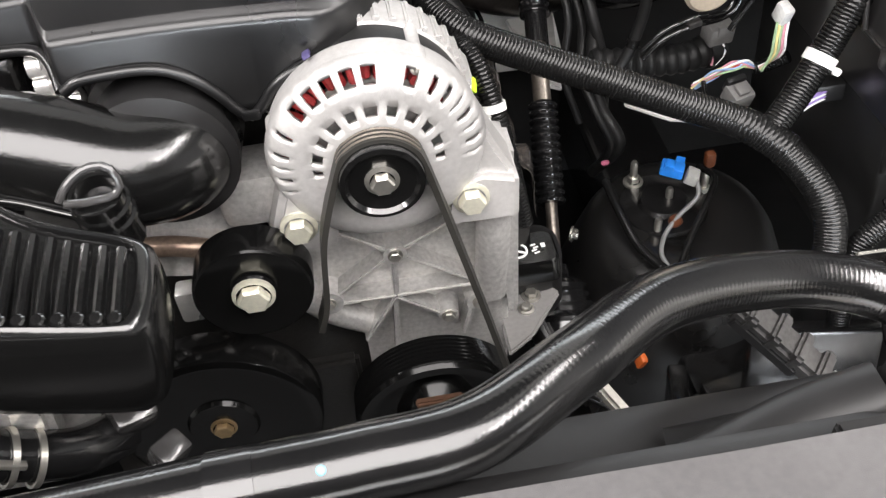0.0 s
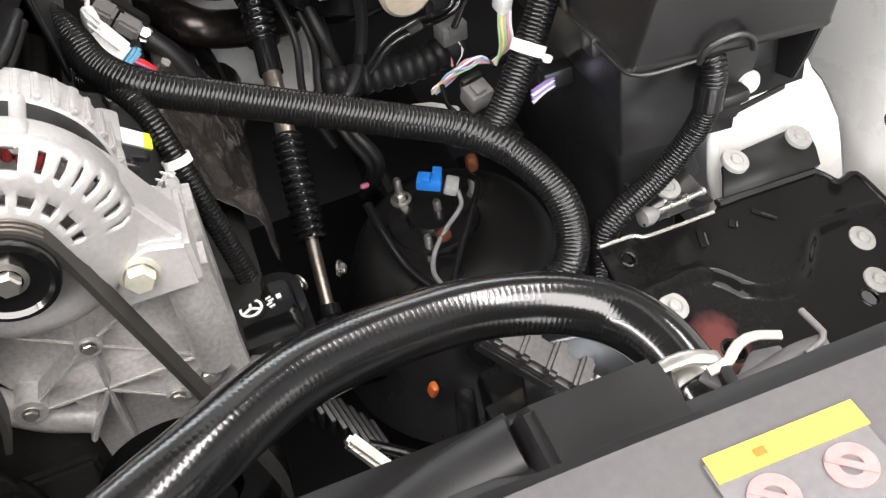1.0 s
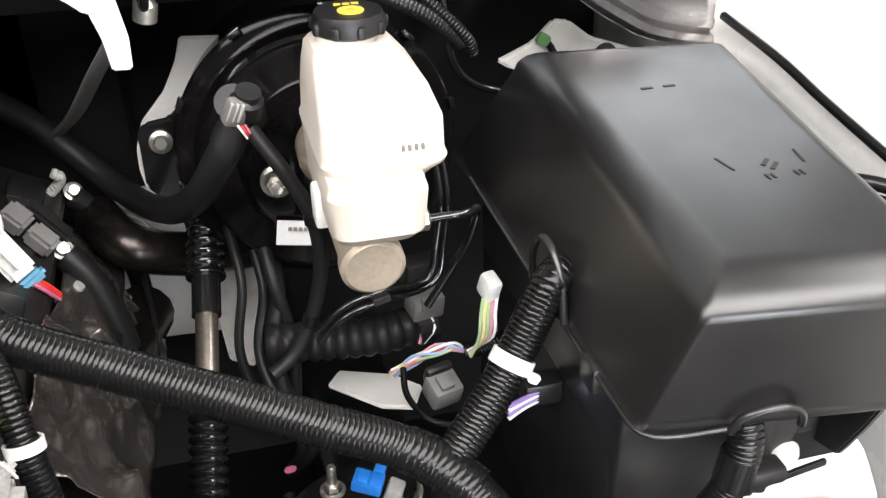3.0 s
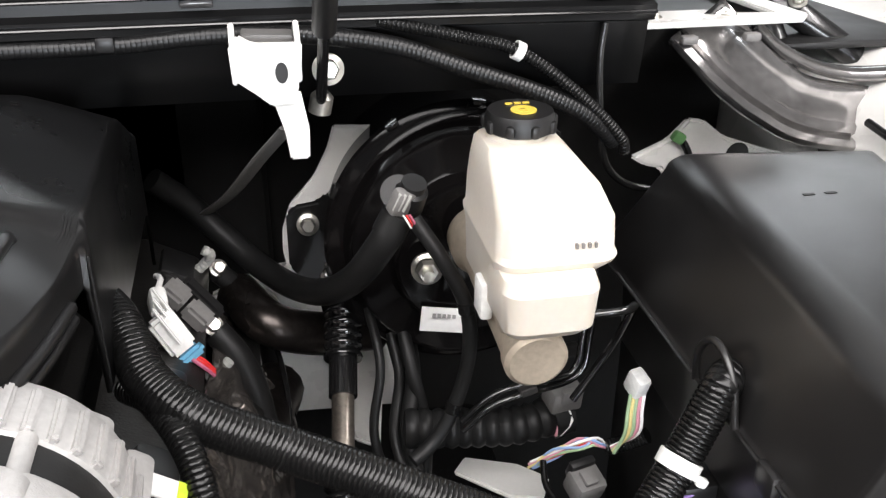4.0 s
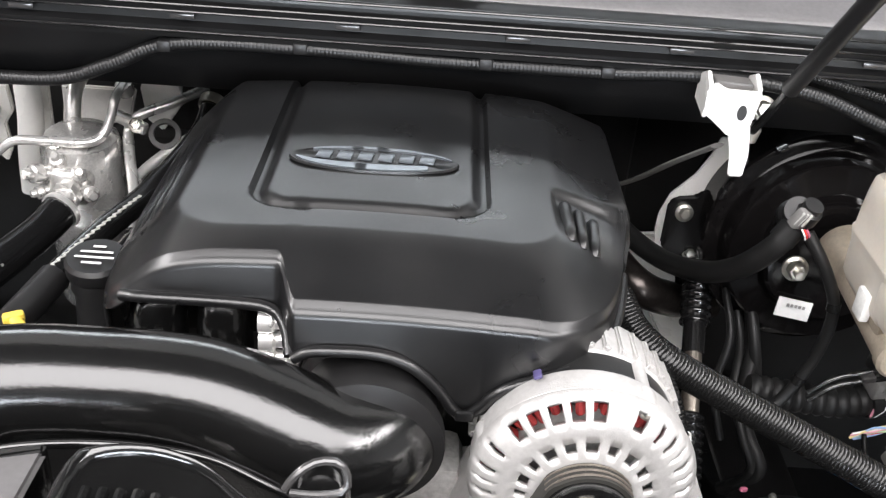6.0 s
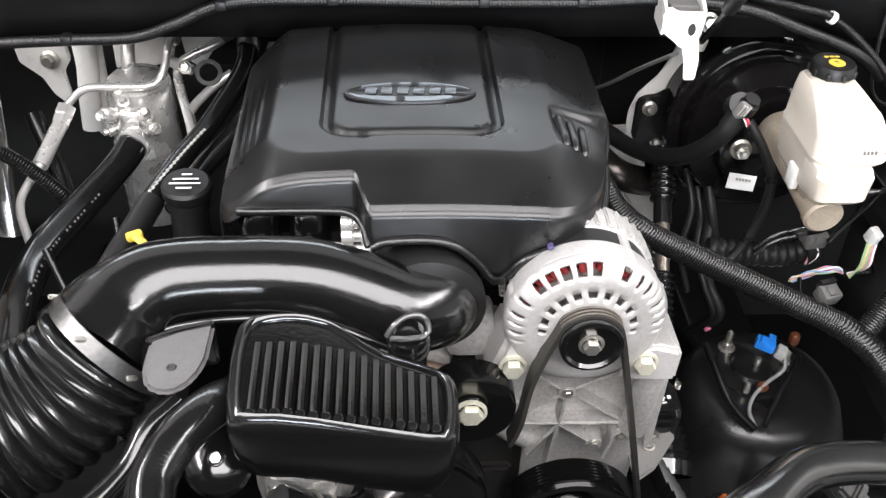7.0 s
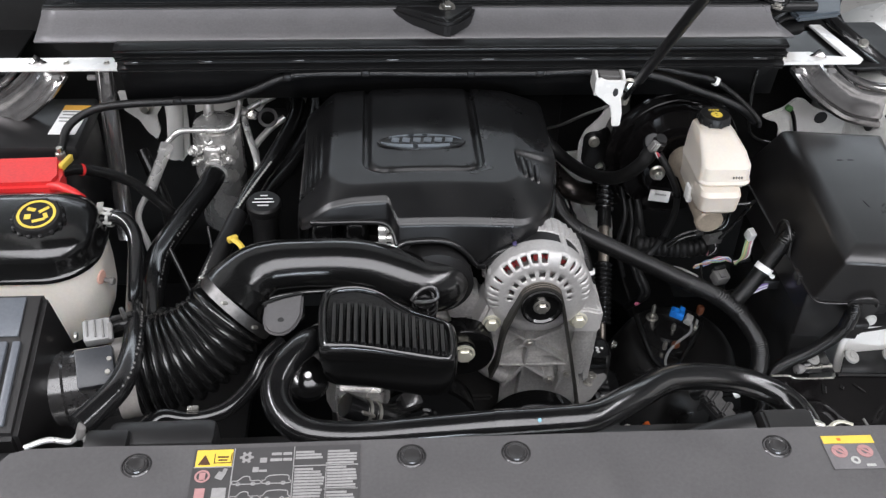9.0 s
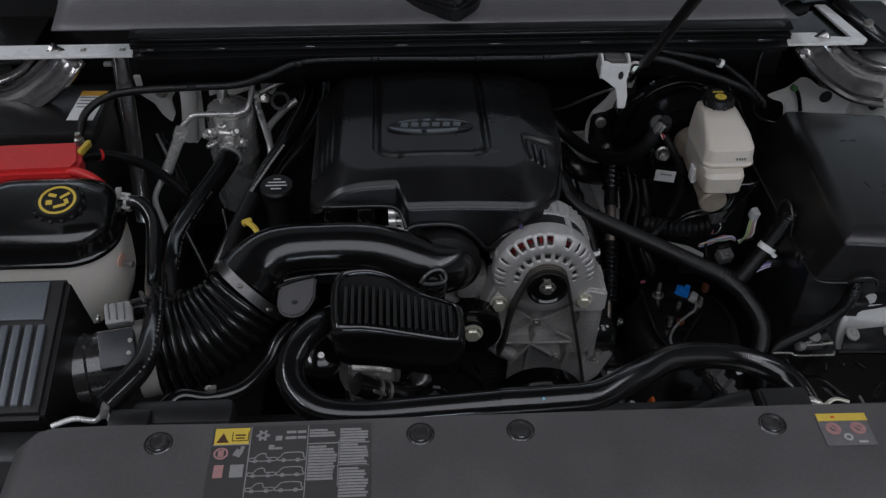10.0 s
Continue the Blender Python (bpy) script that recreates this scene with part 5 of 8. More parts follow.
air = thing("air_cleaner", (-0.6, 0.23, 0.9), "dark grey air cleaner box with slatted lid", "air cleaner")
bm = bmesh.new()
lv = [(-0.80, 0.118, 0.86), (-0.49, 0.122, 0.86), (-0.475, 0.34, 0.86), (-0.80, 0.34, 0.86)]
tv = [(-0.80, 0.128, 1.022), (-0.505, 0.128, 1.022), (-0.502, 0.312, 1.086), (-0.80, 0.312, 1.086)]
a, b = [bm.verts.new(v) for v in lv], [bm.verts.new(v) for v in tv]
for k in range(4):
    bm.faces.new((a[k], a[(k + 1) % 4], b[(k + 1) % 4], b[k]))
bm.faces.new(b)
bm.faces.new(a[::-1])
bmesh.ops.bevel(bm, geom=list(bm.edges), offset=0.006, segments=2, affect="EDGES")
part("housing", bm, M_BOX, air)
m_lid = material("slate_lid_plastic", (0.11, 0.12, 0.135), 0.35, bump=0.1, bump_scale=900)
slope = math.degrees(math.atan2(0.064, 0.184))
part("lid_panel", rbox((-0.66, 0.278, 1.0755), (0.27, 0.055, 0.004), 0.0015, (slope, 0, 0)), m_lid, air, "slate grey lid panel")
for k in range(17):
    x = -0.525 - 0.0155 * k
    part("slat", rbox((x, 0.193, 1.0455), (0.0095, 0.11, 0.008), 0.002, (slope, 0, 0)), m_lid, air)
part("side_latch", lathe((-0.478, 0.30, 1.02), (1, 0, 0), [(0, 0.003), (0.005, 0.003), (0.006, 0)], 14), M_STEEL, air)
maf = thing("airflow_meter", (-0.44, 0.27, 0.93), "grey airflow meter tube with a sensor plug", "airflow meter")
part("tube", lathe((-0.49, 0.262, 0.965), (1, 0.2, 0), [(0.05, -0.02), (0.05, 0.0), (0.047, 0.003), (0.047, 0.075), (0.052, 0.078), (0.052, 0.09), (0.04, 0.09)], 40), material("shiny_grey_tube", (0.035, 0.034, 0.034), 0.16, spec=0.9, coat=0.4), maf, "shiny dark grey tube")
part("sensor", rbox((-0.438, 0.240, 1.020), (0.046, 0.05, 0.018), 0.003, (30, 0, 12)), material("slate_sensor_plastic", (0.035, 0.038, 0.043), 0.4), maf, "dark grey sensor body")
part("plug", rbox((-0.441, 0.283, 1.042), (0.034, 0.03, 0.02), 0.003, (25, 0, 12)), material("pale_grey_plug", (0.26, 0.26, 0.255), 0.45), maf, "pale grey plug")
for k in range(3):
    part("plug_rib", rbox((-0.452 + 0.010 * k, 0.279, 1.0525), (0.0025, 0.024, 0.004), 0.001, (25, 0, 12)), M_GREYCON, maf)
part("plug_latch", rbox((-0.424, 0.28, 1.044), (0.006, 0.024, 0.012), 0.002, (25, 0, 12)), M_GREYCON, maf)
part("tube_ring", lathe((-0.428, 0.275, 0.965), (1, 0.2, 0), [(0.047, 0), (0.0535, 0.001), (0.054, 0.006), (0.054, 0.022), (0.0525, 0.026), (0.047, 0.026)], 40), material("translucent_ring", (0.33, 0.31, 0.29), 0.35), maf, "pale plastic ring")
for k in range(2):
    part("sensor_screw", lathe((-0.421, 0.23 + 0.016 * k, 1.023 + 0.007 * k), (0.1, -0.45, 0.9), [(0, 0.003), (0.003, 0.003), (0.0035, 0)], 10), M_STEEL, maf)

# ---- big radiator hose ----
hose = thing("radiator_hose", (0.1, 0.13, 1.0), "thick black upper radiator hose with a coupling and paint spot", "hose")
hpath = [(-0.165, 0.305, 1.00), (-0.178, 0.268, 1.025), (-0.199, 0.232, 1.028), (-0.211, 0.198, 1.02), (-0.201, 0.163, 1.012), (-0.168, 0.138, 1.004), (-0.11, 0.130, 1.003), (-0.02, 0.124, 1.016), (0.06, 0.121, 1.026), (0.12, 0.123, 1.027),
         (0.175, 0.130, 1.026), (0.231, 0.168, 1.016), (0.295, 0.222, 0.99), (0.37, 0.252, 0.96), (0.425, 0.255, 0.942), (0.465, 0.24, 0.93), (0.484, 0.21, 0.925), (0.490, 0.17, 0.915), (0.490, 0.12, 0.90)]
part("tube", tube(hpath, 0.0183, 26, ribs=0.0036, depth=0.00005), M_BRAID, hose, "thick ribbed rubber hose")
part("coupling", tube([(0.052, 0.1205, 1.0267), (0.074, 0.1210, 1.0268)], 0.0188, 26), M_RUBBER, hose)
part("paint_spot", lathe((0.104, 0.1118, 1.0423), (0.1, -0.6, 0.85), [(0, 0.0010), (0.0019, 0.0008), (0.0025, 0)], 14), material("pale_blue_paint", (0.2, 0.42, 0.52), 0.5), hose, "pale paint spot")
part("end_clamp", band_bm((0.4885, 0.182, 0.919), (0.1, -1, -0.25), 0.0185, 0.010, 0.0022), M_STEEL, hose, "bright spring clamp")
part("clamp_ear", tube([(0.462, 0.177, 0.944), (0.472, 0.176, 0.95), (0.484, 0.174, 0.951), (0.494, 0.17, 0.948)], 0.005, flat=0.5), M_STEEL, hose)
part("neck", lathe((0.490, 0.165, 0.913), (0, -1, -0.3), [(0.016, 0), (0.022, 0.004), (0.022, 0.03), (0, 0.03)], 24), M_PLASTIC, hose, "black radiator neck")


def hose_thing(name, path, r, mat, label, category="hose", **kw):
    t = thing(name, path[len(path) // 2], label, category)
    part("tube", tube(path, r, **kw), mat, t)
    return t


def clamp_on(t, place, direction, r, width=0.012, mat=None, name="clamp"):
    return part(name, band_bm(place, direction, r, width), mat or M_STEEL, t, "bright hose clamp" if mat is None else "")


def print_marks(t, path, r, n, lift, first=0.1, last=0.9, up=(0, -0.6, 0.8)):
    """Rows of small printed bars along a hose."""
    pts = spline(path, 0.004)
    u = Vector(up).normalized()
    for k in range(n):
        f = first + (last - first) * k / n
        if k % 7 == 3:
            continue
        i = int(f * (len(pts) - 2))
        d = (pts[i + 1] - pts[i]).normalized()
        s = (u - d * u.dot(d)).normalized()
        c = pts[i] + s * (r + lift)
        part("print_bar", bar(c - d * 0.0016, c + d * 0.0016, 0.0022 if k % 3 else 0.003, 0.0005, 0, s), M_GREYCON, t)


cpath = [(-0.505, 0.575, 1.012), (-0.472, 0.565, 1.016), (-0.450, 0.535, 1.003), (-0.440, 0.47, 0.985), (-0.428, 0.40, 0.985), (-0.409, 0.335, 1.012), (-0.395, 0.255, 1.030), (-0.397, 0.19, 1.036), (-0.43, 0.13, 1.035)]
chose = hose_thing("coolant_hose", cpath, 0.0115, M_RUBBER, "black coolant hose with printed lettering and a bright clamp", taper=[1, 1, 1, 1.05, 1.25, 1.35, 1.4])
for dx in (0.0, 0.016):
    clamp_on(chose, (-0.507 + dx, 0.576 - 0.3 * dx, 1.012 + 0.1 * dx), (1, -0.3, 0.1), 0.0118, 0.0045, M_PALEMARK)
for dy, dz in ((-0.013, 0.0), (0.004, 0.013), (-0.006, 0.0125)):
    part("clamp_tab", rbox((-0.499, 0.574 + dy, 1.013 + dz), (0.024, 0.006, 0.003), 0.001, (0, 0, -16)), M_PALEMARK, chose)
part("clamp_tail", rbox((-0.507, 0.58, 1.026), (0.01, 0.03, 0.004), 0.001, (0, 0, 10)), M_STEEL, chose)
print_marks(chose, cpath, 0.0150, 26, 0.0002, 0.5, 0.95, (0.6, -0.4, 0.7))
lpath = [(-0.212, 0.30, 1.0), (-0.232, 0.275, 0.995), (-0.247, 0.245, 0.98), (-0.278, 0.209, 0.972), (-0.32, 0.19, 0.976), (-0.356, 0.187, 0.984), (-0.384, 0.155, 0.98)]
lhose = hose_thing("bypass_hose", lpath, 0.0105, M_RUBBER, "thin black coolant hose behind the radiator support")
part("clip", rbox((-0.316, 0.196, 0.988), (0.014, 0.008, 0.006), 0.0015), M_STEEL, lhose)
apath = [(-0.383, 0.868, 0.902), (-0.398, 0.825, 0.892), (-0.430, 0.73, 0.885), (-0.449, 0.64, 0.888), (-0.446, 0.56, 0.89), (-0.44, 0.49, 0.875), (-0.43, 0.42, 0.84)]
ahose = hose_thing("refrigerant_hose", apath, 0.0205, M_RUBBER, "black rubber refrigerant hose from the accumulator")
clamp_on(ahose, (-0.3835, 0.866, 0.9015), (0.3, 0.9, 0.2), 0.0209, 0.006, M_ALU, "crimp_ring")
print_marks(ahose, apath, 0.0205, 26, 0.0002, 0.25, 0.75, (0.7, -0.5, 0.5))
bpath2 = [(-0.600, 0.695, 1.018), (-0.569, 0.725, 1.003), (-0.517, 0.765, 0.955), (-0.475, 0.78, 0.9), (-0.44, 0.78, 0.85)]
cable = hose_thing("battery_cable", bpath2, 0.0095, M_RIB, "black corrugated battery cable", "cable", ribs=0.004, depth=0.0012)
part("red_tape", band_bm((-0.572, 0.722, 1.005), (0.6, 0.6, -0.3), 0.0094, 0.005, 0.0006), M_RED, cable)

# ---- coolant tank, battery ----
tank = thing("coolant_tank", (-0.58, 0.52, 0.9), "milky white coolant tank with black upper shell and cap", "coolant tank")
part("tank_body", loft([(-0.70, -0.53, 0.47, 0.60, 0.845), (-0.722, -0.508, 0.455, 0.615, 0.865), (-0.73, -0.500, 0.45, 0.62, 0.90), (-0.731, -0.498, 0.449, 0.621, 0.94), (-0.73, -0.500, 0.45, 0.62, 0.995)], round_r=0.4), M_TANK, tank, "milky white tank body")
part("upper_shell", loft([(-0.737, -0.496, 0.446, 0.625, 0.988), (-0.738, -0.495, 0.445, 0.626, 0.995), (-0.734, -0.499, 0.449, 0.622, 0.999), (-0.733, -0.500, 0.450, 0.621, 1.018), (-0.728, -0.506, 0.456, 0.615, 1.032), (-0.718, -0.518, 0.467, 0.604, 1.041), (-0.70, -0.538, 0.484, 0.587, 1.046), (-0.69, -0.55, 0.494, 0.577, 1.0465)], round_r=0.4), M_GLOSS, tank, "glossy black upper shell", 50)
part("red_mark", lathe((-0.5, 0.50, 0.955), (1, -0.3, 0), [(0, 0.0004), (0.010, 0.0003), (0.012, -0.002)], 20), material("red_stain", (0.75, 0.45, 0.36), 0.4), tank)
part("side_knob", lathe((-0.497, 0.50, 0.95), (1, -0.3, 0), [(0, 0.016), (0.005, 0.0155), (0.006, 0.013), (0.0055, 0.009), (0.0035, 0.007), (0.0035, 0)], 14), M_GREYCON, tank)
CAPC, CAPD = Vector((-0.577, 0.522, 1.040)), Vector((0.02, -0.22, 1)).normalized()
cap = part("cap", lathe(CAPC, CAPD, [(0.033, 0), (0.035, 0.004), (0.035, 0.017), (0.032, 0.022), (0, 0.022)], 28), M_PLASTIC, tank, "black screw cap with yellow print")
part("cap_collar", lathe(CAPC - CAPD * 0.012, CAPD, [(0.040, 0), (0.040, 0.008), (0.034, 0.012)], 28), M_GLOSS, tank)
CAPM = Matrix.Translation(CAPC) @ turn_to(CAPD)
for k in range(14):
    a = 2 * math.pi * k / 14
    g = lathe(CAPM @ Vector((0.0352 * math.cos(a), 0.0352 * math.sin(a), 0.001)), CAPD, [(0, 0), (0.0035, 0.001), (0.0035, 0.015), (0, 0.0165)], 8)
    part("grip", g, M_PLASTIC, cap)
c0 = CAPC + CAPD * 0.0222
part("print_ring", lathe(c0, CAPD, [(0.0235, 0), (0.0275, 0.0), (0.0275, 0.0006), (0.0235, 0.0006), (0.0235, 0)], 32), M_YELLOW, cap)
for u, v, w, h, r in ((0.010, 0.008, 0.016, 0.005, 35), (-0.008, 0.010, 0.012, 0.006, -20), (-0.012, -0.004, 0.009, 0.009, 0), (0.004, -0.012, 0.018, 0.005, 15), (0.013, -0.004, 0.006, 0.010, 20)):
    b = rbox((0, 0, 0), (w, h, 0.0008), 0, (0, 0, r))
    bmesh.ops.transform(b, matrix=Matrix.Translation(c0) @ turn_to(CAPD) @ Matrix.Translation((u, v, 0.0003)), verts=b.verts)
    part("print_bar", b, M_YELLOW, cap)
battery = thing("battery", (-0.68, 0.78, 0.85), "black car battery with white and orange label and red terminal cover", "battery")
part("case", rbox((-0.70, 0.80, 0.90), (0.22, 0.24, 0.2), 0.012), M_PLASTIC, battery)
part("top_block", rbox((-0.69, 0.848, 1.010), (0.205, 0.17, 0.03), 0.008), M_PLASTIC, battery)
part("paper_label", rbox((-0.618, 0.845, 1.0258), (0.046, 0.088, 0.001), 0, (0, 0, -3)), M_LABEL, battery, "white paper label")
part("label_head", rbox((-0.6155, 0.891, 1.0262), (0.046, 0.017, 0.001), 0, (0, 0, -3)), M_AMBER, battery, "orange label head")
for k in range(4):
    part("print_bar", rbox((-0.6175 - 0.0005 * k, 0.877 - 0.011 * k, 1.0266), (0.038 - 0.006 * (k % 2), 0.003, 0.0005), 0, (0, 0, -3)), M_GREYCON, battery)
bm = bmesh.new()
redbox = [(-0.74, 0.63), (-0.59, 0.635), (-0.582, 0.66), (-0.598, 0.72), (-0.74, 0.715)]
part("terminal_cover", prism(redbox, "z", 0.99, 1.036, 0.007), M_RED, battery, "red plastic terminal cover")
part("cover_step", rbox((-0.65, 0.628, 1.002), (0.14, 0.02, 0.02), 0.005), M_RED, battery)
part("red_cable", tube([(-0.60, 0.645, 1.025), (-0.578, 0.636, 1.028), (-0.556, 0.628, 1.02), (-0.538, 0.622, 0.998), (-0.53, 0.62, 0.95)], 0.0075), M_RED, battery, "red battery cable")
part("yellow_clip", rbox((-0.588, 0.705, 1.03), (0.008, 0.035, 0.012), 0.002, (0, 0, -15)), M_YELLOW, battery)
part("terminal_post", lathe((-0.605, 0.735, 1.01), (0, 0, 1), [(0.009, 0), (0.008, 0.02), (0.005, 0.022), (0.005, 0.03), (0, 0.03)], 14), M_STEEL, battery)

# ---- refrigerant accumulator and pipes by the firewall ----
acc = thing("accumulator", (-0.405, 0.98, 0.75), "silver refrigerant accumulator can with fittings", "accumulator")
part("can", lathe((-0.394, 0.972, 0.72), (0.02, -0.04, 1), [(0, 0), (0.044, 0), (0.047, 0.006), (0.047, 0.12), (0.049, 0.124), (0.049, 0.132), (0.047, 0.137), (0.047, 0.215), (0.044, 0.228), (0.036, 0.235), (0.02, 0.238), (0, 0.2385)], 40), M_DULLALU, acc, "silver can")
part("inlet_pipe", tube([(-0.405, 0.982, 0.945), (-0.405, 0.99, 0.97), (-0.404, 1.01, 0.995), (-0.40, 1.06, 1.01)], 0.010), M_ALU, acc, "bright inlet pipe")
part("manifold_block", rbox((-0.392, 0.925, 0.905), (0.052, 0.034, 0.052), 0.014, (12, 12, 10), 4), M_DULLALU, acc)
for x, z, r, h, d in ((-0.416, 0.921, 0.0115, 0.030, (-0.5, -0.8, 0.3)), (-0.371, 0.900, 0.010, 0.030, (0.55, -0.8, 0.25)), (-0.378, 0.918, 0.0095, 0.026, (0.3, -0.7, 0.65)), (-0.398, 0.934, 0.009, 0.022, (0, -0.6, 0.8)), (-0.418, 0.898, 0.008, 0.020, (-0.7, -0.7, 0.0))):
    part("fitting", lathe((x, 0.916, z), d, [(0, h), (r * 0.45, h), (r * 0.6, h * 0.92), (r * 0.65, h * 0.72), (r * 0.95, h * 0.66), (r, h * 0.6), (r, h * 0.28), (r * 0.8, h * 0.2), (r * 0.8, -0.006)], 12), M_DULLALU, acc)
part("outlet_stub", tube([(-0.39, 0.92, 0.905), (-0.388, 0.895, 0.904), (-0.383, 0.872, 0.902)], 0.0145), M_ALU, acc)
part("outlet_nut", lathe((-0.388, 0.898, 0.904), (0.1, -0.98, -0.1), [(0, 0), (0.0185, 0), (0.0185, 0.012), (0, 0.012)], 6), M_DULLALU, acc)
pipe = thing("refrigerant_pipe", (-0.42, 0.93, 0.93), "bent bright aluminium refrigerant pipe with union nuts", "pipe")
ppath = [(-0.333, 0.975, 1.015), (-0.337, 0.95, 1.006), (-0.341, 0.94, 0.987), (-0.349, 0.93, 0.968), (-0.366, 0.92, 0.961), (-0.41, 0.92, 0.960), (-0.448, 0.92, 0.958), (-0.469, 0.915, 0.944), (-0.478, 0.905, 0.933), (-0.485, 0.86, 0.918), (-0.494, 0.82, 0.901), (-0.510, 0.78, 0.881), (-0.506, 0.75, 0.872), (-0.487, 0.71, 0.86), (-0.475, 0.68, 0.85)]
part("tube", tube(ppath, 0.0056), M_ALU, pipe)
part("union_nut", lathe((-0.4765, 0.908, 0.935), (-0.12, -0.9, -0.35), [(0, 0), (0.0135, 0), (0.0135, 0.015), (0.0115, 0.017), (0.0125, 0.021), (0.0125, 0.030), (0, 0.031)], 6), M_ALU, pipe)
part("muffler", tube([(-0.480, 0.88, 0.925), (-0.4945, 0.818, 0.900)], 0.0105), M_ALU, pipe)
part("top_union", lathe((-0.333, 0.972, 1.012), (0.1, 0.3, -1), [(0, -0.004), (0.010, -0.004), (0.011, 0.006), (0.0085, 0.012), (0, 0.012)], 12), M_DULLALU, pipe)
pipes = thing("heater_pipe", (-0.32, 1.0, 0.92), "forked aluminium heater pipes with a grey clip", "pipe")
part("tube", tube([(-0.250, 1.03, 0.993), (-0.285, 1.005, 0.982), (-0.325, 0.988, 0.968), (-0.338, 0.985, 0.948), (-0.330, 0.955, 0.93), (-0.311, 0.90, 0.903), (-0.308, 0.87, 0.88)], 0.0066), M_ALU, pipes)
part("tube", tube([(-0.262, 0.99, 0.945), (-0.286, 0.98, 0.931), (-0.316, 0.945, 0.912), (-0.314, 0.92, 0.902), (-0.309, 0.88, 0.88)], 0.0066), M_ALU, pipes)
part("clip_plate", rbox((-0.333, 0.982, 0.962), (0.044, 0.012, 0.014), 0.003, (0, 14, -20)), M_ALU, pipes, "bright clip plate")
part("clip_bolt", bolt_bm((-0.324, 0.974, 0.962), (0.1, -0.8, 0.5), 0.006, 0.006), M_STEEL, pipes)
part("loop", lathe((-0.294, 0.985, 0.947), (0.1, -0.75, 0.65), [(0.013, 0), (0.019, 0.0), (0.019, 0.006), (0.013, 0.006), (0.013, 0)], 28), M_GREYPL, pipes, "grey plastic loop")
hpath2 = [(-0.231, 0.985, 0.999), (-0.238, 0.94, 0.973), (-0.272, 0.85, 0.945), (-0.30, 0.76, 0.94), (-0.325, 0.66, 0.932), (-0.352, 0.54, 0.915), (-0.372, 0.47, 0.90)]
heater = hose_thing("heater_hose", hpath2, 0.0135, M_RUBBER, "black heater hose with a bright clamp at the firewall")
clamp_on(heater, (-0.232, 0.978, 0.995), (0.15, 0.85, 0.5), 0.014, 0.012)
bm = bmesh.new()
zig = spline([(-0.272, 0.812, 0.9585), (-0.300, 0.735, 0.954), (-0.326, 0.66, 0.9465), (-0.352, 0.56, 0.932), (-0.362, 0.52, 0.925)], 0.0042)
for k, (p, q) in enumerate(zip(zig, zig[1:])):
    side = Vector((0.9, 0.4, 0.1)) * (0.0028 if k % 2 else -0.0028)
    bar(p + side, q - side, 0.0016, 0.0012, 0, (0, 0, 1), bm)
part("bright_braid", bm, M_PALEMARK, heater, "pale woven zigzag strip")
part("sleeve", tube([(-0.318, 0.682, 0.936), (-0.338, 0.60, 0.925), (-0.356, 0.53, 0.912)], 0.0155), M_PLASTIC, heater)
heater_b = hose_thing("heater_hose", [(-0.20, 0.985, 0.985), (-0.205, 0.93, 0.965), (-0.24, 0.86, 0.93), (-0.285, 0.80, 0.90), (-0.31, 0.74, 0.88)], 0.014, M_RUBBER, "black heater hose beside the engine cover")

# ---- oil filler, dipstick, brace bar, small cables on that side ----
oil = thing("oil_filler", (-0.273, 0.675, 0.9), "black oil filler tube with printed cap", "oil filler")
part("neck", lathe((-0.275, 0.665, 0.86), (0.02, 0.12, 1), [(0.022, 0), (0.022, 0.07), (0.025, 0.075), (0.025, 0.09), (0, 0.09)], 28), M_PLASTIC, oil)
ocap = part("cap", lathe((-0.273, 0.677, 0.95), (0.02, -0.1, 1), [(0.027, 0), (0.029, 0.003), (0.029, 0.014), (0.026, 0.018), (0, 0.018)], 28), M_PLASTIC, oil, "black printed cap")
for k, w in enumerate((0.012, 0.03, 0.036, 0.018)):
    part("print_bar", rbox((-0.273, 0.688 - 0.0085 * k, 0.9702 - 0.0006 * k), (w, 0.0028, 0.0006), 0, (-3, 0, 0)), M_LABEL, ocap)
dip = thing("dipstick", (-0.304, 0.57, 0.94), "yellow dipstick handle in its tube", "dipstick")
part("handle", tube([(-0.314, 0.585, 0.958), (-0.302, 0.573, 0.957), (-0.296, 0.562, 0.954)], 0.005, flat=0.6), M_YELLOW, dip, "yellow handle")
part("grip", rbox((-0.315, 0.587, 0.957), (0.018, 0.01, 0.01), 0.003, (0, 0, 30)), M_YELLOW, dip)
part("tube", tube([(-0.296, 0.56, 0.952), (-0.30, 0.55, 0.9), (-0.31, 0.53, 0.82)], 0.004), M_STEEL, dip)
brace = thing("brace_bar", (-0.56, 0.87, 0.9), "dark polished steel brace bar from the cowl", "brace")
part("bar", tube([(-0.557, 0.905, 1.105), (-0.554, 0.875, 1.035), (-0.552, 0.842, 0.936), (-0.55, 0.80, 0.80)], 0.0155, 18, flat=0.5), M_DARKCHROME, brace)
part("bar_edge", tube([(-0.566, 0.900, 1.103), (-0.563, 0.868, 1.035), (-0.560, 0.838, 0.94)], 0.003), M_DARKCHROME, brace)
part("foot", rbox((-0.556, 0.902, 1.103), (0.035, 0.02, 0.012), 0.004), M_DARKCHROME, brace)
single("splash_panel", rbox((-0.52, 0.5, 0.60), (0.4, 0.8, 0.02), 0.004), M_PLASTIC, "black plastic panel below the coolant tank", "panel")
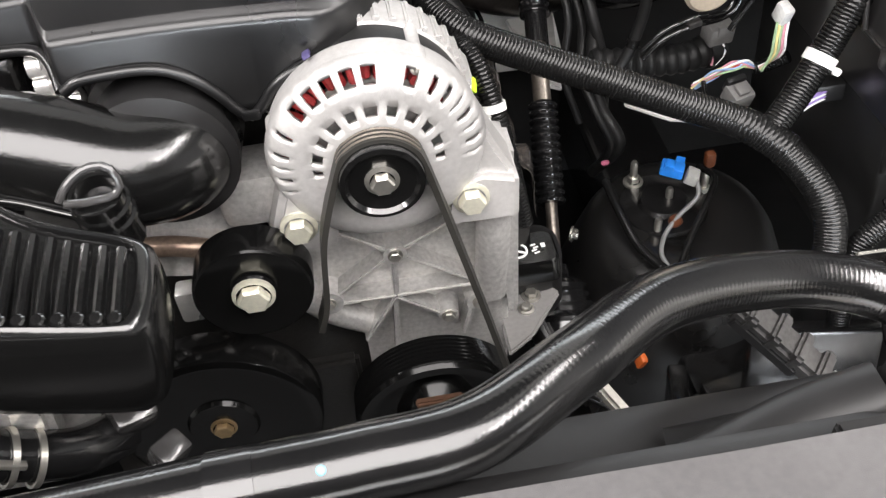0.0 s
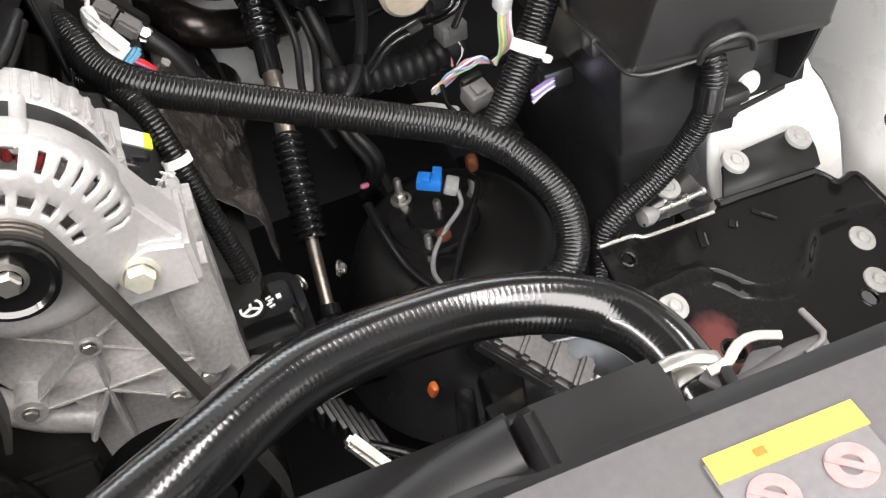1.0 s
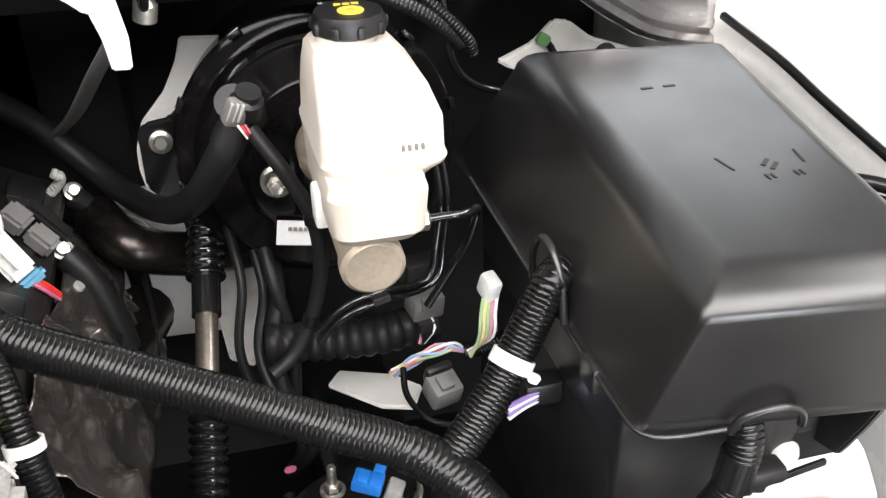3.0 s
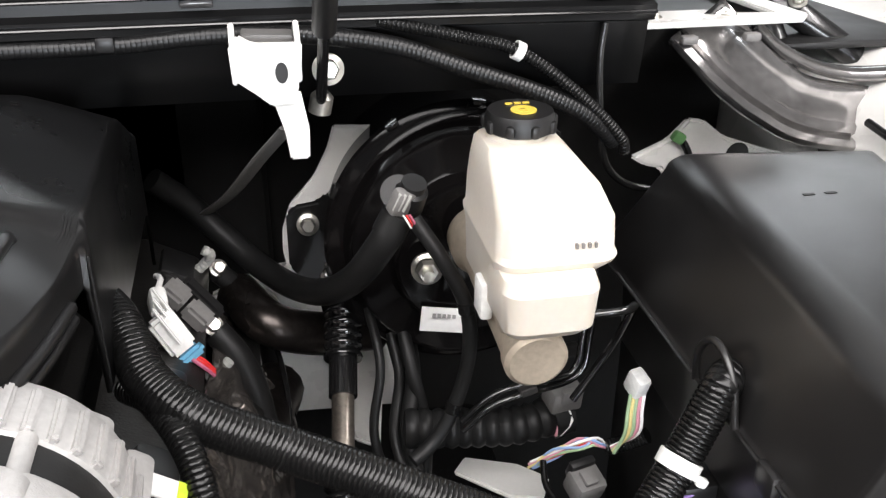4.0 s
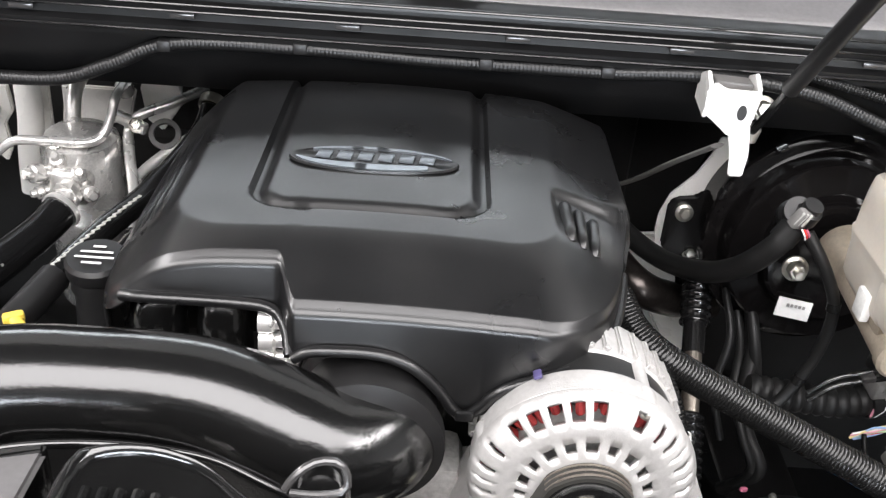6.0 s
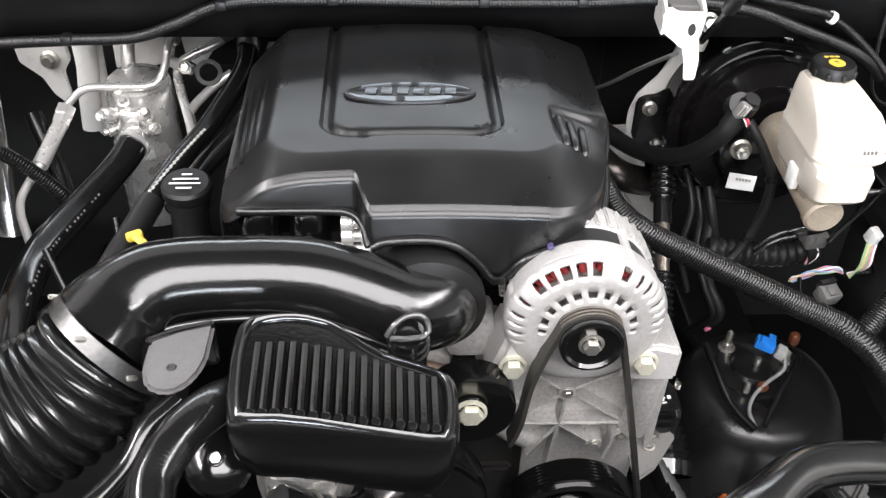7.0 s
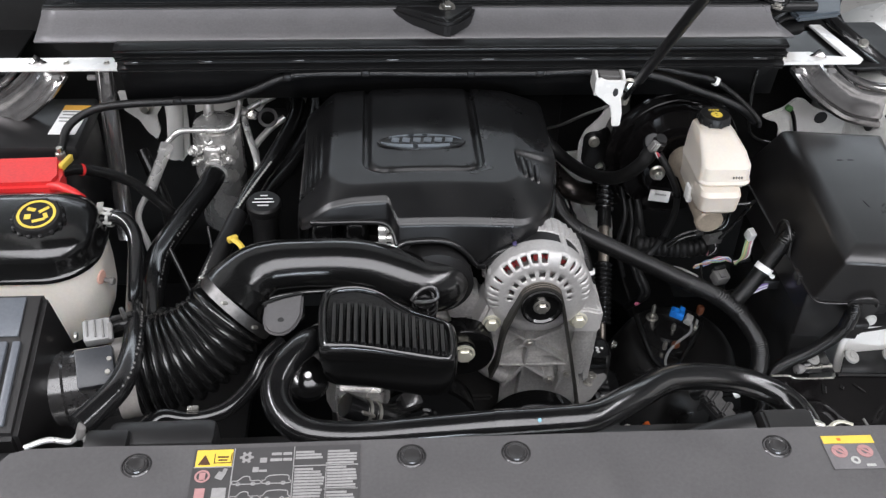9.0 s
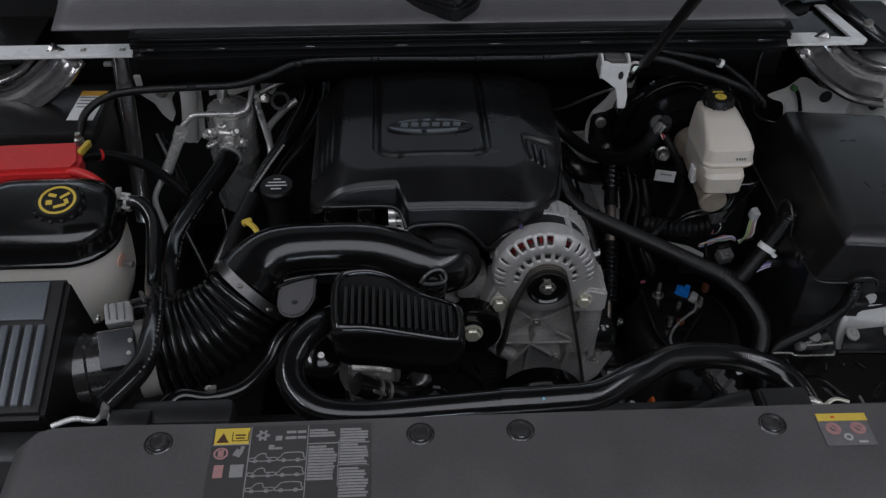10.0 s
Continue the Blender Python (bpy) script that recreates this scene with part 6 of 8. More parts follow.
for k, (a, b) in enumerate((((-0.42, 0.60, 0.93), (-0.33, 0.45, 0.78)), ((-0.385, 0.74, 0.87), (-0.36, 0.55, 0.74)), ((-0.52, 0.9, 0.93), (-0.46, 0.78, 0.83)))):
    c = (Vector(a) + Vector(b)) / 2 + Vector((0.01, 0, -0.02))
    hose_thing("small_cable", [a, tuple(c), b], 0.0045 if k < 2 else 0.012, M_RIB, "thin black cable beside the heater hose" if k < 2 else "black rubber hose beside the accumulator", "cable")
duct_end = thing("thermostat_housing", (-0.1, 0.3, 0.9), "cast aluminium thermostat and water pump housing", "housing")
part("casting", rbox((-0.115, 0.33, 0.90), (0.09, 0.08, 0.09), 0.02), M_CAST, duct_end)
part("neck", tube([(-0.165, 0.315, 0.995), (-0.15, 0.325, 0.96), (-0.12, 0.34, 0.92)], 0.022), M_CAST, duct_end)
part("dome", lathe((-0.178, 0.262, 0.965), (0.1, -0.5, 0.8), [(0.028, 0), (0.026, 0.012), (0.016, 0.02), (0, 0.023)], 24), M_GLOSS, duct_end)
part("dome_bolt", bolt_bm((-0.1765, 0.2515, 0.984), (0.1, -0.5, 0.8), 0.0055, 0.008, 1.2), M_DARKCHROME, duct_end)
part("flange", prism([(-0.14, 0.86), (-0.09, 0.86), (-0.082, 0.895), (-0.077, 0.942), (-0.105, 0.944), (-0.142, 0.950), (-0.146, 0.91)], "y", 0.262, 0.285, 0.005), M_DULLALU, duct_end)
for x, z in ((-0.134, 0.925), (-0.105, 0.885)):
    part("bolt", bolt_bm((x, 0.262, z), (0, -1, 0), 0.005, 0.005), M_STEEL, duct_end)

part("wire_clip", rbox((-0.424, 0.325, 1.03), (0.03, 0.006, 0.006), 0.002, (0, 0, 25)), M_BAND, maf, "dull metal wire clip")
part("wire_clip", rbox((-0.42, 0.328, 1.032), (0.006, 0.026, 0.006), 0.002, (0, 0, 25)), M_BAND, maf, "dull metal wire clip")
part("loom", tube([(-0.455, 0.31, 1.01), (-0.43, 0.318, 1.02), (-0.41, 0.325, 1.02), (-0.395, 0.35, 1.0), (-0.39, 0.40, 0.97)], 0.008), M_RIB, maf)

part("low_plug", rbox((-0.043, 0.29, 0.889), (0.03, 0.024, 0.026), 0.005, (25, 10, 30)), M_PIN, duct_end, "grey plug")
part("low_plug", rbox((-0.025, 0.275, 0.859), (0.026, 0.02, 0.02), 0.004, (25, 10, 50)), M_PIN, duct_end, "grey plug")
for k in range(2):
    part("spring_clamp", band_bm((-0.105 + 0.012 * k, 0.245 + 0.004 * k, 0.92 - 0.01 * k), (0.8, 0.3, -0.6), 0.017, 0.004), M_STEEL, duct_end, "bright spring clamp")
part("clamp_bar", rbox((-0.099, 0.232, 0.929), (0.022, 0.006, 0.004), 0.001, (0, 40, 20)), M_STEEL, duct_end)
part("short_hose", tube([(-0.13, 0.24, 0.94), (-0.105, 0.246, 0.92), (-0.075, 0.26, 0.895), (-0.055, 0.29, 0.87)], 0.0165), M_RUBBER, duct_end)


# ---- wiring harness ----
harness = thing("wiring_harness", (0.4, 0.55, 0.85), "thick black corrugated wiring harness with a taped branch", "wiring harness")
main = [(0.160, 0.72, 0.985), (0.190, 0.665, 0.994), (0.205, 0.632, 0.987), (0.217, 0.607, 0.973), (0.245, 0.585, 0.958), (0.30, 0.575, 0.932), (0.36, 0.56, 0.908), (0.425, 0.54, 0.884), (0.475, 0.525, 0.864), (0.51, 0.495, 0.845), (0.53, 0.46, 0.82), (0.53, 0.435, 0.795), (0.517, 0.418, 0.778), (0.492, 0.415, 0.765), (0.465, 0.43, 0.748), (0.44, 0.45, 0.72)]
part("conduit", tube(main, 0.0146, 18, ribs=0.0034, depth=0.00045), M_RIB, harness)
run = spline(main, 0.006)
for f in (0.12, 0.24, 0.33, 0.44, 0.53, 0.76, 0.86):
    i = int(f * len(run))
    part("tape_band", band_bm(run[i], run[i + 1] - run[i - 1], 0.0138, 0.006, 0.0005), M_MATTE, harness)
part("cable_tie", band_bm((0.489, 0.415, 0.764), (-0.9, 0.1, -0.5), 0.0146, 0.008, 0.002), M_TIE, harness, "white cable tie")
branch = [(0.495, 0.515, 0.855), (0.52, 0.53, 0.875), (0.549, 0.548, 0.905), (0.570, 0.558, 0.938), (0.581, 0.564, 0.953), (0.592, 0.575, 0.95), (0.606, 0.595, 0.935)]
part("branch_conduit", tube(branch, 0.0134, 16, ribs=0.0036, depth=0.0009), M_RIB, harness)
part("tape_wrap", tube([(0.47, 0.528, 0.866), (0.49, 0.517, 0.858), (0.51, 0.497, 0.847)], 0.0156, ribs=0.0048, depth=0.0006), M_RIB, harness)
part("cable_tie", band_bm((0.549, 0.548, 0.905), (0.024, 0.014, 0.035), 0.0132, 0.010, 0.002), M_TIE, harness, "white cable tie")
part("tie_tail", rbox((0.5605, 0.536, 0.897), (0.008, 0.006, 0.007), 0.002, (0, 30, 0)), M_TIE, harness)
side = [(0.655, 0.45, 0.93), (0.655, 0.436, 0.912), (0.652, 0.434, 0.885), (0.640, 0.438, 0.851), (0.610, 0.438, 0.82), (0.575, 0.433, 0.803), (0.555, 0.428, 0.786), (0.546, 0.418, 0.76), (0.543, 0.41, 0.70)]
side_h = hose_thing("side_conduit", side, 0.0108, M_RIB, "black corrugated conduit from the fuse box to the tray", "conduit", ribs=0.0031, depth=0.0008)
part("tape", tube([(0.6535, 0.435, 0.90), (0.651, 0.435, 0.878)], 0.0122), M_RUBBER, side_h)
part("clip", rbox((0.673, 0.437, 0.878), (0.026, 0.016, 0.012), 0.003), M_PLASTIC, side_h)
second = [(0.200, 0.625, 0.957), (0.219, 0.60, 0.961), (0.240, 0.56, 0.952), (0.2505, 0.532, 0.922), (0.2595, 0.515, 0.873), (0.268, 0.50, 0.81)]
alt_h = hose_thing("alternator_conduit", second, 0.0095, M_RIB, "black conduit beside the alternator with a white tie", "conduit", ribs=0.0036, depth=0.001)
part("cable_tie", band_bm((0.2508, 0.531, 0.920), (0.1, -0.4, -1), 0.0100, 0.007, 0.0016), M_TIE, alt_h, "white cable tie")
part("tie_clip", bar((0.246, 0.521, 0.919), (0.230, 0.508, 0.912), 0.010, 0.009, 0.003), M_PALEMARK, alt_h, "pale fir-tree clip")
for f in (0.2, 0.5, 0.8):
    part("clip_barb", bar(Vector((0.246, 0.521, 0.919)).lerp(Vector((0.230, 0.508, 0.912)), f), Vector((0.246, 0.521, 0.919)).lerp(Vector((0.230, 0.508, 0.912)), f + 0.08), 0.014, 0.012, 0.001), M_TIE, alt_h)
tag = thing("wire_tag", (0.225, 0.6, 0.9), "white and lime wire tag beside the harness", "tag")
part("paper", bar((0.2215, 0.524, 0.962), (0.2335, 0.534, 0.945), 0.012, 0.003, 0.0005, (0.3, -0.6, 0.7)), M_LABEL, tag)
part("lime_end", bar((0.2335, 0.534, 0.945), (0.238, 0.538, 0.9385), 0.0124, 0.0034, 0.0005, (0.3, -0.6, 0.7)), M_LIME, tag, "lime green end")

# conduit along the cowl
top = [(-0.612, 0.76, 1.02), (-0.606, 0.80, 1.04), (-0.575, 0.825, 1.055), (-0.52, 0.822, 1.07), (-0.42, 0.818, 1.078), (-0.34, 0.815, 1.083), (-0.285, 0.808, 1.104), (-0.22, 0.806, 1.130), (-0.10, 0.805, 1.134), (0.03, 0.806, 1.131), (0.12, 0.806, 1.131), (0.20, 0.804, 1.132), (0.27, 0.80, 1.137), (0.33, 0.797, 1.136),
       (0.40, 0.80, 1.124), (0.46, 0.80, 1.102), (0.523, 0.80, 1.078), (0.56, 0.802, 1.058), (0.59, 0.81, 1.03)]
cowl_h = hose_thing("cowl_conduit", top, 0.0072, M_TRIM, "long black corrugated conduit along the cowl", "conduit", ribs=0.0038, depth=0.0003, segs=12)
for x, y, z in ((-0.10, 0.805, 1.134), (0.077, 0.806, 1.131), (0.194, 0.804, 1.132), (-0.42, 0.818, 1.078), (-0.23, 0.806, 1.127)):
    part("clip", rbox((x, y - 0.001, z + 0.002), (0.014, 0.016, 0.012), 0.003), M_PLASTIC, cowl_h)
wire_h = hose_thing("wire_conduit", [(0.385, 0.808, 1.142), (0.40, 0.801, 1.1405), (0.455, 0.801, 1.1275), (0.50, 0.801, 1.1145), (0.55, 0.801, 1.0785), (0.591, 0.804, 1.038), (0.60, 0.81, 1.02)], 0.0052, M_RIB, "thin black conduit with a pale tie by the cowl", "conduit", ribs=0.0035, depth=0.0008, segs=10)
clamp_on(wire_h, (0.50, 0.801, 1.1145), (0.5, 0, -0.25), 0.0057, 0.007, M_TIE, "pale_tie")
hose_thing("body_cable", [(0.575, 0.815, 1.13), (0.572, 0.812, 1.10), (0.576, 0.81, 1.05), (0.585, 0.812, 1.01), (0.61, 0.82, 0.985), (0.65, 0.82, 0.975)], 0.0032, M_RIB, "black cable bundle behind the reservoir", "cable")

# ---- white bracket on the cowl ----
wb = thing("cowl_bracket", (0.315, 0.77, 1.1), "white painted bent steel bracket below the cowl", "bracket")
part("face", prism([(0.280, 1.139), (0.287, 1.147), (0.297, 1.141), (0.331, 1.140), (0.330, 1.126), (0.327, 1.11), (0.325, 1.095), (0.307, 1.095), (0.298, 1.103), (0.281, 1.116)], "y", 0.757, 0.762, 0.0015), M_WHITE, wb)
for x in (0.281, 0.326):
    part("flange", prism([(0.757, 1.143), (0.775, 1.152), (0.80, 1.14), (0.80, 1.115), (0.762, 1.11)], "x", x, x + 0.004, 0.001), M_WHITE, wb)
bm = lathe((0, 0, 0), (0, -1, 0), [(0, 0.001), (1, 0.001), (1, 0)], 20)
bmesh.ops.scale(bm, verts=bm.verts, vec=(0.0045, 1, 0.0075))
bmesh.ops.translate(bm, verts=bm.verts, vec=(0.3155, 0.7568, 1.1195))
part("slot", bm, M_INK, wb, "dark oval slot")
# Grey colour stands for the shade inside the white bracket's fold.
part("trough", prism([(0.289, 1.144), (0.326, 1.142), (0.324, 1.132), (0.293, 1.132)], "y", 0.77, 0.79, 0.001), M_GREYCON, wb, "fold coloured grey for its shade")
part("tongue", prism([(0.306, 1.105), (0.328, 1.105), (0.333, 1.075), (0.332, 1.052), (0.318, 1.052), (0.315, 1.075)], "y", 0.760, 0.764, 0.0015), M_WHITE, wb)
part("stud", bolt_bm((0.352, 0.81, 1.105), (0, -1, 0.2), 0.008, 0.012), M_STEEL, wb)
hose_thing("grey_strap", [(0.235, 0.99, 0.91), (0.265, 0.93, 0.955), (0.295, 0.87, 1.012), (0.32, 0.818, 1.058)], 0.009, material("grey_woven_braid", (0.14, 0.135, 0.13), 0.6, bump=0.5, bump_scale=900), "grey braided ground strap by the firewall", "strap", flat=0.3)

# ---- brake booster, master cylinder and reservoir ----
booster = thing("brake_booster", (0.468, 0.88, 0.85), "large glossy black brake booster drum on the firewall", "brake booster")
BC = Vector((0.474, 0.865, 0.922))
part("drum", lathe(BC, (0, -1, 0.08), [(0.105, -0.14), (0.118, -0.13), (0.122, -0.02), (0.1265, -0.016), (0.1285, -0.013), (0.1265, -0.009), (0.120, -0.006), (0.116, -0.0055), (0.112, -0.003), (0.1095, 0.004), (0.108, 0.018), (0.1055, 0.022), (0.101, 0.0235), (0.078, 0.027), (0.075, 0.0285), (0.073, 0.034), (0.071, 0.044), (0.068, 0.047), (0.062, 0.048), (0, 0.05)], 80), M_TRAY, booster)
for k in range(10):
    a = math.radians(36 * k + 12)
    part("crimp_tab", rbox(BC + Vector((0.1285 * math.cos(a), 0.012, 0.1285 * math.sin(a))), (0.005, 0.012, 0.012), 0.001, (0, -math.degrees(a), 0)), M_PAINTBLK, booster)
part("side_bracket", prism([(0.314, 0.932), (0.322, 0.940), (0.345, 0.943), (0.352, 0.951), (0.374, 0.950), (0.376, 0.795), (0.348, 0.795), (0.340, 0.84), (0.314, 0.875)], "y", 0.926, 0.932, 0.003), M_PAINTBLK, booster)
part("bolt", bolt_bm((0.334, 0.924, 0.921), (0, -1, 0.2), 0.007, 0.010), M_STEEL, booster)
part("bolt", bolt_bm((0.352, 0.929, 0.865), (0, -1, 0.2), 0.006, 0.010), M_STEEL, booster)
part("flange_nut", bolt_bm((0.427, 0.80, 0.930), (-0.1, -1, 0.2), 0.010, 0.016, 1.4), M_STEEL, booster, "bright flange nut")
part("stud", lathe((0.427, 0.80, 0.930), (-0.1, -1, 0.2), [(0.005, 0), (0.005, 0.026), (0, 0.027)], 12), M_STEEL, booster)
part("paper_label", rbox((0.442, 0.806, 0.873), (0.04, 0.002, 0.022), 0.0005, (-16, 10, 0)), M_LABEL, booster, "white printed label")
for k in range(5):
    part("print_bar", rbox((0.434 + 0.0045 * k, 0.8035, 0.8795 - 0.0008 * k), (0.003, 0.0008, 0.0035), 0, (-16, 10, 0)), M_PRINT, booster)
for k in range(9):
    part("barcode_bar", rbox((0.4395 + 0.0022 * k, 0.8055, 0.8705 - 0.0004 * k), (0.0009 + 0.0005 * (k % 2), 0.0008, 0.007), 0, (-16, 10, 0)), M_PRINT, booster)
part("check_valve", lathe((0.405, 0.79, 1.0), (-0.2, -0.7, 0.5), [(0.016, -0.02), (0.016, 0.0), (0.012, 0.004), (0.012, 0.02), (0.014, 0.022), (0.014, 0.032), (0, 0.033)], 20), M_PLASTIC, booster)
part("sensor_plug", rbox((0.399, 0.757, 1.013), (0.017, 0.012, 0.022), 0.003, (20, 15, 25)), M_GREYCON, booster, "grey sensor plug")
part("plug_boot", lathe((0.408, 0.765, 1.016), (0.2, -0.4, 1), [(0.013, -0.01), (0.013, 0.004), (0.010, 0.006), (0.010, 0.012), (0, 0.013)], 16), M_PLASTIC, booster)
for k in range(3):
    part("plug_rib", rbox((0.3945 + 0.004 * k, 0.7505, 1.016 - 0.001 * k), (0.0018, 0.003, 0.016), 0.0006, (20, 15, 25)), M_PALEMARK, booster)
for k, mt in enumerate((M_LABEL, M_RED, M_PINK)):
    part("plug_wire", tube([(0.399 + 0.0025 * k, 0.748, 1.006), (0.402 + 0.0025 * k, 0.745, 1.001), (0.405 + 0.002 * k, 0.747, 0.995)], 0.0009, 8), mt, booster)
vac = hose_thing("vacuum_hose", [(0.40, 0.768, 1.0), (0.385, 0.765, 0.975), (0.364, 0.79, 0.932), (0.342, 0.835, 0.896), (0.316, 0.90, 0.868), (0.284, 0.955, 0.866), (0.248, 0.985, 0.892), (0.218, 0.99, 0.925), (0.19, 0.98, 0.955)], 0.0125, M_MATTE, "thick black vacuum hose to the brake booster", "hose")
part("end_sleeve", tube([(0.398, 0.767, 0.998), (0.389, 0.765, 0.982)], 0.0138), M_MATTE, vac)
sensor_lead = hose_thing("sensor_conduit", [(0.408, 0.752, 1.0), (0.428, 0.735, 0.97), (0.446, 0.73, 0.93), (0.45, 0.735, 0.88), (0.438, 0.735, 0.83), (0.42, 0.73, 0.80), (0.40, 0.72, 0.79)], 0.0062, M_MATTE, "thin black lead hanging from the sensor plug", "cable", segs=12)
part("tape_band", band_bm((0.446, 0.73, 0.93), (0.1, 0, -1), 0.0064, 0.010, 0.0006), M_RIB, sensor_lead, "shiny tape band")
part("tape_band", band_bm((0.438, 0.735, 0.83), (-0.3, -0.05, -1), 0.0064, 0.010, 0.0006), M_RIB, sensor_lead, "shiny tape band")

master = thing("master_cylinder", (0.478, 0.70, 0.92), "tan alloy brake master cylinder", "master cylinder")
ax = Vector((0.0, -1, -0.1))
part("bore", lathe((0.475, 0.805, 0.956), ax, [(0.03, 0), (0.03, 0.02), (0.023, 0.03), (0.0215, 0.16), (0.0235, 0.162), (0.0235, 0.172), (0.02, 0.175), (0, 0.175)], 32), M_MASTER, master)
part("upper_boss", rbox((0.475, 0.70, 0.965), (0.045, 0.1, 0.03), 0.008, (5, 0, 0)), M_MASTER, master)
part("port_nut", lathe((0.495, 0.665, 0.953), (1, -0.1, 0.05), [(0.011, 0), (0.011, 0.008), (0.008, 0.01), (0.008, 0.02), (0, 0.02)], 14), M_MASTER, master)
part("tube_nut", lathe((0.514, 0.663, 0.954), (1, -0.1, 0.05), [(0.0085, 0), (0.0085, 0.008), (0.004, 0.010)], 6), M_STEEL, master)
part("brake_line", tube([(0.52, 0.662, 0.954), (0.55, 0.66, 0.956), (0.565, 0.68, 0.945), (0.56, 0.70, 0.90), (0.53, 0.70, 0.85)], 0.0034), M_GLOSS, master, "coated brake line")
for k in range(2):
    part("brake_line", tube([(0.440, 0.712 - 0.005 * k, 0.832 - 0.006 * k), (0.462, 0.712 - 0.005 * k, 0.852 - 0.006 * k), (0.49, 0.711 - 0.005 * k, 0.863 - 0.006 * k), (0.53, 0.722, 0.858 - 0.006 * k), (0.541 + 0.006 * k, 0.726, 0.866 - 0.004 * k), (0.546 + 0.006 * k, 0.732, 0.885), (0.553 + 0.006 * k, 0.742, 0.925), (0.55 + 0.006 * k, 0.76, 0.97)], 0.0031, 12), M_GLOSS, master, "coated brake line")
part("line_joint", bar((0.486, 0.707, 0.859), (0.500, 0.708, 0.862), 0.012, 0.007, 0.001), M_BAND, master, "grey line clip")
res = thing("brake_reservoir", (0.478, 0.70, 1.0), "milky white brake fluid reservoir with black cap", "reservoir")


part("tank", loft([(0.451, 0.508, 0.646, 0.745, 0.962), (0.447, 0.513, 0.640, 0.750, 0.970), (0.446, 0.518, 0.638, 0.752, 1.002), (0.4455, 0.525, 0.634, 0.755, 1.008), (0.4445, 0.5310, 0.631, 0.757, 1.0125), (0.4445, 0.5320, 0.630, 0.758, 1.0155), (0.446, 0.531, 0.634, 0.756, 1.019),
                   (0.447, 0.531, 0.638, 0.756, 1.040), (0.449, 0.526, 0.658, 0.756, 1.055), (0.452, 0.514, 0.688, 0.755, 1.068), (0.455, 0.508, 0.698, 0.752, 1.0715)], round_r=0.2), M_RESERVOIR, res, "milky white plastic tank")
part("front_tank", loft([(0.450, 0.506, 0.62, 0.67, 0.966), (0.446, 0.511, 0.612, 0.67, 0.974), (0.444, 0.513, 0.61, 0.67, 1.003), (0.447, 0.511, 0.616, 0.67, 1.010)], round_r=0.25), M_RESERVOIR, res)
part("side_tab", rbox((0.447, 0.68, 0.968), (0.01, 0.022, 0.03), 0.003), M_TIE, res, "pale side clip")
for k in range(4):
    part("print_bar", rbox((0.499 + 0.0045 * k, 0.6345, 1.0265), (0.0018, 0.003, 0.0035), 0), M_GREYCON, res)
part("filler_neck", lathe((0.482, 0.734, 1.058), (0, 0, 1), [(0.024, 0), (0.0225, 0.02), (0, 0.02)], 28), M_RESERVOIR, res)
rcap = part("cap", lathe((0.484, 0.733, 1.075), (0, 0, 1), [(0.023, 0), (0.0262, 0.002), (0.0262, 0.010), (0.024, 0.0155), (0, 0.0165)], 28), M_PLASTIC, res, "black cap with yellow print")
for k in range(9):
    a = 2 * math.pi * k / 9
    part("grip", rbox((0.484 + 0.0258 * math.cos(a), 0.733 + 0.0258 * math.sin(a), 1.081), (0.006, 0.007, 0.010), 0.003, (0, 0, math.degrees(a))), M_PLASTIC, rcap)
part("print_disc", lathe((0.485, 0.728, 1.0912), (0, 0, 1), [(0.004, 0), (0.0095, 0.0), (0.0095, 0.0008), (0.004, 0.0008), (0.004, 0)], 24), M_YELLOW, rcap)
part("print_bar", rbox((0.485, 0.728, 1.0916), (0.008, 0.0025, 0.0008), 0), M_YELLOW, rcap)
for k in range(3):
    part("print_bar", rbox((0.478 + 0.0065 * k, 0.744, 1.0915), (0.005, 0.003, 0.0008), 0), M_YELLOW, rcap)

# ---- steering shaft ----
steer = thing("steering_shaft", (0.345, 0.75, 0.7), "steering shaft with rubber boots and a bright centre", "steering shaft")
S0, S1 = Vector((0.363, 0.91, 0.845)), Vector((0.322, 0.60, 0.630))


def on_shaft(f):
    return S0.lerp(S1, f)


part("upper_boot", tube([on_shaft(-0.05), on_shaft(0.17)], 0.019, 22, ribs=0.011, depth=0.004), M_RUBBER, steer, "ribbed rubber boot")
part("collar", tube([on_shaft(0.17), on_shaft(0.27)], 0.0135, 20), M_PAINTBLK, steer)
part("bright_shaft", tube([on_shaft(0.27), on_shaft(0.46)], 0.0105, 20), M_SHAFT, steer, "tan steel shaft")
part("lower_boot", tube([on_shaft(0.46), on_shaft(0.78)], 0.0175, 22, ribs=0.0095, depth=0.0045), M_RUBBER, steer, "ribbed rubber boot")
part("lower_rod", tube([on_shaft(0.78), on_shaft(1.0)], 0.007, 16), M_SHAFT, steer, "tan lower rod")
part("bottom_boot", lathe(S1, (S1 - S0), [(0.012, -0.012), (0.014, 0), (0.026, 0.006), (0.032, 0.012), (0.028, 0.016), (0.035, 0.022), (0.031, 0.027), (0.038, 0.033), (0.034, 0.038), (0.041, 0.044), (0.037, 0.05), (0.043, 0.056), (0.043, 0.075)], 32), M_RUBBER, steer)
for f, dx in ((0.88, -0.02), (0.88, 0.02)):
    part("clamp_bolt", bolt_bm(on_shaft(f) + Vector((dx, 0, 0)), (dx, -0.01, 0), 0.006, 0.008), M_STEEL, steer)

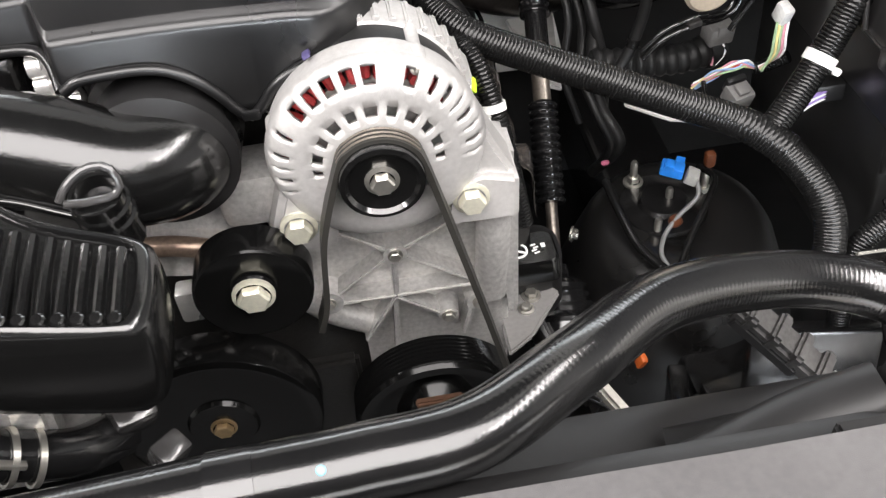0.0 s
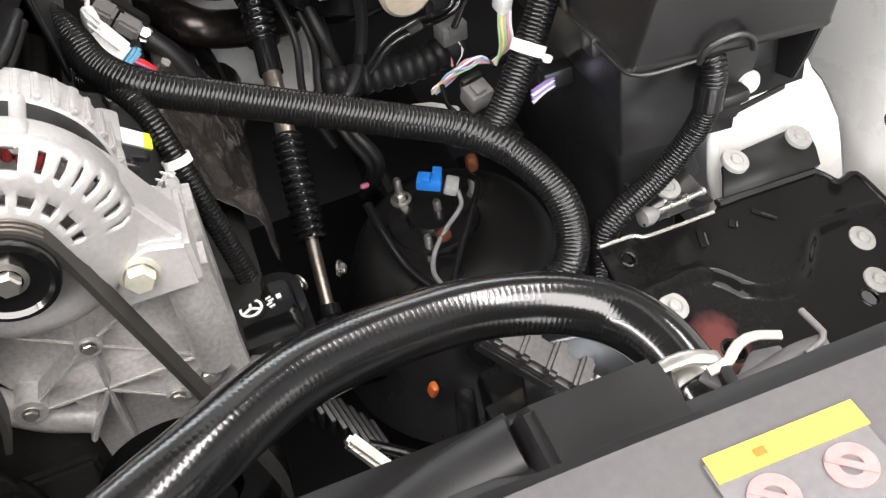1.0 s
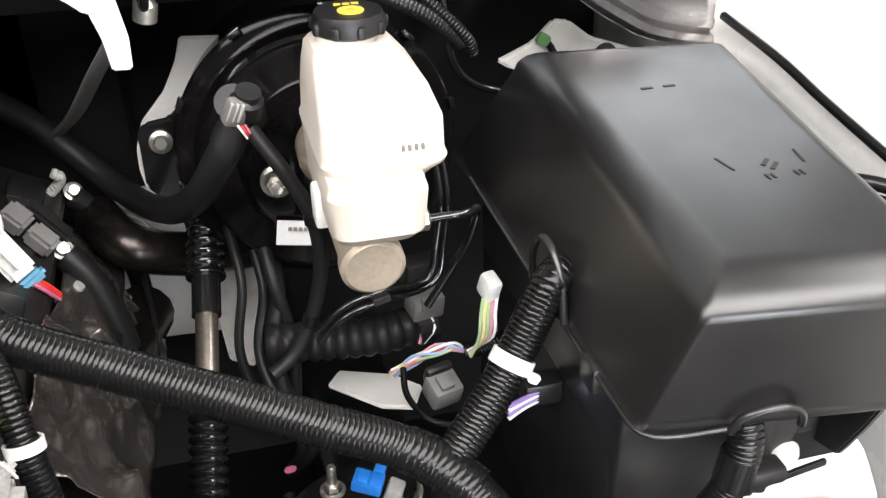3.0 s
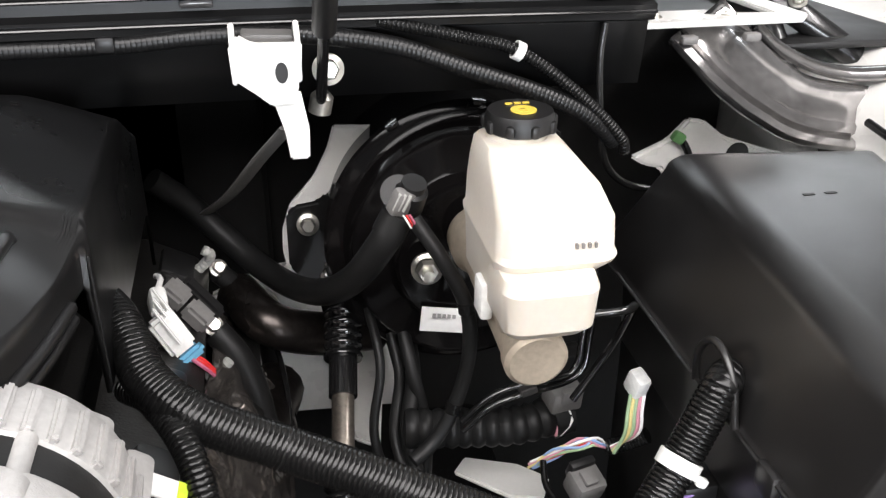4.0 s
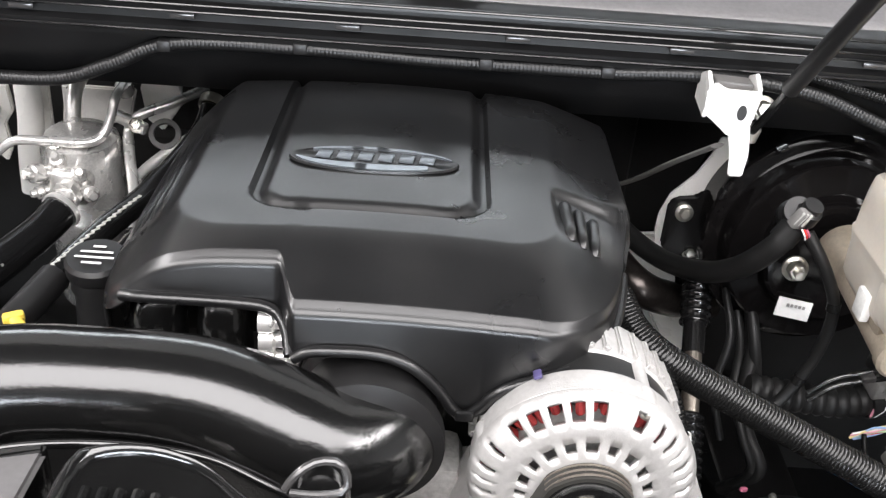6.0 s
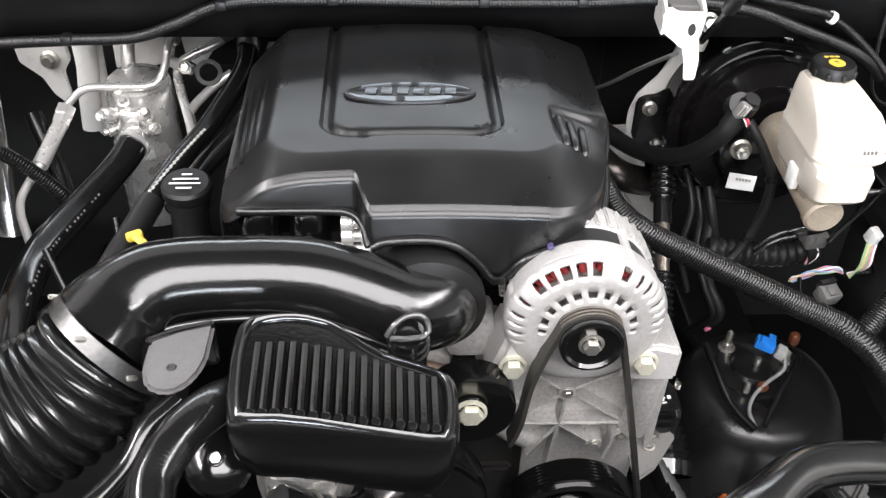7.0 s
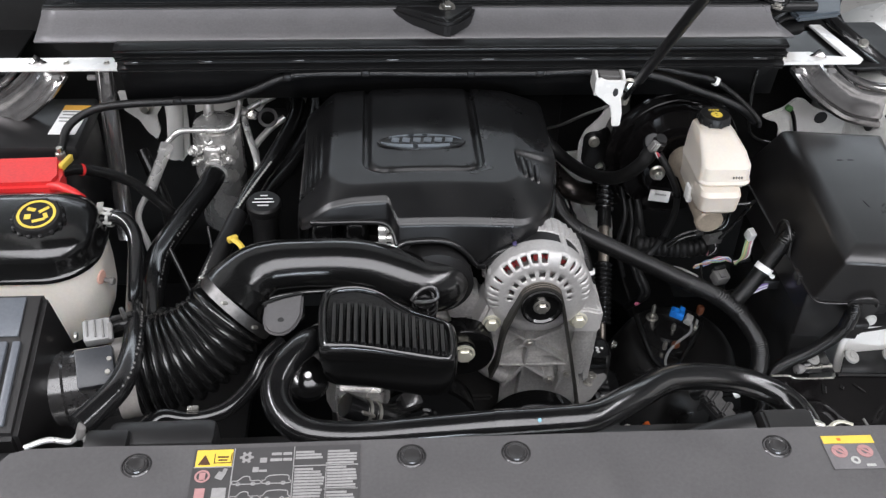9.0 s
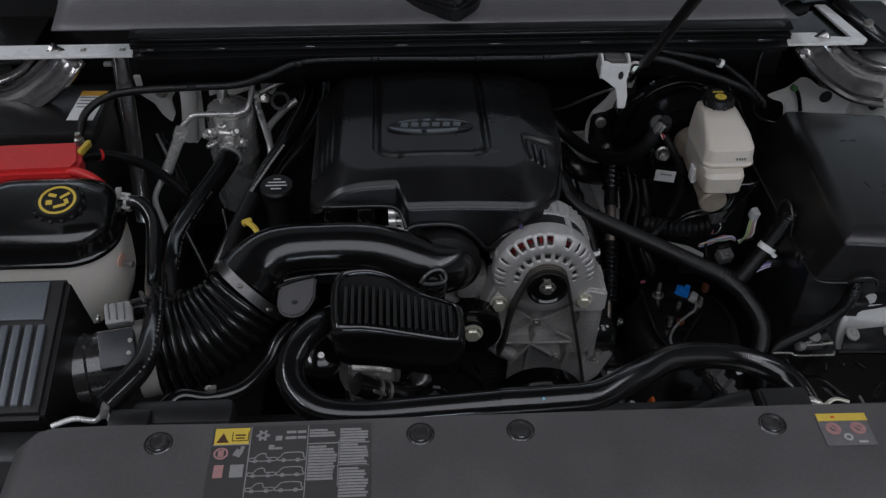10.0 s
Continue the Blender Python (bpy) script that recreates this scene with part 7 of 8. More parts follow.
# ---- power steering reservoir mark beside the bracket ----
ps = thing("steering_pump", (0.265, 0.47, 0.78), "black power steering reservoir with white printed symbol", "reservoir")
part("tank", loft([(0.240, 0.302, 0.492, 0.55, 0.69), (0.236, 0.306, 0.488, 0.556, 0.70), (0.236, 0.306, 0.488, 0.556, 0.755), (0.246, 0.298, 0.492, 0.545, 0.762)]), M_PLASTIC, ps)
part("cap", loft([(0.238, 0.300, 0.478, 0.525, 0.752), (0.240, 0.298, 0.478, 0.523, 0.774), (0.243, 0.295, 0.480, 0.520, 0.778)], round_r=0.2), M_GLOSS, ps, "black square cap")
part("symbol_ring", lathe((0.2605, 0.497, 0.7785), (0, 0, 1), [(0.008, 0), (0.0102, 0.0), (0.0102, 0.0008), (0.008, 0.0008), (0.008, 0)], 24), M_LABEL, ps, "white printed ring")
for k in range(3):
    part("symbol_bar", rbox((0.2605 + 0.0045 * math.cos(math.radians(90 + 120 * k)), 0.497 + 0.0045 * math.sin(math.radians(90 + 120 * k)), 0.779), (0.009, 0.0024, 0.0008), 0, (0, 0, 90 + 120 * k)), M_LABEL, ps)
for k in range(4):
    part("print_bar", rbox((0.2765 + 0.0018 * (k % 2), 0.502 - 0.0036 * k, 0.779), (0.005, 0.0016, 0.0008), 0, (0, 0, 15)), M_LABEL, ps)
part("print_bar", rbox((0.2855, 0.5, 0.779), (0.004, 0.005, 0.0008), 0, (0, 0, 5)), M_LABEL, ps)
part("foot_plate", prism([(0.236, 0.418), (0.262, 0.436), (0.298, 0.484), (0.290, 0.498), (0.246, 0.498), (0.236, 0.47)], "z", 0.724, 0.730, 0.002), M_GREYCON, ps, "grey painted foot plate")
part("foot_bolt", bolt_bm((0.270, 0.484, 0.730), (0, 0, 1), 0.006, 0.007), M_STEEL, ps)
part("foot_bolt", bolt_bm((0.262, 0.468, 0.730), (0, 0, 1), 0.005, 0.006), M_STEEL, ps)

# ---- strut tower ----
tower = single("strut_tower", lathe((0.478, 0.668, 0.45), (0, -0.08, 1), [(0.16, 0), (0.15, 0.05), (0.128, 0.12), (0.112, 0.165), (0.10, 0.185), (0.086, 0.193), (0.05, 0.196), (0.035, 0.19), (0, 0.188)], 64), material("satin_tower_paint", (0.0095, 0.0092, 0.009), 0.3, bump=0.1, bump_scale=300, spec=0.55), "satin black domed strut tower", "strut tower", kind="structure")
mount = thing("strut_mount", (0.462, 0.67, 0.65), "strut mount with studs, nuts and a blue plug", "strut mount")
part("plate", lathe((0.465, 0.672, 0.643), (0, -0.05, 1), [(0.052, 0), (0.05, 0.005), (0.03, 0.007), (0.026, 0.012), (0, 0.012)], 36), M_PAINTBLK, mount)
for x, y, z in ((0.441, 0.713, 0.668), (0.472, 0.674, 0.654), (0.446, 0.632, 0.648), (0.518, 0.685, 0.66)):
    nut = part("nut", bolt_bm((x, y, z - 0.018), (0, -0.05, 1), 0.008, 0.011, 1.5), M_STEEL, mount)
    part("stud", lathe((x, y, z - 0.01), (0, -0.05, 1), [(0.0045, 0), (0.0045, 0.022), (0.003, 0.025), (0, 0.025)], 12), M_STEEL, nut)
part("blue_plug", rbox((0.465, 0.655, 0.712), (0.026, 0.017, 0.013), 0.002, (0, 10, -25)), M_BLUE, mount, "blue connector plug")
part("plug_latch", rbox((0.461, 0.652, 0.721), (0.010, 0.014, 0.006), 0.001, (0, 10, -25)), M_BLUE, mount)
part("plug_step", rbox((0.476, 0.663, 0.711), (0.010, 0.014, 0.011), 0.001, (0, 10, -25)), M_BLUE, mount)
part("grey_socket", rbox((0.486, 0.648, 0.703), (0.014, 0.018, 0.014), 0.002, (0, 20, -25)), M_PALEMARK, mount, "grey socket")
part("grey_wire", tube([(0.490, 0.642, 0.70), (0.488, 0.63, 0.688), (0.466, 0.622, 0.672), (0.447, 0.61, 0.658), (0.437, 0.59, 0.65), (0.440, 0.57, 0.645)], 0.0026), material("pale_grey_wire", (0.2, 0.2, 0.2), 0.4), mount, "pale grey wire")
part("brown_cap", rbox((0.523, 0.69, 0.688), (0.014, 0.014, 0.022), 0.006), M_BROWN, mount, "brown translucent cap")
part("brown_cap", rbox((0.462, 0.622, 0.664), (0.016, 0.014, 0.014), 0.006, (0, 0, 20)), M_BROWN, mount, "brown translucent cap")
part("black_wire", tube([(0.51, 0.69, 0.68), (0.518, 0.66, 0.685), (0.50, 0.63, 0.68), (0.475, 0.60, 0.665), (0.45, 0.565, 0.65)], 0.004), M_RIB, mount)
part("black_wire", tube([(0.40, 0.69, 0.68), (0.405, 0.64, 0.67), (0.415, 0.60, 0.655), (0.435, 0.56, 0.65)], 0.0055, ribs=0.003, depth=0.0008), M_RIB, mount)
part("pink_clip", rbox((0.405, 0.71, 0.69), (0.012, 0.006, 0.006), 0.003, (0, 20, 30)), M_PINK, mount, "pink plastic clip")

# ---- fuse box ----
fuse = thing("fuse_box", (0.68, 0.62, 0.85), "large black plastic fuse box with a sloped lid", "fuse box")
def bent(b):
    """The box stands a little askew: its front runs towards the radiator, its lid leans to the fender at the back."""
    for v in b.verts:
        y = v.co.y
        v.co.x += 0.07 * max(0.0, y - 0.43) * smooth(0.935, 1.0, v.co.z)
        v.co.x += (0.085 * (y - 0.43) - 0.006) * smooth(0.66, 0.73, v.co.x) * smooth(0.91, 0.925, v.co.z)
        v.co.y -= 0.13 * max(0.0, v.co.x - 0.587)
    return b


part("cover", bent(loft([(0.606, 0.71, 0.50, 0.79, 0.80), (0.604, 0.715, 0.495, 0.80, 0.922), (0.585, 0.748, 0.4405, 0.81, 0.926), (0.5835, 0.750, 0.439, 0.811, 0.929), (0.5865, 0.750, 0.4395, 0.81, 0.932), (0.5872, 0.7503, 0.439, 0.8096, 0.935), (0.6045, 0.7568, 0.4278, 0.8003, 1.009), (0.605, 0.757, 0.4275, 0.80, 1.011), (0.6064, 0.757, 0.4295, 0.799, 1.0152), (0.609, 0.756, 0.4330, 0.797, 1.0190), (0.6125, 0.7545, 0.4378, 0.794, 1.0225), (0.617, 0.752, 0.4435, 0.790, 1.0252), (0.622, 0.749, 0.450, 0.785, 1.0273), (0.628, 0.745, 0.457, 0.779, 1.0284), (0.632, 0.742, 0.461, 0.775, 1.0287)], round_r=0.03, n=4)), M_BOX, fuse, "black sloped cover", 42)
part("base", loft([(0.605, 0.665, 0.50, 0.79, 0.66), (0.605, 0.665, 0.50, 0.79, 0.845)], round_r=0.08, n=4), M_MATTE, fuse)
part("rim_wire", bent(tube([(0.5835, 0.76, 0.93), (0.583, 0.60, 0.93), (0.583, 0.47, 0.93), (0.586, 0.441, 0.929), (0.60, 0.433, 0.929), (0.64, 0.434, 0.93)], 0.0016)), M_BOX, fuse)
part("hook", bent(tube([(0.636, 0.433, 0.928), (0.640, 0.430, 0.940), (0.652, 0.427, 0.948), (0.665, 0.427, 0.948), (0.676, 0.43, 0.940), (0.680, 0.434, 0.928)], 0.0026)), M_BOX, fuse)
part("hook", tube([(0.583, 0.605, 0.93), (0.580, 0.60, 0.955), (0.580, 0.588, 0.972), (0.581, 0.572, 0.975), (0.583, 0.555, 0.958), (0.583, 0.545, 0.93)], 0.0028), M_BOX, fuse)
part("latch", rbox((0.5835, 0.50, 0.925), (0.008, 0.022, 0.02), 0.003), M_BOX, fuse)
part("foot_face", prism([(0.655, 0.926), (0.661, 0.851), (0.687, 0.841), (0.690, 0.842), (0.704, 0.896), (0.706, 0.926)], "y", 0.450, 0.456, 0.0015), M_BOX, fuse)
part("foot_cheek", prism([(0.428, 0.926), (0.440, 0.893), (0.456, 0.856), (0.50, 0.842), (0.50, 0.926)], "x", 0.742, 0.748, 0.0015), M_BOX, fuse)
part("foot_back", prism([(0.69, 0.926), (0.684, 0.832), (0.772, 0.832), (0.772, 0.926)], "y", 0.478, 0.482, 0.001), M_MATTE, fuse)
part("foot_lip", bar((0.688, 0.456, 0.843), (0.738, 0.458, 0.850), 0.004, 0.005, 0.001), M_BOX, fuse)
part("foot_block", rbox((0.715, 0.475, 0.885), (0.03, 0.022, 0.026), 0.004), M_PLASTIC, fuse)
part("foot_bolt", lathe((0.697, 0.4495, 0.874), (0, -1, 0.1), [(0, 0.003), (0.0085, 0.003), (0.0105, 0.0)], 20), M_PALEMARK, fuse, "pale round bolt head")
for dx, dy, w, h, r in ((0, 0, 0.010, 0.003, 45), (0.003, -0.006, 0.010, 0.003, 45), (0.026, 0.003, 0.018, 0.0015, 80), (-0.026, 0.004, 0.018, 0.0015, 100)):
    part("symbol_bar", rbox((0.713 + dx, 0.548 + dy, 1.0290), (w, h, 0.0006), 0, (0, 0, r)), M_INK, fuse)
for k in range(4):
    part("symbol_bar", rbox((0.704 + 0.010 * (k // 2) * 2 + 0.004 * (k % 2), 0.53, 1.0290), (0.0015, 0.006, 0.0006), 0), M_INK, fuse)
for k in range(2):
    part("symbol_bar", rbox((0.695 + 0.018 * k, 0.68, 1.0290), (0.009, 0.003, 0.0006), 0), M_INK, fuse)

W_PINK, W_BLUE = material("pink_wire", (0.55, 0.24, 0.3), 0.45), material("pale_blue_wire", (0.25, 0.36, 0.6), 0.45)
W_YELLOW, W_GREEN = material("pale_yellow_wire", (0.62, 0.52, 0.22), 0.45), material("pale_green_wire", (0.3, 0.42, 0.25), 0.45)
# ---- plugs and coloured wires below the reservoir ----
plug = thing("wire_plug", (0.53, 0.66, 0.79), "grey relay plug with coloured wires", "connector")
part("housing", rbox((0.533, 0.665, 0.79), (0.027, 0.024, 0.024), 0.004, (20, 0, 15)), M_GREYCON, plug)
part("latch", rbox((0.533, 0.658, 0.803), (0.012, 0.014, 0.005), 0.0015, (20, 0, 15)), M_GREYCON, plug)
part("seal", rbox((0.531, 0.673, 0.802), (0.024, 0.008, 0.018), 0.003, (20, 0, 15)), M_PLASTIC, plug)
rng = random.Random(5)
for mt in (W_PINK, M_RED, W_YELLOW, W_BLUE, M_LABEL, W_GREEN, W_PINK, W_BLUE):
    j = [rng.uniform(-1, 1) for _ in range(8)]
    part("wire", tube([(0.500 + 0.003 * j[0], 0.705, 0.782 + 0.004 * j[1]), (0.519 + 0.004 * j[2], 0.697, 0.800 + 0.004 * j[3]), (0.537, 0.690 + 0.004 * j[4], 0.812 + 0.0045 * j[5]), (0.551, 0.688 + 0.003 * j[6], 0.811 + 0.005 * j[7]), (0.562, 0.692, 0.802)], 0.0012, 8), mt, plug)
part("sheath", tube([(0.559, 0.692, 0.803), (0.572, 0.69, 0.806), (0.59, 0.68, 0.82)], 0.007, 12, ribs=0.003, depth=0.0006), M_RIB, plug)
part("lead", tube([(0.508, 0.70, 0.79), (0.506, 0.68, 0.778), (0.516, 0.655, 0.772), (0.535, 0.645, 0.768), (0.556, 0.65, 0.77)], 0.0028, 10), M_RIB, plug)
plug_b = thing("wire_plug", (0.57, 0.70, 0.85), "pale plug with green and yellow wires", "connector")
part("housing", rbox((0.578, 0.685, 0.87), (0.013, 0.018, 0.022), 0.003, (20, 0, 15)), M_TIE, plug_b)
for k, mt in enumerate((W_GREEN, W_YELLOW, W_GREEN, W_PINK, M_LABEL)):
    part("wire", tube([(0.572 + 0.003 * k, 0.682, 0.862), (0.568 + 0.003 * k, 0.675, 0.85), (0.566 + 0.003 * k, 0.672, 0.83), (0.56, 0.675 + 0.002 * k, 0.81)], 0.0015, 8), mt, plug_b)
plug_c = thing("wire_plug", (0.51, 0.72, 0.86), "dark grey plug below the master cylinder", "connector")
part("housing", rbox((0.541, 0.755, 0.815), (0.03, 0.024, 0.024), 0.003, (10, 0, 10)), M_GREYCON, plug_c)
part("latch", rbox((0.541, 0.742, 0.822), (0.012, 0.006, 0.014), 0.001, (10, 0, 10)), M_GREYCON, plug_c)
part("upper_socket", rbox((0.541, 0.765, 0.842), (0.036, 0.02, 0.03), 0.004, (10, 0, 10)), M_PLASTIC, plug_c)
for k, mt in enumerate((W_PINK, W_GREEN, M_LABEL)):
    part("wire", tube([(0.534 + 0.005 * k, 0.748, 0.805), (0.535 + 0.006 * k, 0.742, 0.794), (0.533 + 0.002 * k, 0.742, 0.78)], 0.0015, 8), mt, plug_c)
clips = thing("loose_wires", (0.60, 0.60, 0.83), "white and violet loose wires in a black clip", "wires")
part("clip", rbox((0.59, 0.595, 0.835), (0.03, 0.02, 0.02), 0.003), M_PLASTIC, clips)
for k in range(4):
    part("wire", tube([(0.598, 0.59, 0.84 - 0.003 * k), (0.575, 0.584, 0.838 - 0.003 * k), (0.56, 0.58, 0.836 - 0.004 * k)], 0.0018, 8), M_LABEL if k % 2 else M_VIOLET, clips)
lines = hose_thing("black_tube", [(0.40, 0.765, 0.79), (0.45, 0.76, 0.787), (0.50, 0.755, 0.787), (0.54, 0.76, 0.79)], 0.018, M_MATTE, "thick black corrugated tube below the master cylinder", "hose", ribs=0.012, depth=0.0025)
part("end_boot", tube([(0.53, 0.758, 0.789), (0.548, 0.762, 0.791)], 0.0205), M_MATTE, lines)
for k in range(2):
    part("side_lead", tube([(0.403 + 0.016 * k, 0.86, 0.83), (0.406 + 0.012 * k, 0.83 - 0.006 * k, 0.80), (0.394 + 0.012 * k, 0.785, 0.768 + 0.004 * k), (0.405 + 0.008 * k, 0.75 + 0.01 * k, 0.73), (0.42 + 0.01 * k, 0.74, 0.69), (0.41, 0.78, 0.62)], 0.005 + 0.0025 * k), M_MATTE, lines)
for out in ([(0.352, 1.05), (0.366, 0.88), (0.39, 0.862), (0.42, 1.05)], [(0.455, 0.81), (0.50, 0.765), (0.53, 0.755), (0.545, 0.785), (0.52, 0.81), (0.47, 0.83)]):
    single("frame_plate", prism(out, "z", 0.69, 0.696, 0.002), M_WHITE, "white painted frame plate below the booster", "plate")
for k, x in enumerate((0.382, 0.41)):
    hose_thing("brake_pipe", [(x, 0.86, 0.86), (x + 0.005, 0.82, 0.82), (x - 0.005 + 0.02 * k, 0.80, 0.76), (x + 0.01, 0.78, 0.70)], 0.0045 + 0.002 * k, M_MATTE, "black pipe running down the firewall", "pipe")

# ---- battery tray ----
tray = thing("battery_tray", (0.68, 0.40, 0.73), "black pressed steel battery tray with bolt pads", "tray")


def tray_z(x, y):
    return 0.767 - 0.285 * (x - 0.6) + 0.30 * (y - 0.37)


RIDGE = spline([(x, y, 0) for x, y in ((0.530, 0.335), (0.545, 0.352), (0.555, 0.361), (0.566, 0.3665), (0.584, 0.3705), (0.61, 0.376), (0.624, 0.375), (0.636, 0.368), (0.649, 0.357), (0.67, 0.352), (0.693, 0.357), (0.712, 0.37), (0.729, 0.388), (0.743, 0.399), (0.77, 0.405), (0.80, 0.409), (0.83, 0.411), (0.87, 0.411))], 0.003)
REAR = ((0.540, 0.408), (0.576, 0.414), (0.584, 0.411), (0.655, 0.425), (0.672, 0.439), (0.776, 0.457), (0.784, 0.454), (0.7945, 0.441), (0.803, 0.443), (0.813, 0.4475), (0.819, 0.447), (0.824, 0.441))


def line_at(points, x):
    for p, q in zip(points, points[1:]):
        if x <= q[0]:
            return p[1] + (q[1] - p[1]) * (x - p[0]) / (q[0] - p[0])
    return points[-1][1]


def pan_z(x, y):
    """The pan steps down 8 mm in front of a winding pressed edge."""
    e0, e1 = line_at(RIDGE, x - 0.003), line_at(RIDGE, x + 0.003)
    d = (y - (e0 + e1) / 2) / math.hypot(1, (e1 - e0) / 0.006)
    step = smooth(0.002, -0.010, d) * smooth(0.84, 0.812, x)
    crest = 0.0014 * math.exp(-(d / 0.004) ** 2) * smooth(0.84, 0.81, x)
    return tray_z(x, y) - 0.008 * step + crest + 0.004 * smooth(0.02, 0.0, x - 0.54) * smooth(0.30, 0.25, y)


TN = Vector((0.285, -0.30, 1)).normalized()
m_pan = material("glossy_pan_paint", (0.005, 0.0045, 0.0046), 0.1, bump=0.08, bump_scale=50, spec=0.13, vary=0.3)
# Reddish reflection painted into the left front corner of the pan.
reflection_tint(m_pan, (0.6 - 0.68, 0.315 - 0.40, 0.75 - 0.73), 0.022, (0.085, 0.026, 0.024, 1))
bm = bmesh.new()
nx, ny, grid = 170, 120, []
HOLES = ((0.606, 0.309, 0.0095), (0.753, 0.332, 0.0085), (0.560, 0.396, 0.0065))
for i in range(nx + 1):
    row = []
    for j in range(ny + 1):
        u = i / nx
        x0 = 0.540 + 0.284 * u
        y2 = 0.235 + (line_at(REAR, x0) - 0.235) * j / ny
        x = x0 + u * 0.20 * (0.441 - y2)
        row.append(bm.verts.new((x, y2, pan_z(x, y2))))
    grid.append(row)
for a, b in zip(grid, grid[1:]):
    for k in range(ny):
        c = (a[k].co + b[k + 1].co) / 2
        if all(math.hypot(c.x - x, c.y - y) > r for x, y, r in HOLES):
            bm.faces.new((a[k], a[k + 1], b[k + 1], b[k]))
pan = part("pan", bm, m_pan, tray, "black pressed pan with a red-brown reflection painted in one corner", 60)
solid(pan, 0.004)
part("edge_roll", tube([(x, y, tray_z(x, y) - 0.001) for x, y in ((0.776, 0.457), (0.786, 0.450), (0.7945, 0.4405), (0.803, 0.4425), (0.814, 0.447), (0.822, 0.443), (0.830, 0.41), (0.845, 0.335), (0.864, 0.24))], 0.0036, 10), M_TRAY, tray)
# Steel-coloured tube along the left rear edge of the pan.
part("front_roll", tube([(x, y, tray_z(x, y) + 0.0012) for x, y in ((0.541, 0.4085), (0.575, 0.4145), (0.584, 0.412), (0.62, 0.4185), (0.657, 0.426))], 0.0017, 8), M_STEEL, tray, "bright steel edge")
part("emboss", tube([(x, y, pan_z(x, y)) for x, y in ((0.556, 0.342), (0.566, 0.337), (0.577, 0.331), (0.581, 0.318), (0.579, 0.30), (0.574, 0.285))], 0.0042, 10, flat=0.6), M_TRAY, tray)
bm = bmesh.new()
flange = [(0.672, 0.437), (0.683, 0.456), (0.688, 0.466), (0.698, 0.474), (0.715, 0.479), (0.778, 0.495), (0.788, 0.496), (0.794, 0.490), (0.790, 0.472), (0.784, 0.456)]
bm.faces.new([bm.verts.new((x, y, tray_z(x, y) + 0.002 + 0.10 * (y - 0.44))) for x, y in flange])
solid(part("rear_flap", bm, M_MATTE, tray, "raised bolt flange"), 0.004, 1)
bm = bmesh.new()
bm.faces.new([bm.verts.new((x, y, tray_z(x, y) - 0.004)) for x, y in ((0.59, 0.425), (0.594, 0.47), (0.655, 0.482), (0.664, 0.44))])
solid(part("lower_flap", bm, M_PAINTBLK, tray), 0.003, 1)
part("fold_groove", tube([(x, y, tray_z(x, y) + 0.0018) for x, y in ((0.665, 0.4335), (0.70, 0.4405), (0.74, 0.4475), (0.778, 0.4545))], 0.0045, 10, flat=0.7), M_PAINTBLK, tray)
m_pad = material("pale_grey_pad", (0.27, 0.265, 0.25), 0.5)
for x, y, dz in ((0.702, 0.466, 0.0115), (0.779, 0.482, 0.0135), (0.7845, 0.3865, -0.008), (0.7705, 0.3455, -0.008), (0.578, 0.3535, -0.008), (0.799, 0.302, -0.008), (0.629, 0.4575, 0.0)):
    c = Vector((x, y, tray_z(x, y) + dz))
    pad = part("bolt_pad", lathe(c - TN * 0.003, TN, [(0.0128, 0), (0.0128, 0.004), (0.0122, 0.0048), (0.0072, 0.0052), (0.0066, 0.0044), (0, 0.0044)], 28), m_pad, tray, "pale round bolt pad")
    part("bolt_head", lathe(c + TN * 0.0014, TN, [(0.0052, 0), (0.0050, 0.0016), (0.0042, 0.0024), (0, 0.0025)], 20), m_pad, pad)
for x, y, r in HOLES:
    part("hole_rim", tube([Vector((x, y, pan_z(x, y) - 0.0012)) + Vector((math.cos(a) * r * 1.06, math.sin(a) * r * 1.06, -0.285 * math.cos(a) * r + 0.3 * math.sin(a) * r)) for a in (math.radians(d) for d in range(0, 361, 20))], 0.0019, 8), M_TRAY, tray, "rolled rim of a punched hole")
for x, y, w, a in ((0.701, 0.418, 0.020, -32), (0.6315, 0.403, 0.018, 75), (0.667, 0.413, 0.009, 60)):
    d = Vector((math.cos(radians(a)), math.sin(radians(a)), 0))
    d.z = -0.285 * d.x + 0.30 * d.y
    c = Vector((x, y, tray_z(x, y) + 0.0006))
    part("slot", bar(c - d * w / 2, c + d * w / 2, 0.006, 0.0012, 0.0004, TN), M_PULLEY, tray, "narrow dark slot")
    e = c + Vector((0.0035, -0.0025, -0.0008))
    part("slot_lip", bar(e - d * w * 0.3, e + d * w * 0.4, 0.0014, 0.0018, 0.0005, TN), M_BAND, tray)
stay = [(0.708, 0.66), (0.700, 0.72), (0.696, 0.811), (0.70, 0.87), (0.775, 0.87), (0.798, 0.82), (0.811, 0.802), (0.821, 0.782), (0.836, 0.75), (0.845, 0.715), (0.856, 0.66)]
part("white_stay", prism(stay, "y", 0.50, 0.504, 0.001), M_WHITE, tray, "white painted sheet stay")
part("stay_roll", tube([(0.698, 0.498, 0.80), (0.700, 0.496, 0.74), (0.705, 0.495, 0.71), (0.702, 0.494, 0.69)], 0.006), M_WHITE, tray, "rolled white edge")
rod = [(0.608, 0.434, 0.786), (0.63, 0.439, 0.781), (0.66, 0.447, 0.776)]
part("rod", tube(rod, 0.0022, 10), M_STEEL, tray, "bright steel rod")
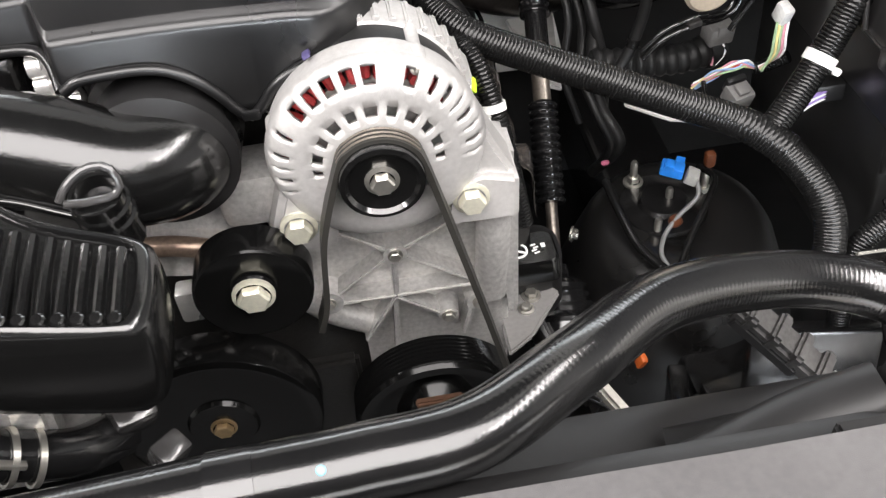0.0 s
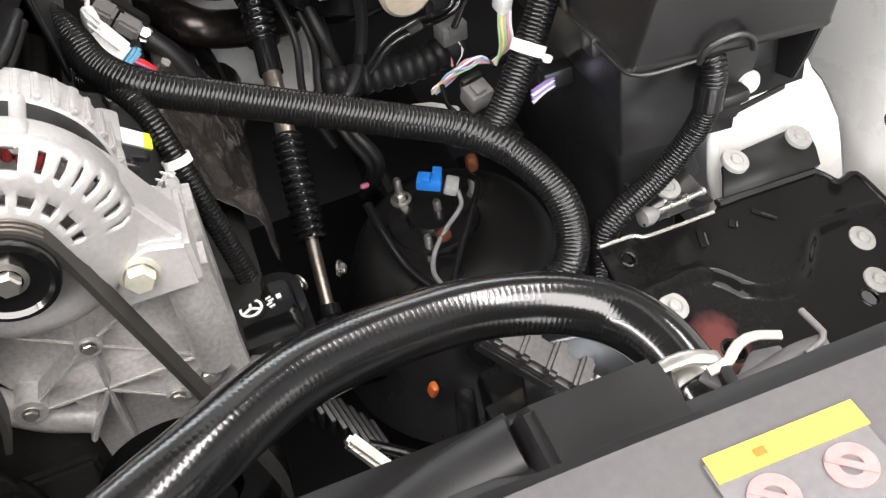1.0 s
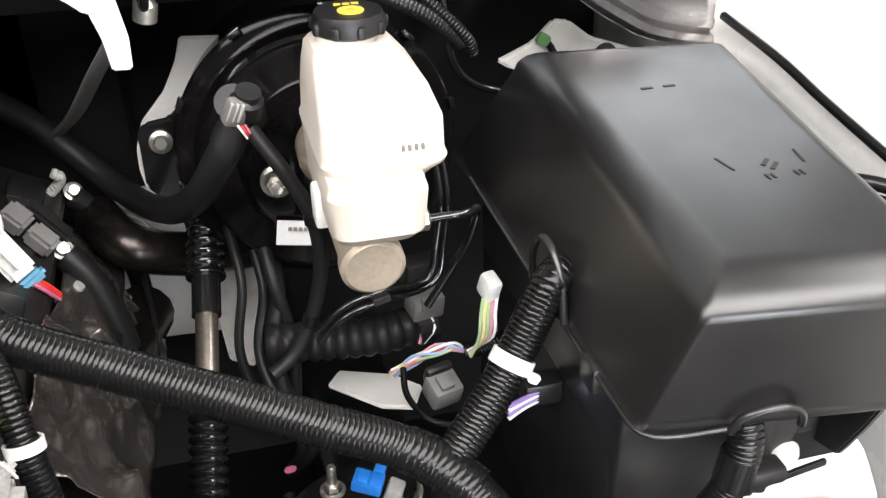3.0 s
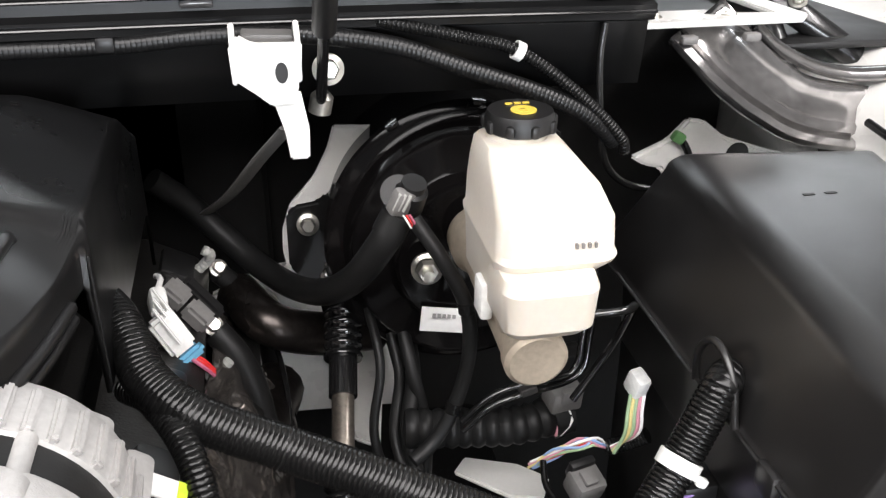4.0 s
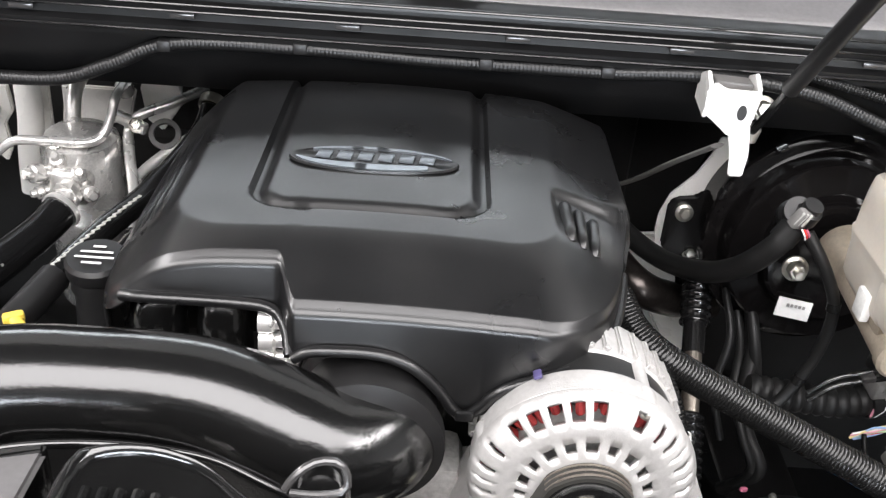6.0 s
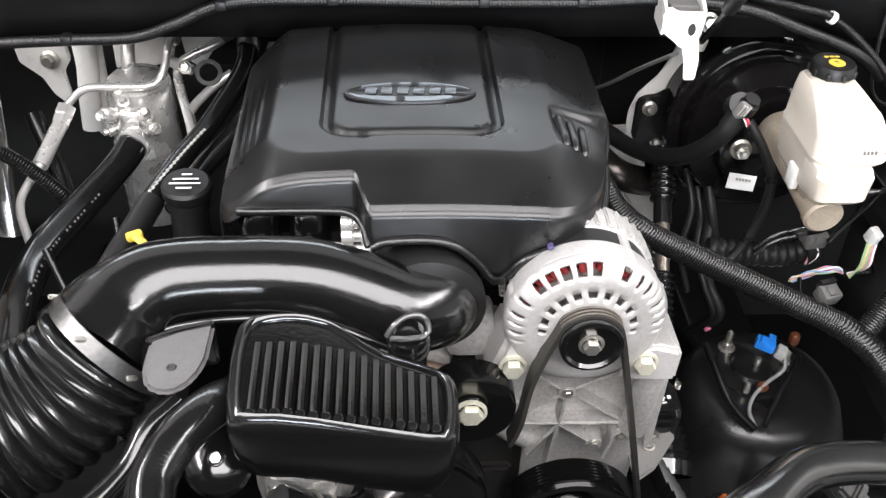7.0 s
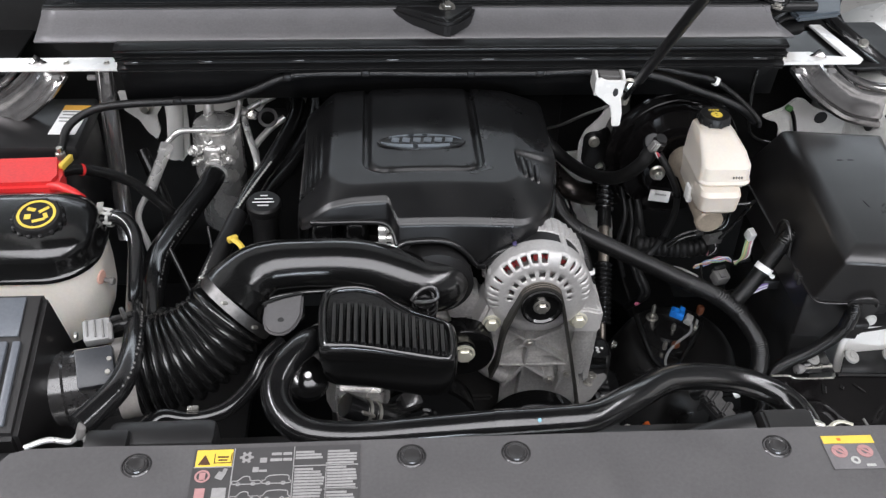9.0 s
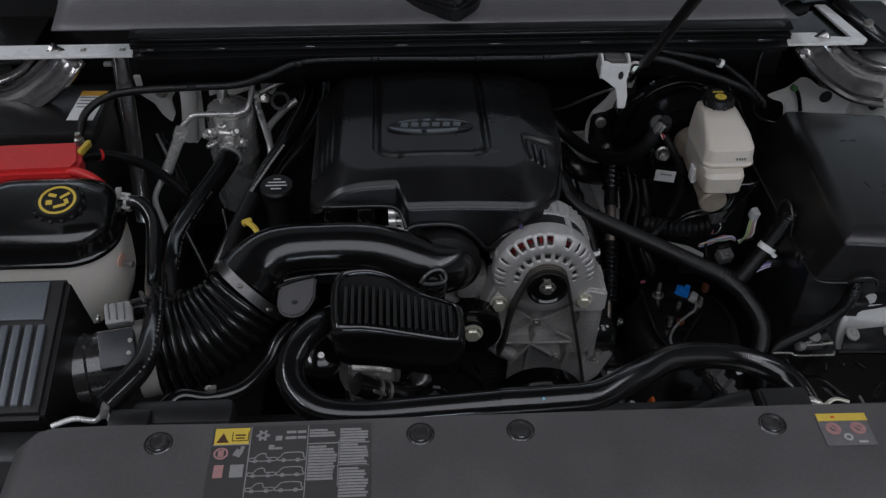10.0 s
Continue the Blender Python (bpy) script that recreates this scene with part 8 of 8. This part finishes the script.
for f in (0.25, 0.6, 0.95):
    part("rod_bead", lathe(Vector(rod[0]).lerp(Vector(rod[2]), f) - Vector((0.002, 0, 0)), (0.97, 0.23, -0.17), [(0.002, 0), (0.0038, 0.001), (0.0038, 0.004), (0.002, 0.005)], 12), M_STEEL, tray)
part("rod_socket", lathe((0.59, 0.4295, 0.788), (0.97, 0.23, -0.17), [(0, 0), (0.008, 0.001), (0.0085, 0.008), (0.005, 0.016), (0.0022, 0.019)], 18), M_GREYCON, tray, "grey socket")
arm = thing("hood_latch_bracket", (0.52, 0.15, 0.96), "bent steel bracket and spring clip beside the radiator support", "bracket")
part("spring", tube([(0.484, 0.160, 0.955), (0.495, 0.160, 0.957), (0.503, 0.166, 0.958), (0.514, 0.168, 0.958), (0.527, 0.163, 0.957)], 0.0032, flat=0.6), M_BOLT, arm, "pale spring clip")
part("strip", tube([(0.483, 0.163, 0.95), (0.490, 0.153, 0.949), (0.505, 0.151, 0.95), (0.528, 0.155, 0.951), (0.547, 0.154, 0.952)], 0.0045, flat=0.5), M_GREYPL, arm)
part("plate", prism([(0.495, 0.153), (0.512, 0.166), (0.527, 0.163), (0.527, 0.150), (0.50, 0.145)], "z", 0.946, 0.950, 0.001), M_GREYPL, arm)
part("foot", rbox((0.490, 0.149, 0.952), (0.007, 0.022, 0.012), 0.002, (0, 0, -12)), M_PLASTIC, arm, "black plastic foot")
part("wire", tube([(0.533, 0.150, 0.953), (0.546, 0.1535, 0.955), (0.547, 0.158, 0.955), (0.546, 0.174, 0.955)], 0.0018), M_GREYCON, arm)

# ---- low down between hose and shroud ----
low = thing("ignition_sensor", (0.46, 0.36, 0.75), "bright metal sensor plug low beside the radiator hose", "sensor")
part("body", bar((0.425, 0.385, 0.79), (0.49, 0.33, 0.735), 0.030, 0.018, 0.004), M_BAND, low, "bare alloy body")
part("side_bar", bar((0.418, 0.372, 0.782), (0.462, 0.334, 0.745), 0.006, 0.012, 0.002), M_PLASTIC, low)
for k in range(4):
    f = 0.15 + 0.24 * k
    c = Vector((0.425, 0.385, 0.795)).lerp(Vector((0.49, 0.33, 0.740)), f)
    part("band", bar(c, c + Vector((0.0075, -0.0064, -0.0064)), 0.034, 0.022, 0.003), M_BAND, low, "dull clip")
part("end_cap", bar((0.488, 0.332, 0.737), (0.505, 0.318, 0.722), 0.022, 0.022, 0.006), M_PALEMARK, low, "pale end cap")
single("orange_clip", rbox((0.395, 0.51, 0.57), (0.008, 0.012, 0.02), 0.003, (20, 10, 10)), M_ORANGE, "small orange plastic clip low on a bracket", "clip")
junk = thing("lower_bracket", (0.42, 0.42, 0.55), "black lower bracket and splash guard", "bracket")
for k, (x, y, z, w, d, h, r) in enumerate(((0.44, 0.45, 0.55, 0.12, 0.02, 0.08, 20), (0.40, 0.40, 0.60, 0.02, 0.14, 0.05, -15), (0.48, 0.38, 0.62, 0.10, 0.10, 0.02, 10), (0.52, 0.40, 0.66, 0.12, 0.02, 0.1, -10))):
    part("plate", rbox((x, y, z), (w, d, h), 0.004, (r, 0, r)), M_PAINTBLK, junk)
hose_thing("lower_cable", [(0.30, 0.42, 0.66), (0.35, 0.40, 0.63), (0.40, 0.36, 0.62), (0.46, 0.34, 0.60)], 0.006, M_RIB, "black cable low under the radiator hose", "cable")
plugw = thing("cable_end", (0.31, 0.34, 0.73), "bright ferrule on a black cable", "cable end")
part("ferrule", bar((0.30, 0.36, 0.745), (0.325, 0.335, 0.715), 0.012, 0.012, 0.003), M_STEEL, plugw)
part("cable", tube([(0.325, 0.335, 0.715), (0.345, 0.31, 0.69), (0.37, 0.29, 0.64)], 0.007), M_RIB, plugw)

# ---- cable along the fender rail ----
fc = thing("fender_cable", (0.86, 0.6, 1.0), "black cable with plugs along the white fender rail", "cable")
part("cable", tube([(0.850, 0.84, 1.02), (0.852, 0.749, 1.011), (0.853, 0.682, 1.0), (0.853, 0.597, 0.989), (0.855, 0.55, 0.982), (0.857, 0.50, 0.972), (0.858, 0.45, 0.955)], 0.004), M_RIB, fc)
part("plug", rbox((0.862, 0.505, 0.97), (0.016, 0.05, 0.02), 0.004, (25, 0, 0)), M_PLASTIC, fc)
part("lead", tube([(0.80, 0.59, 0.985), (0.83, 0.565, 0.985), (0.858, 0.525, 0.975)], 0.0055), M_RIB, fc)
part("lead", tube([(0.80, 0.575, 0.98), (0.83, 0.55, 0.977), (0.858, 0.515, 0.968)], 0.0045), M_RIB, fc)
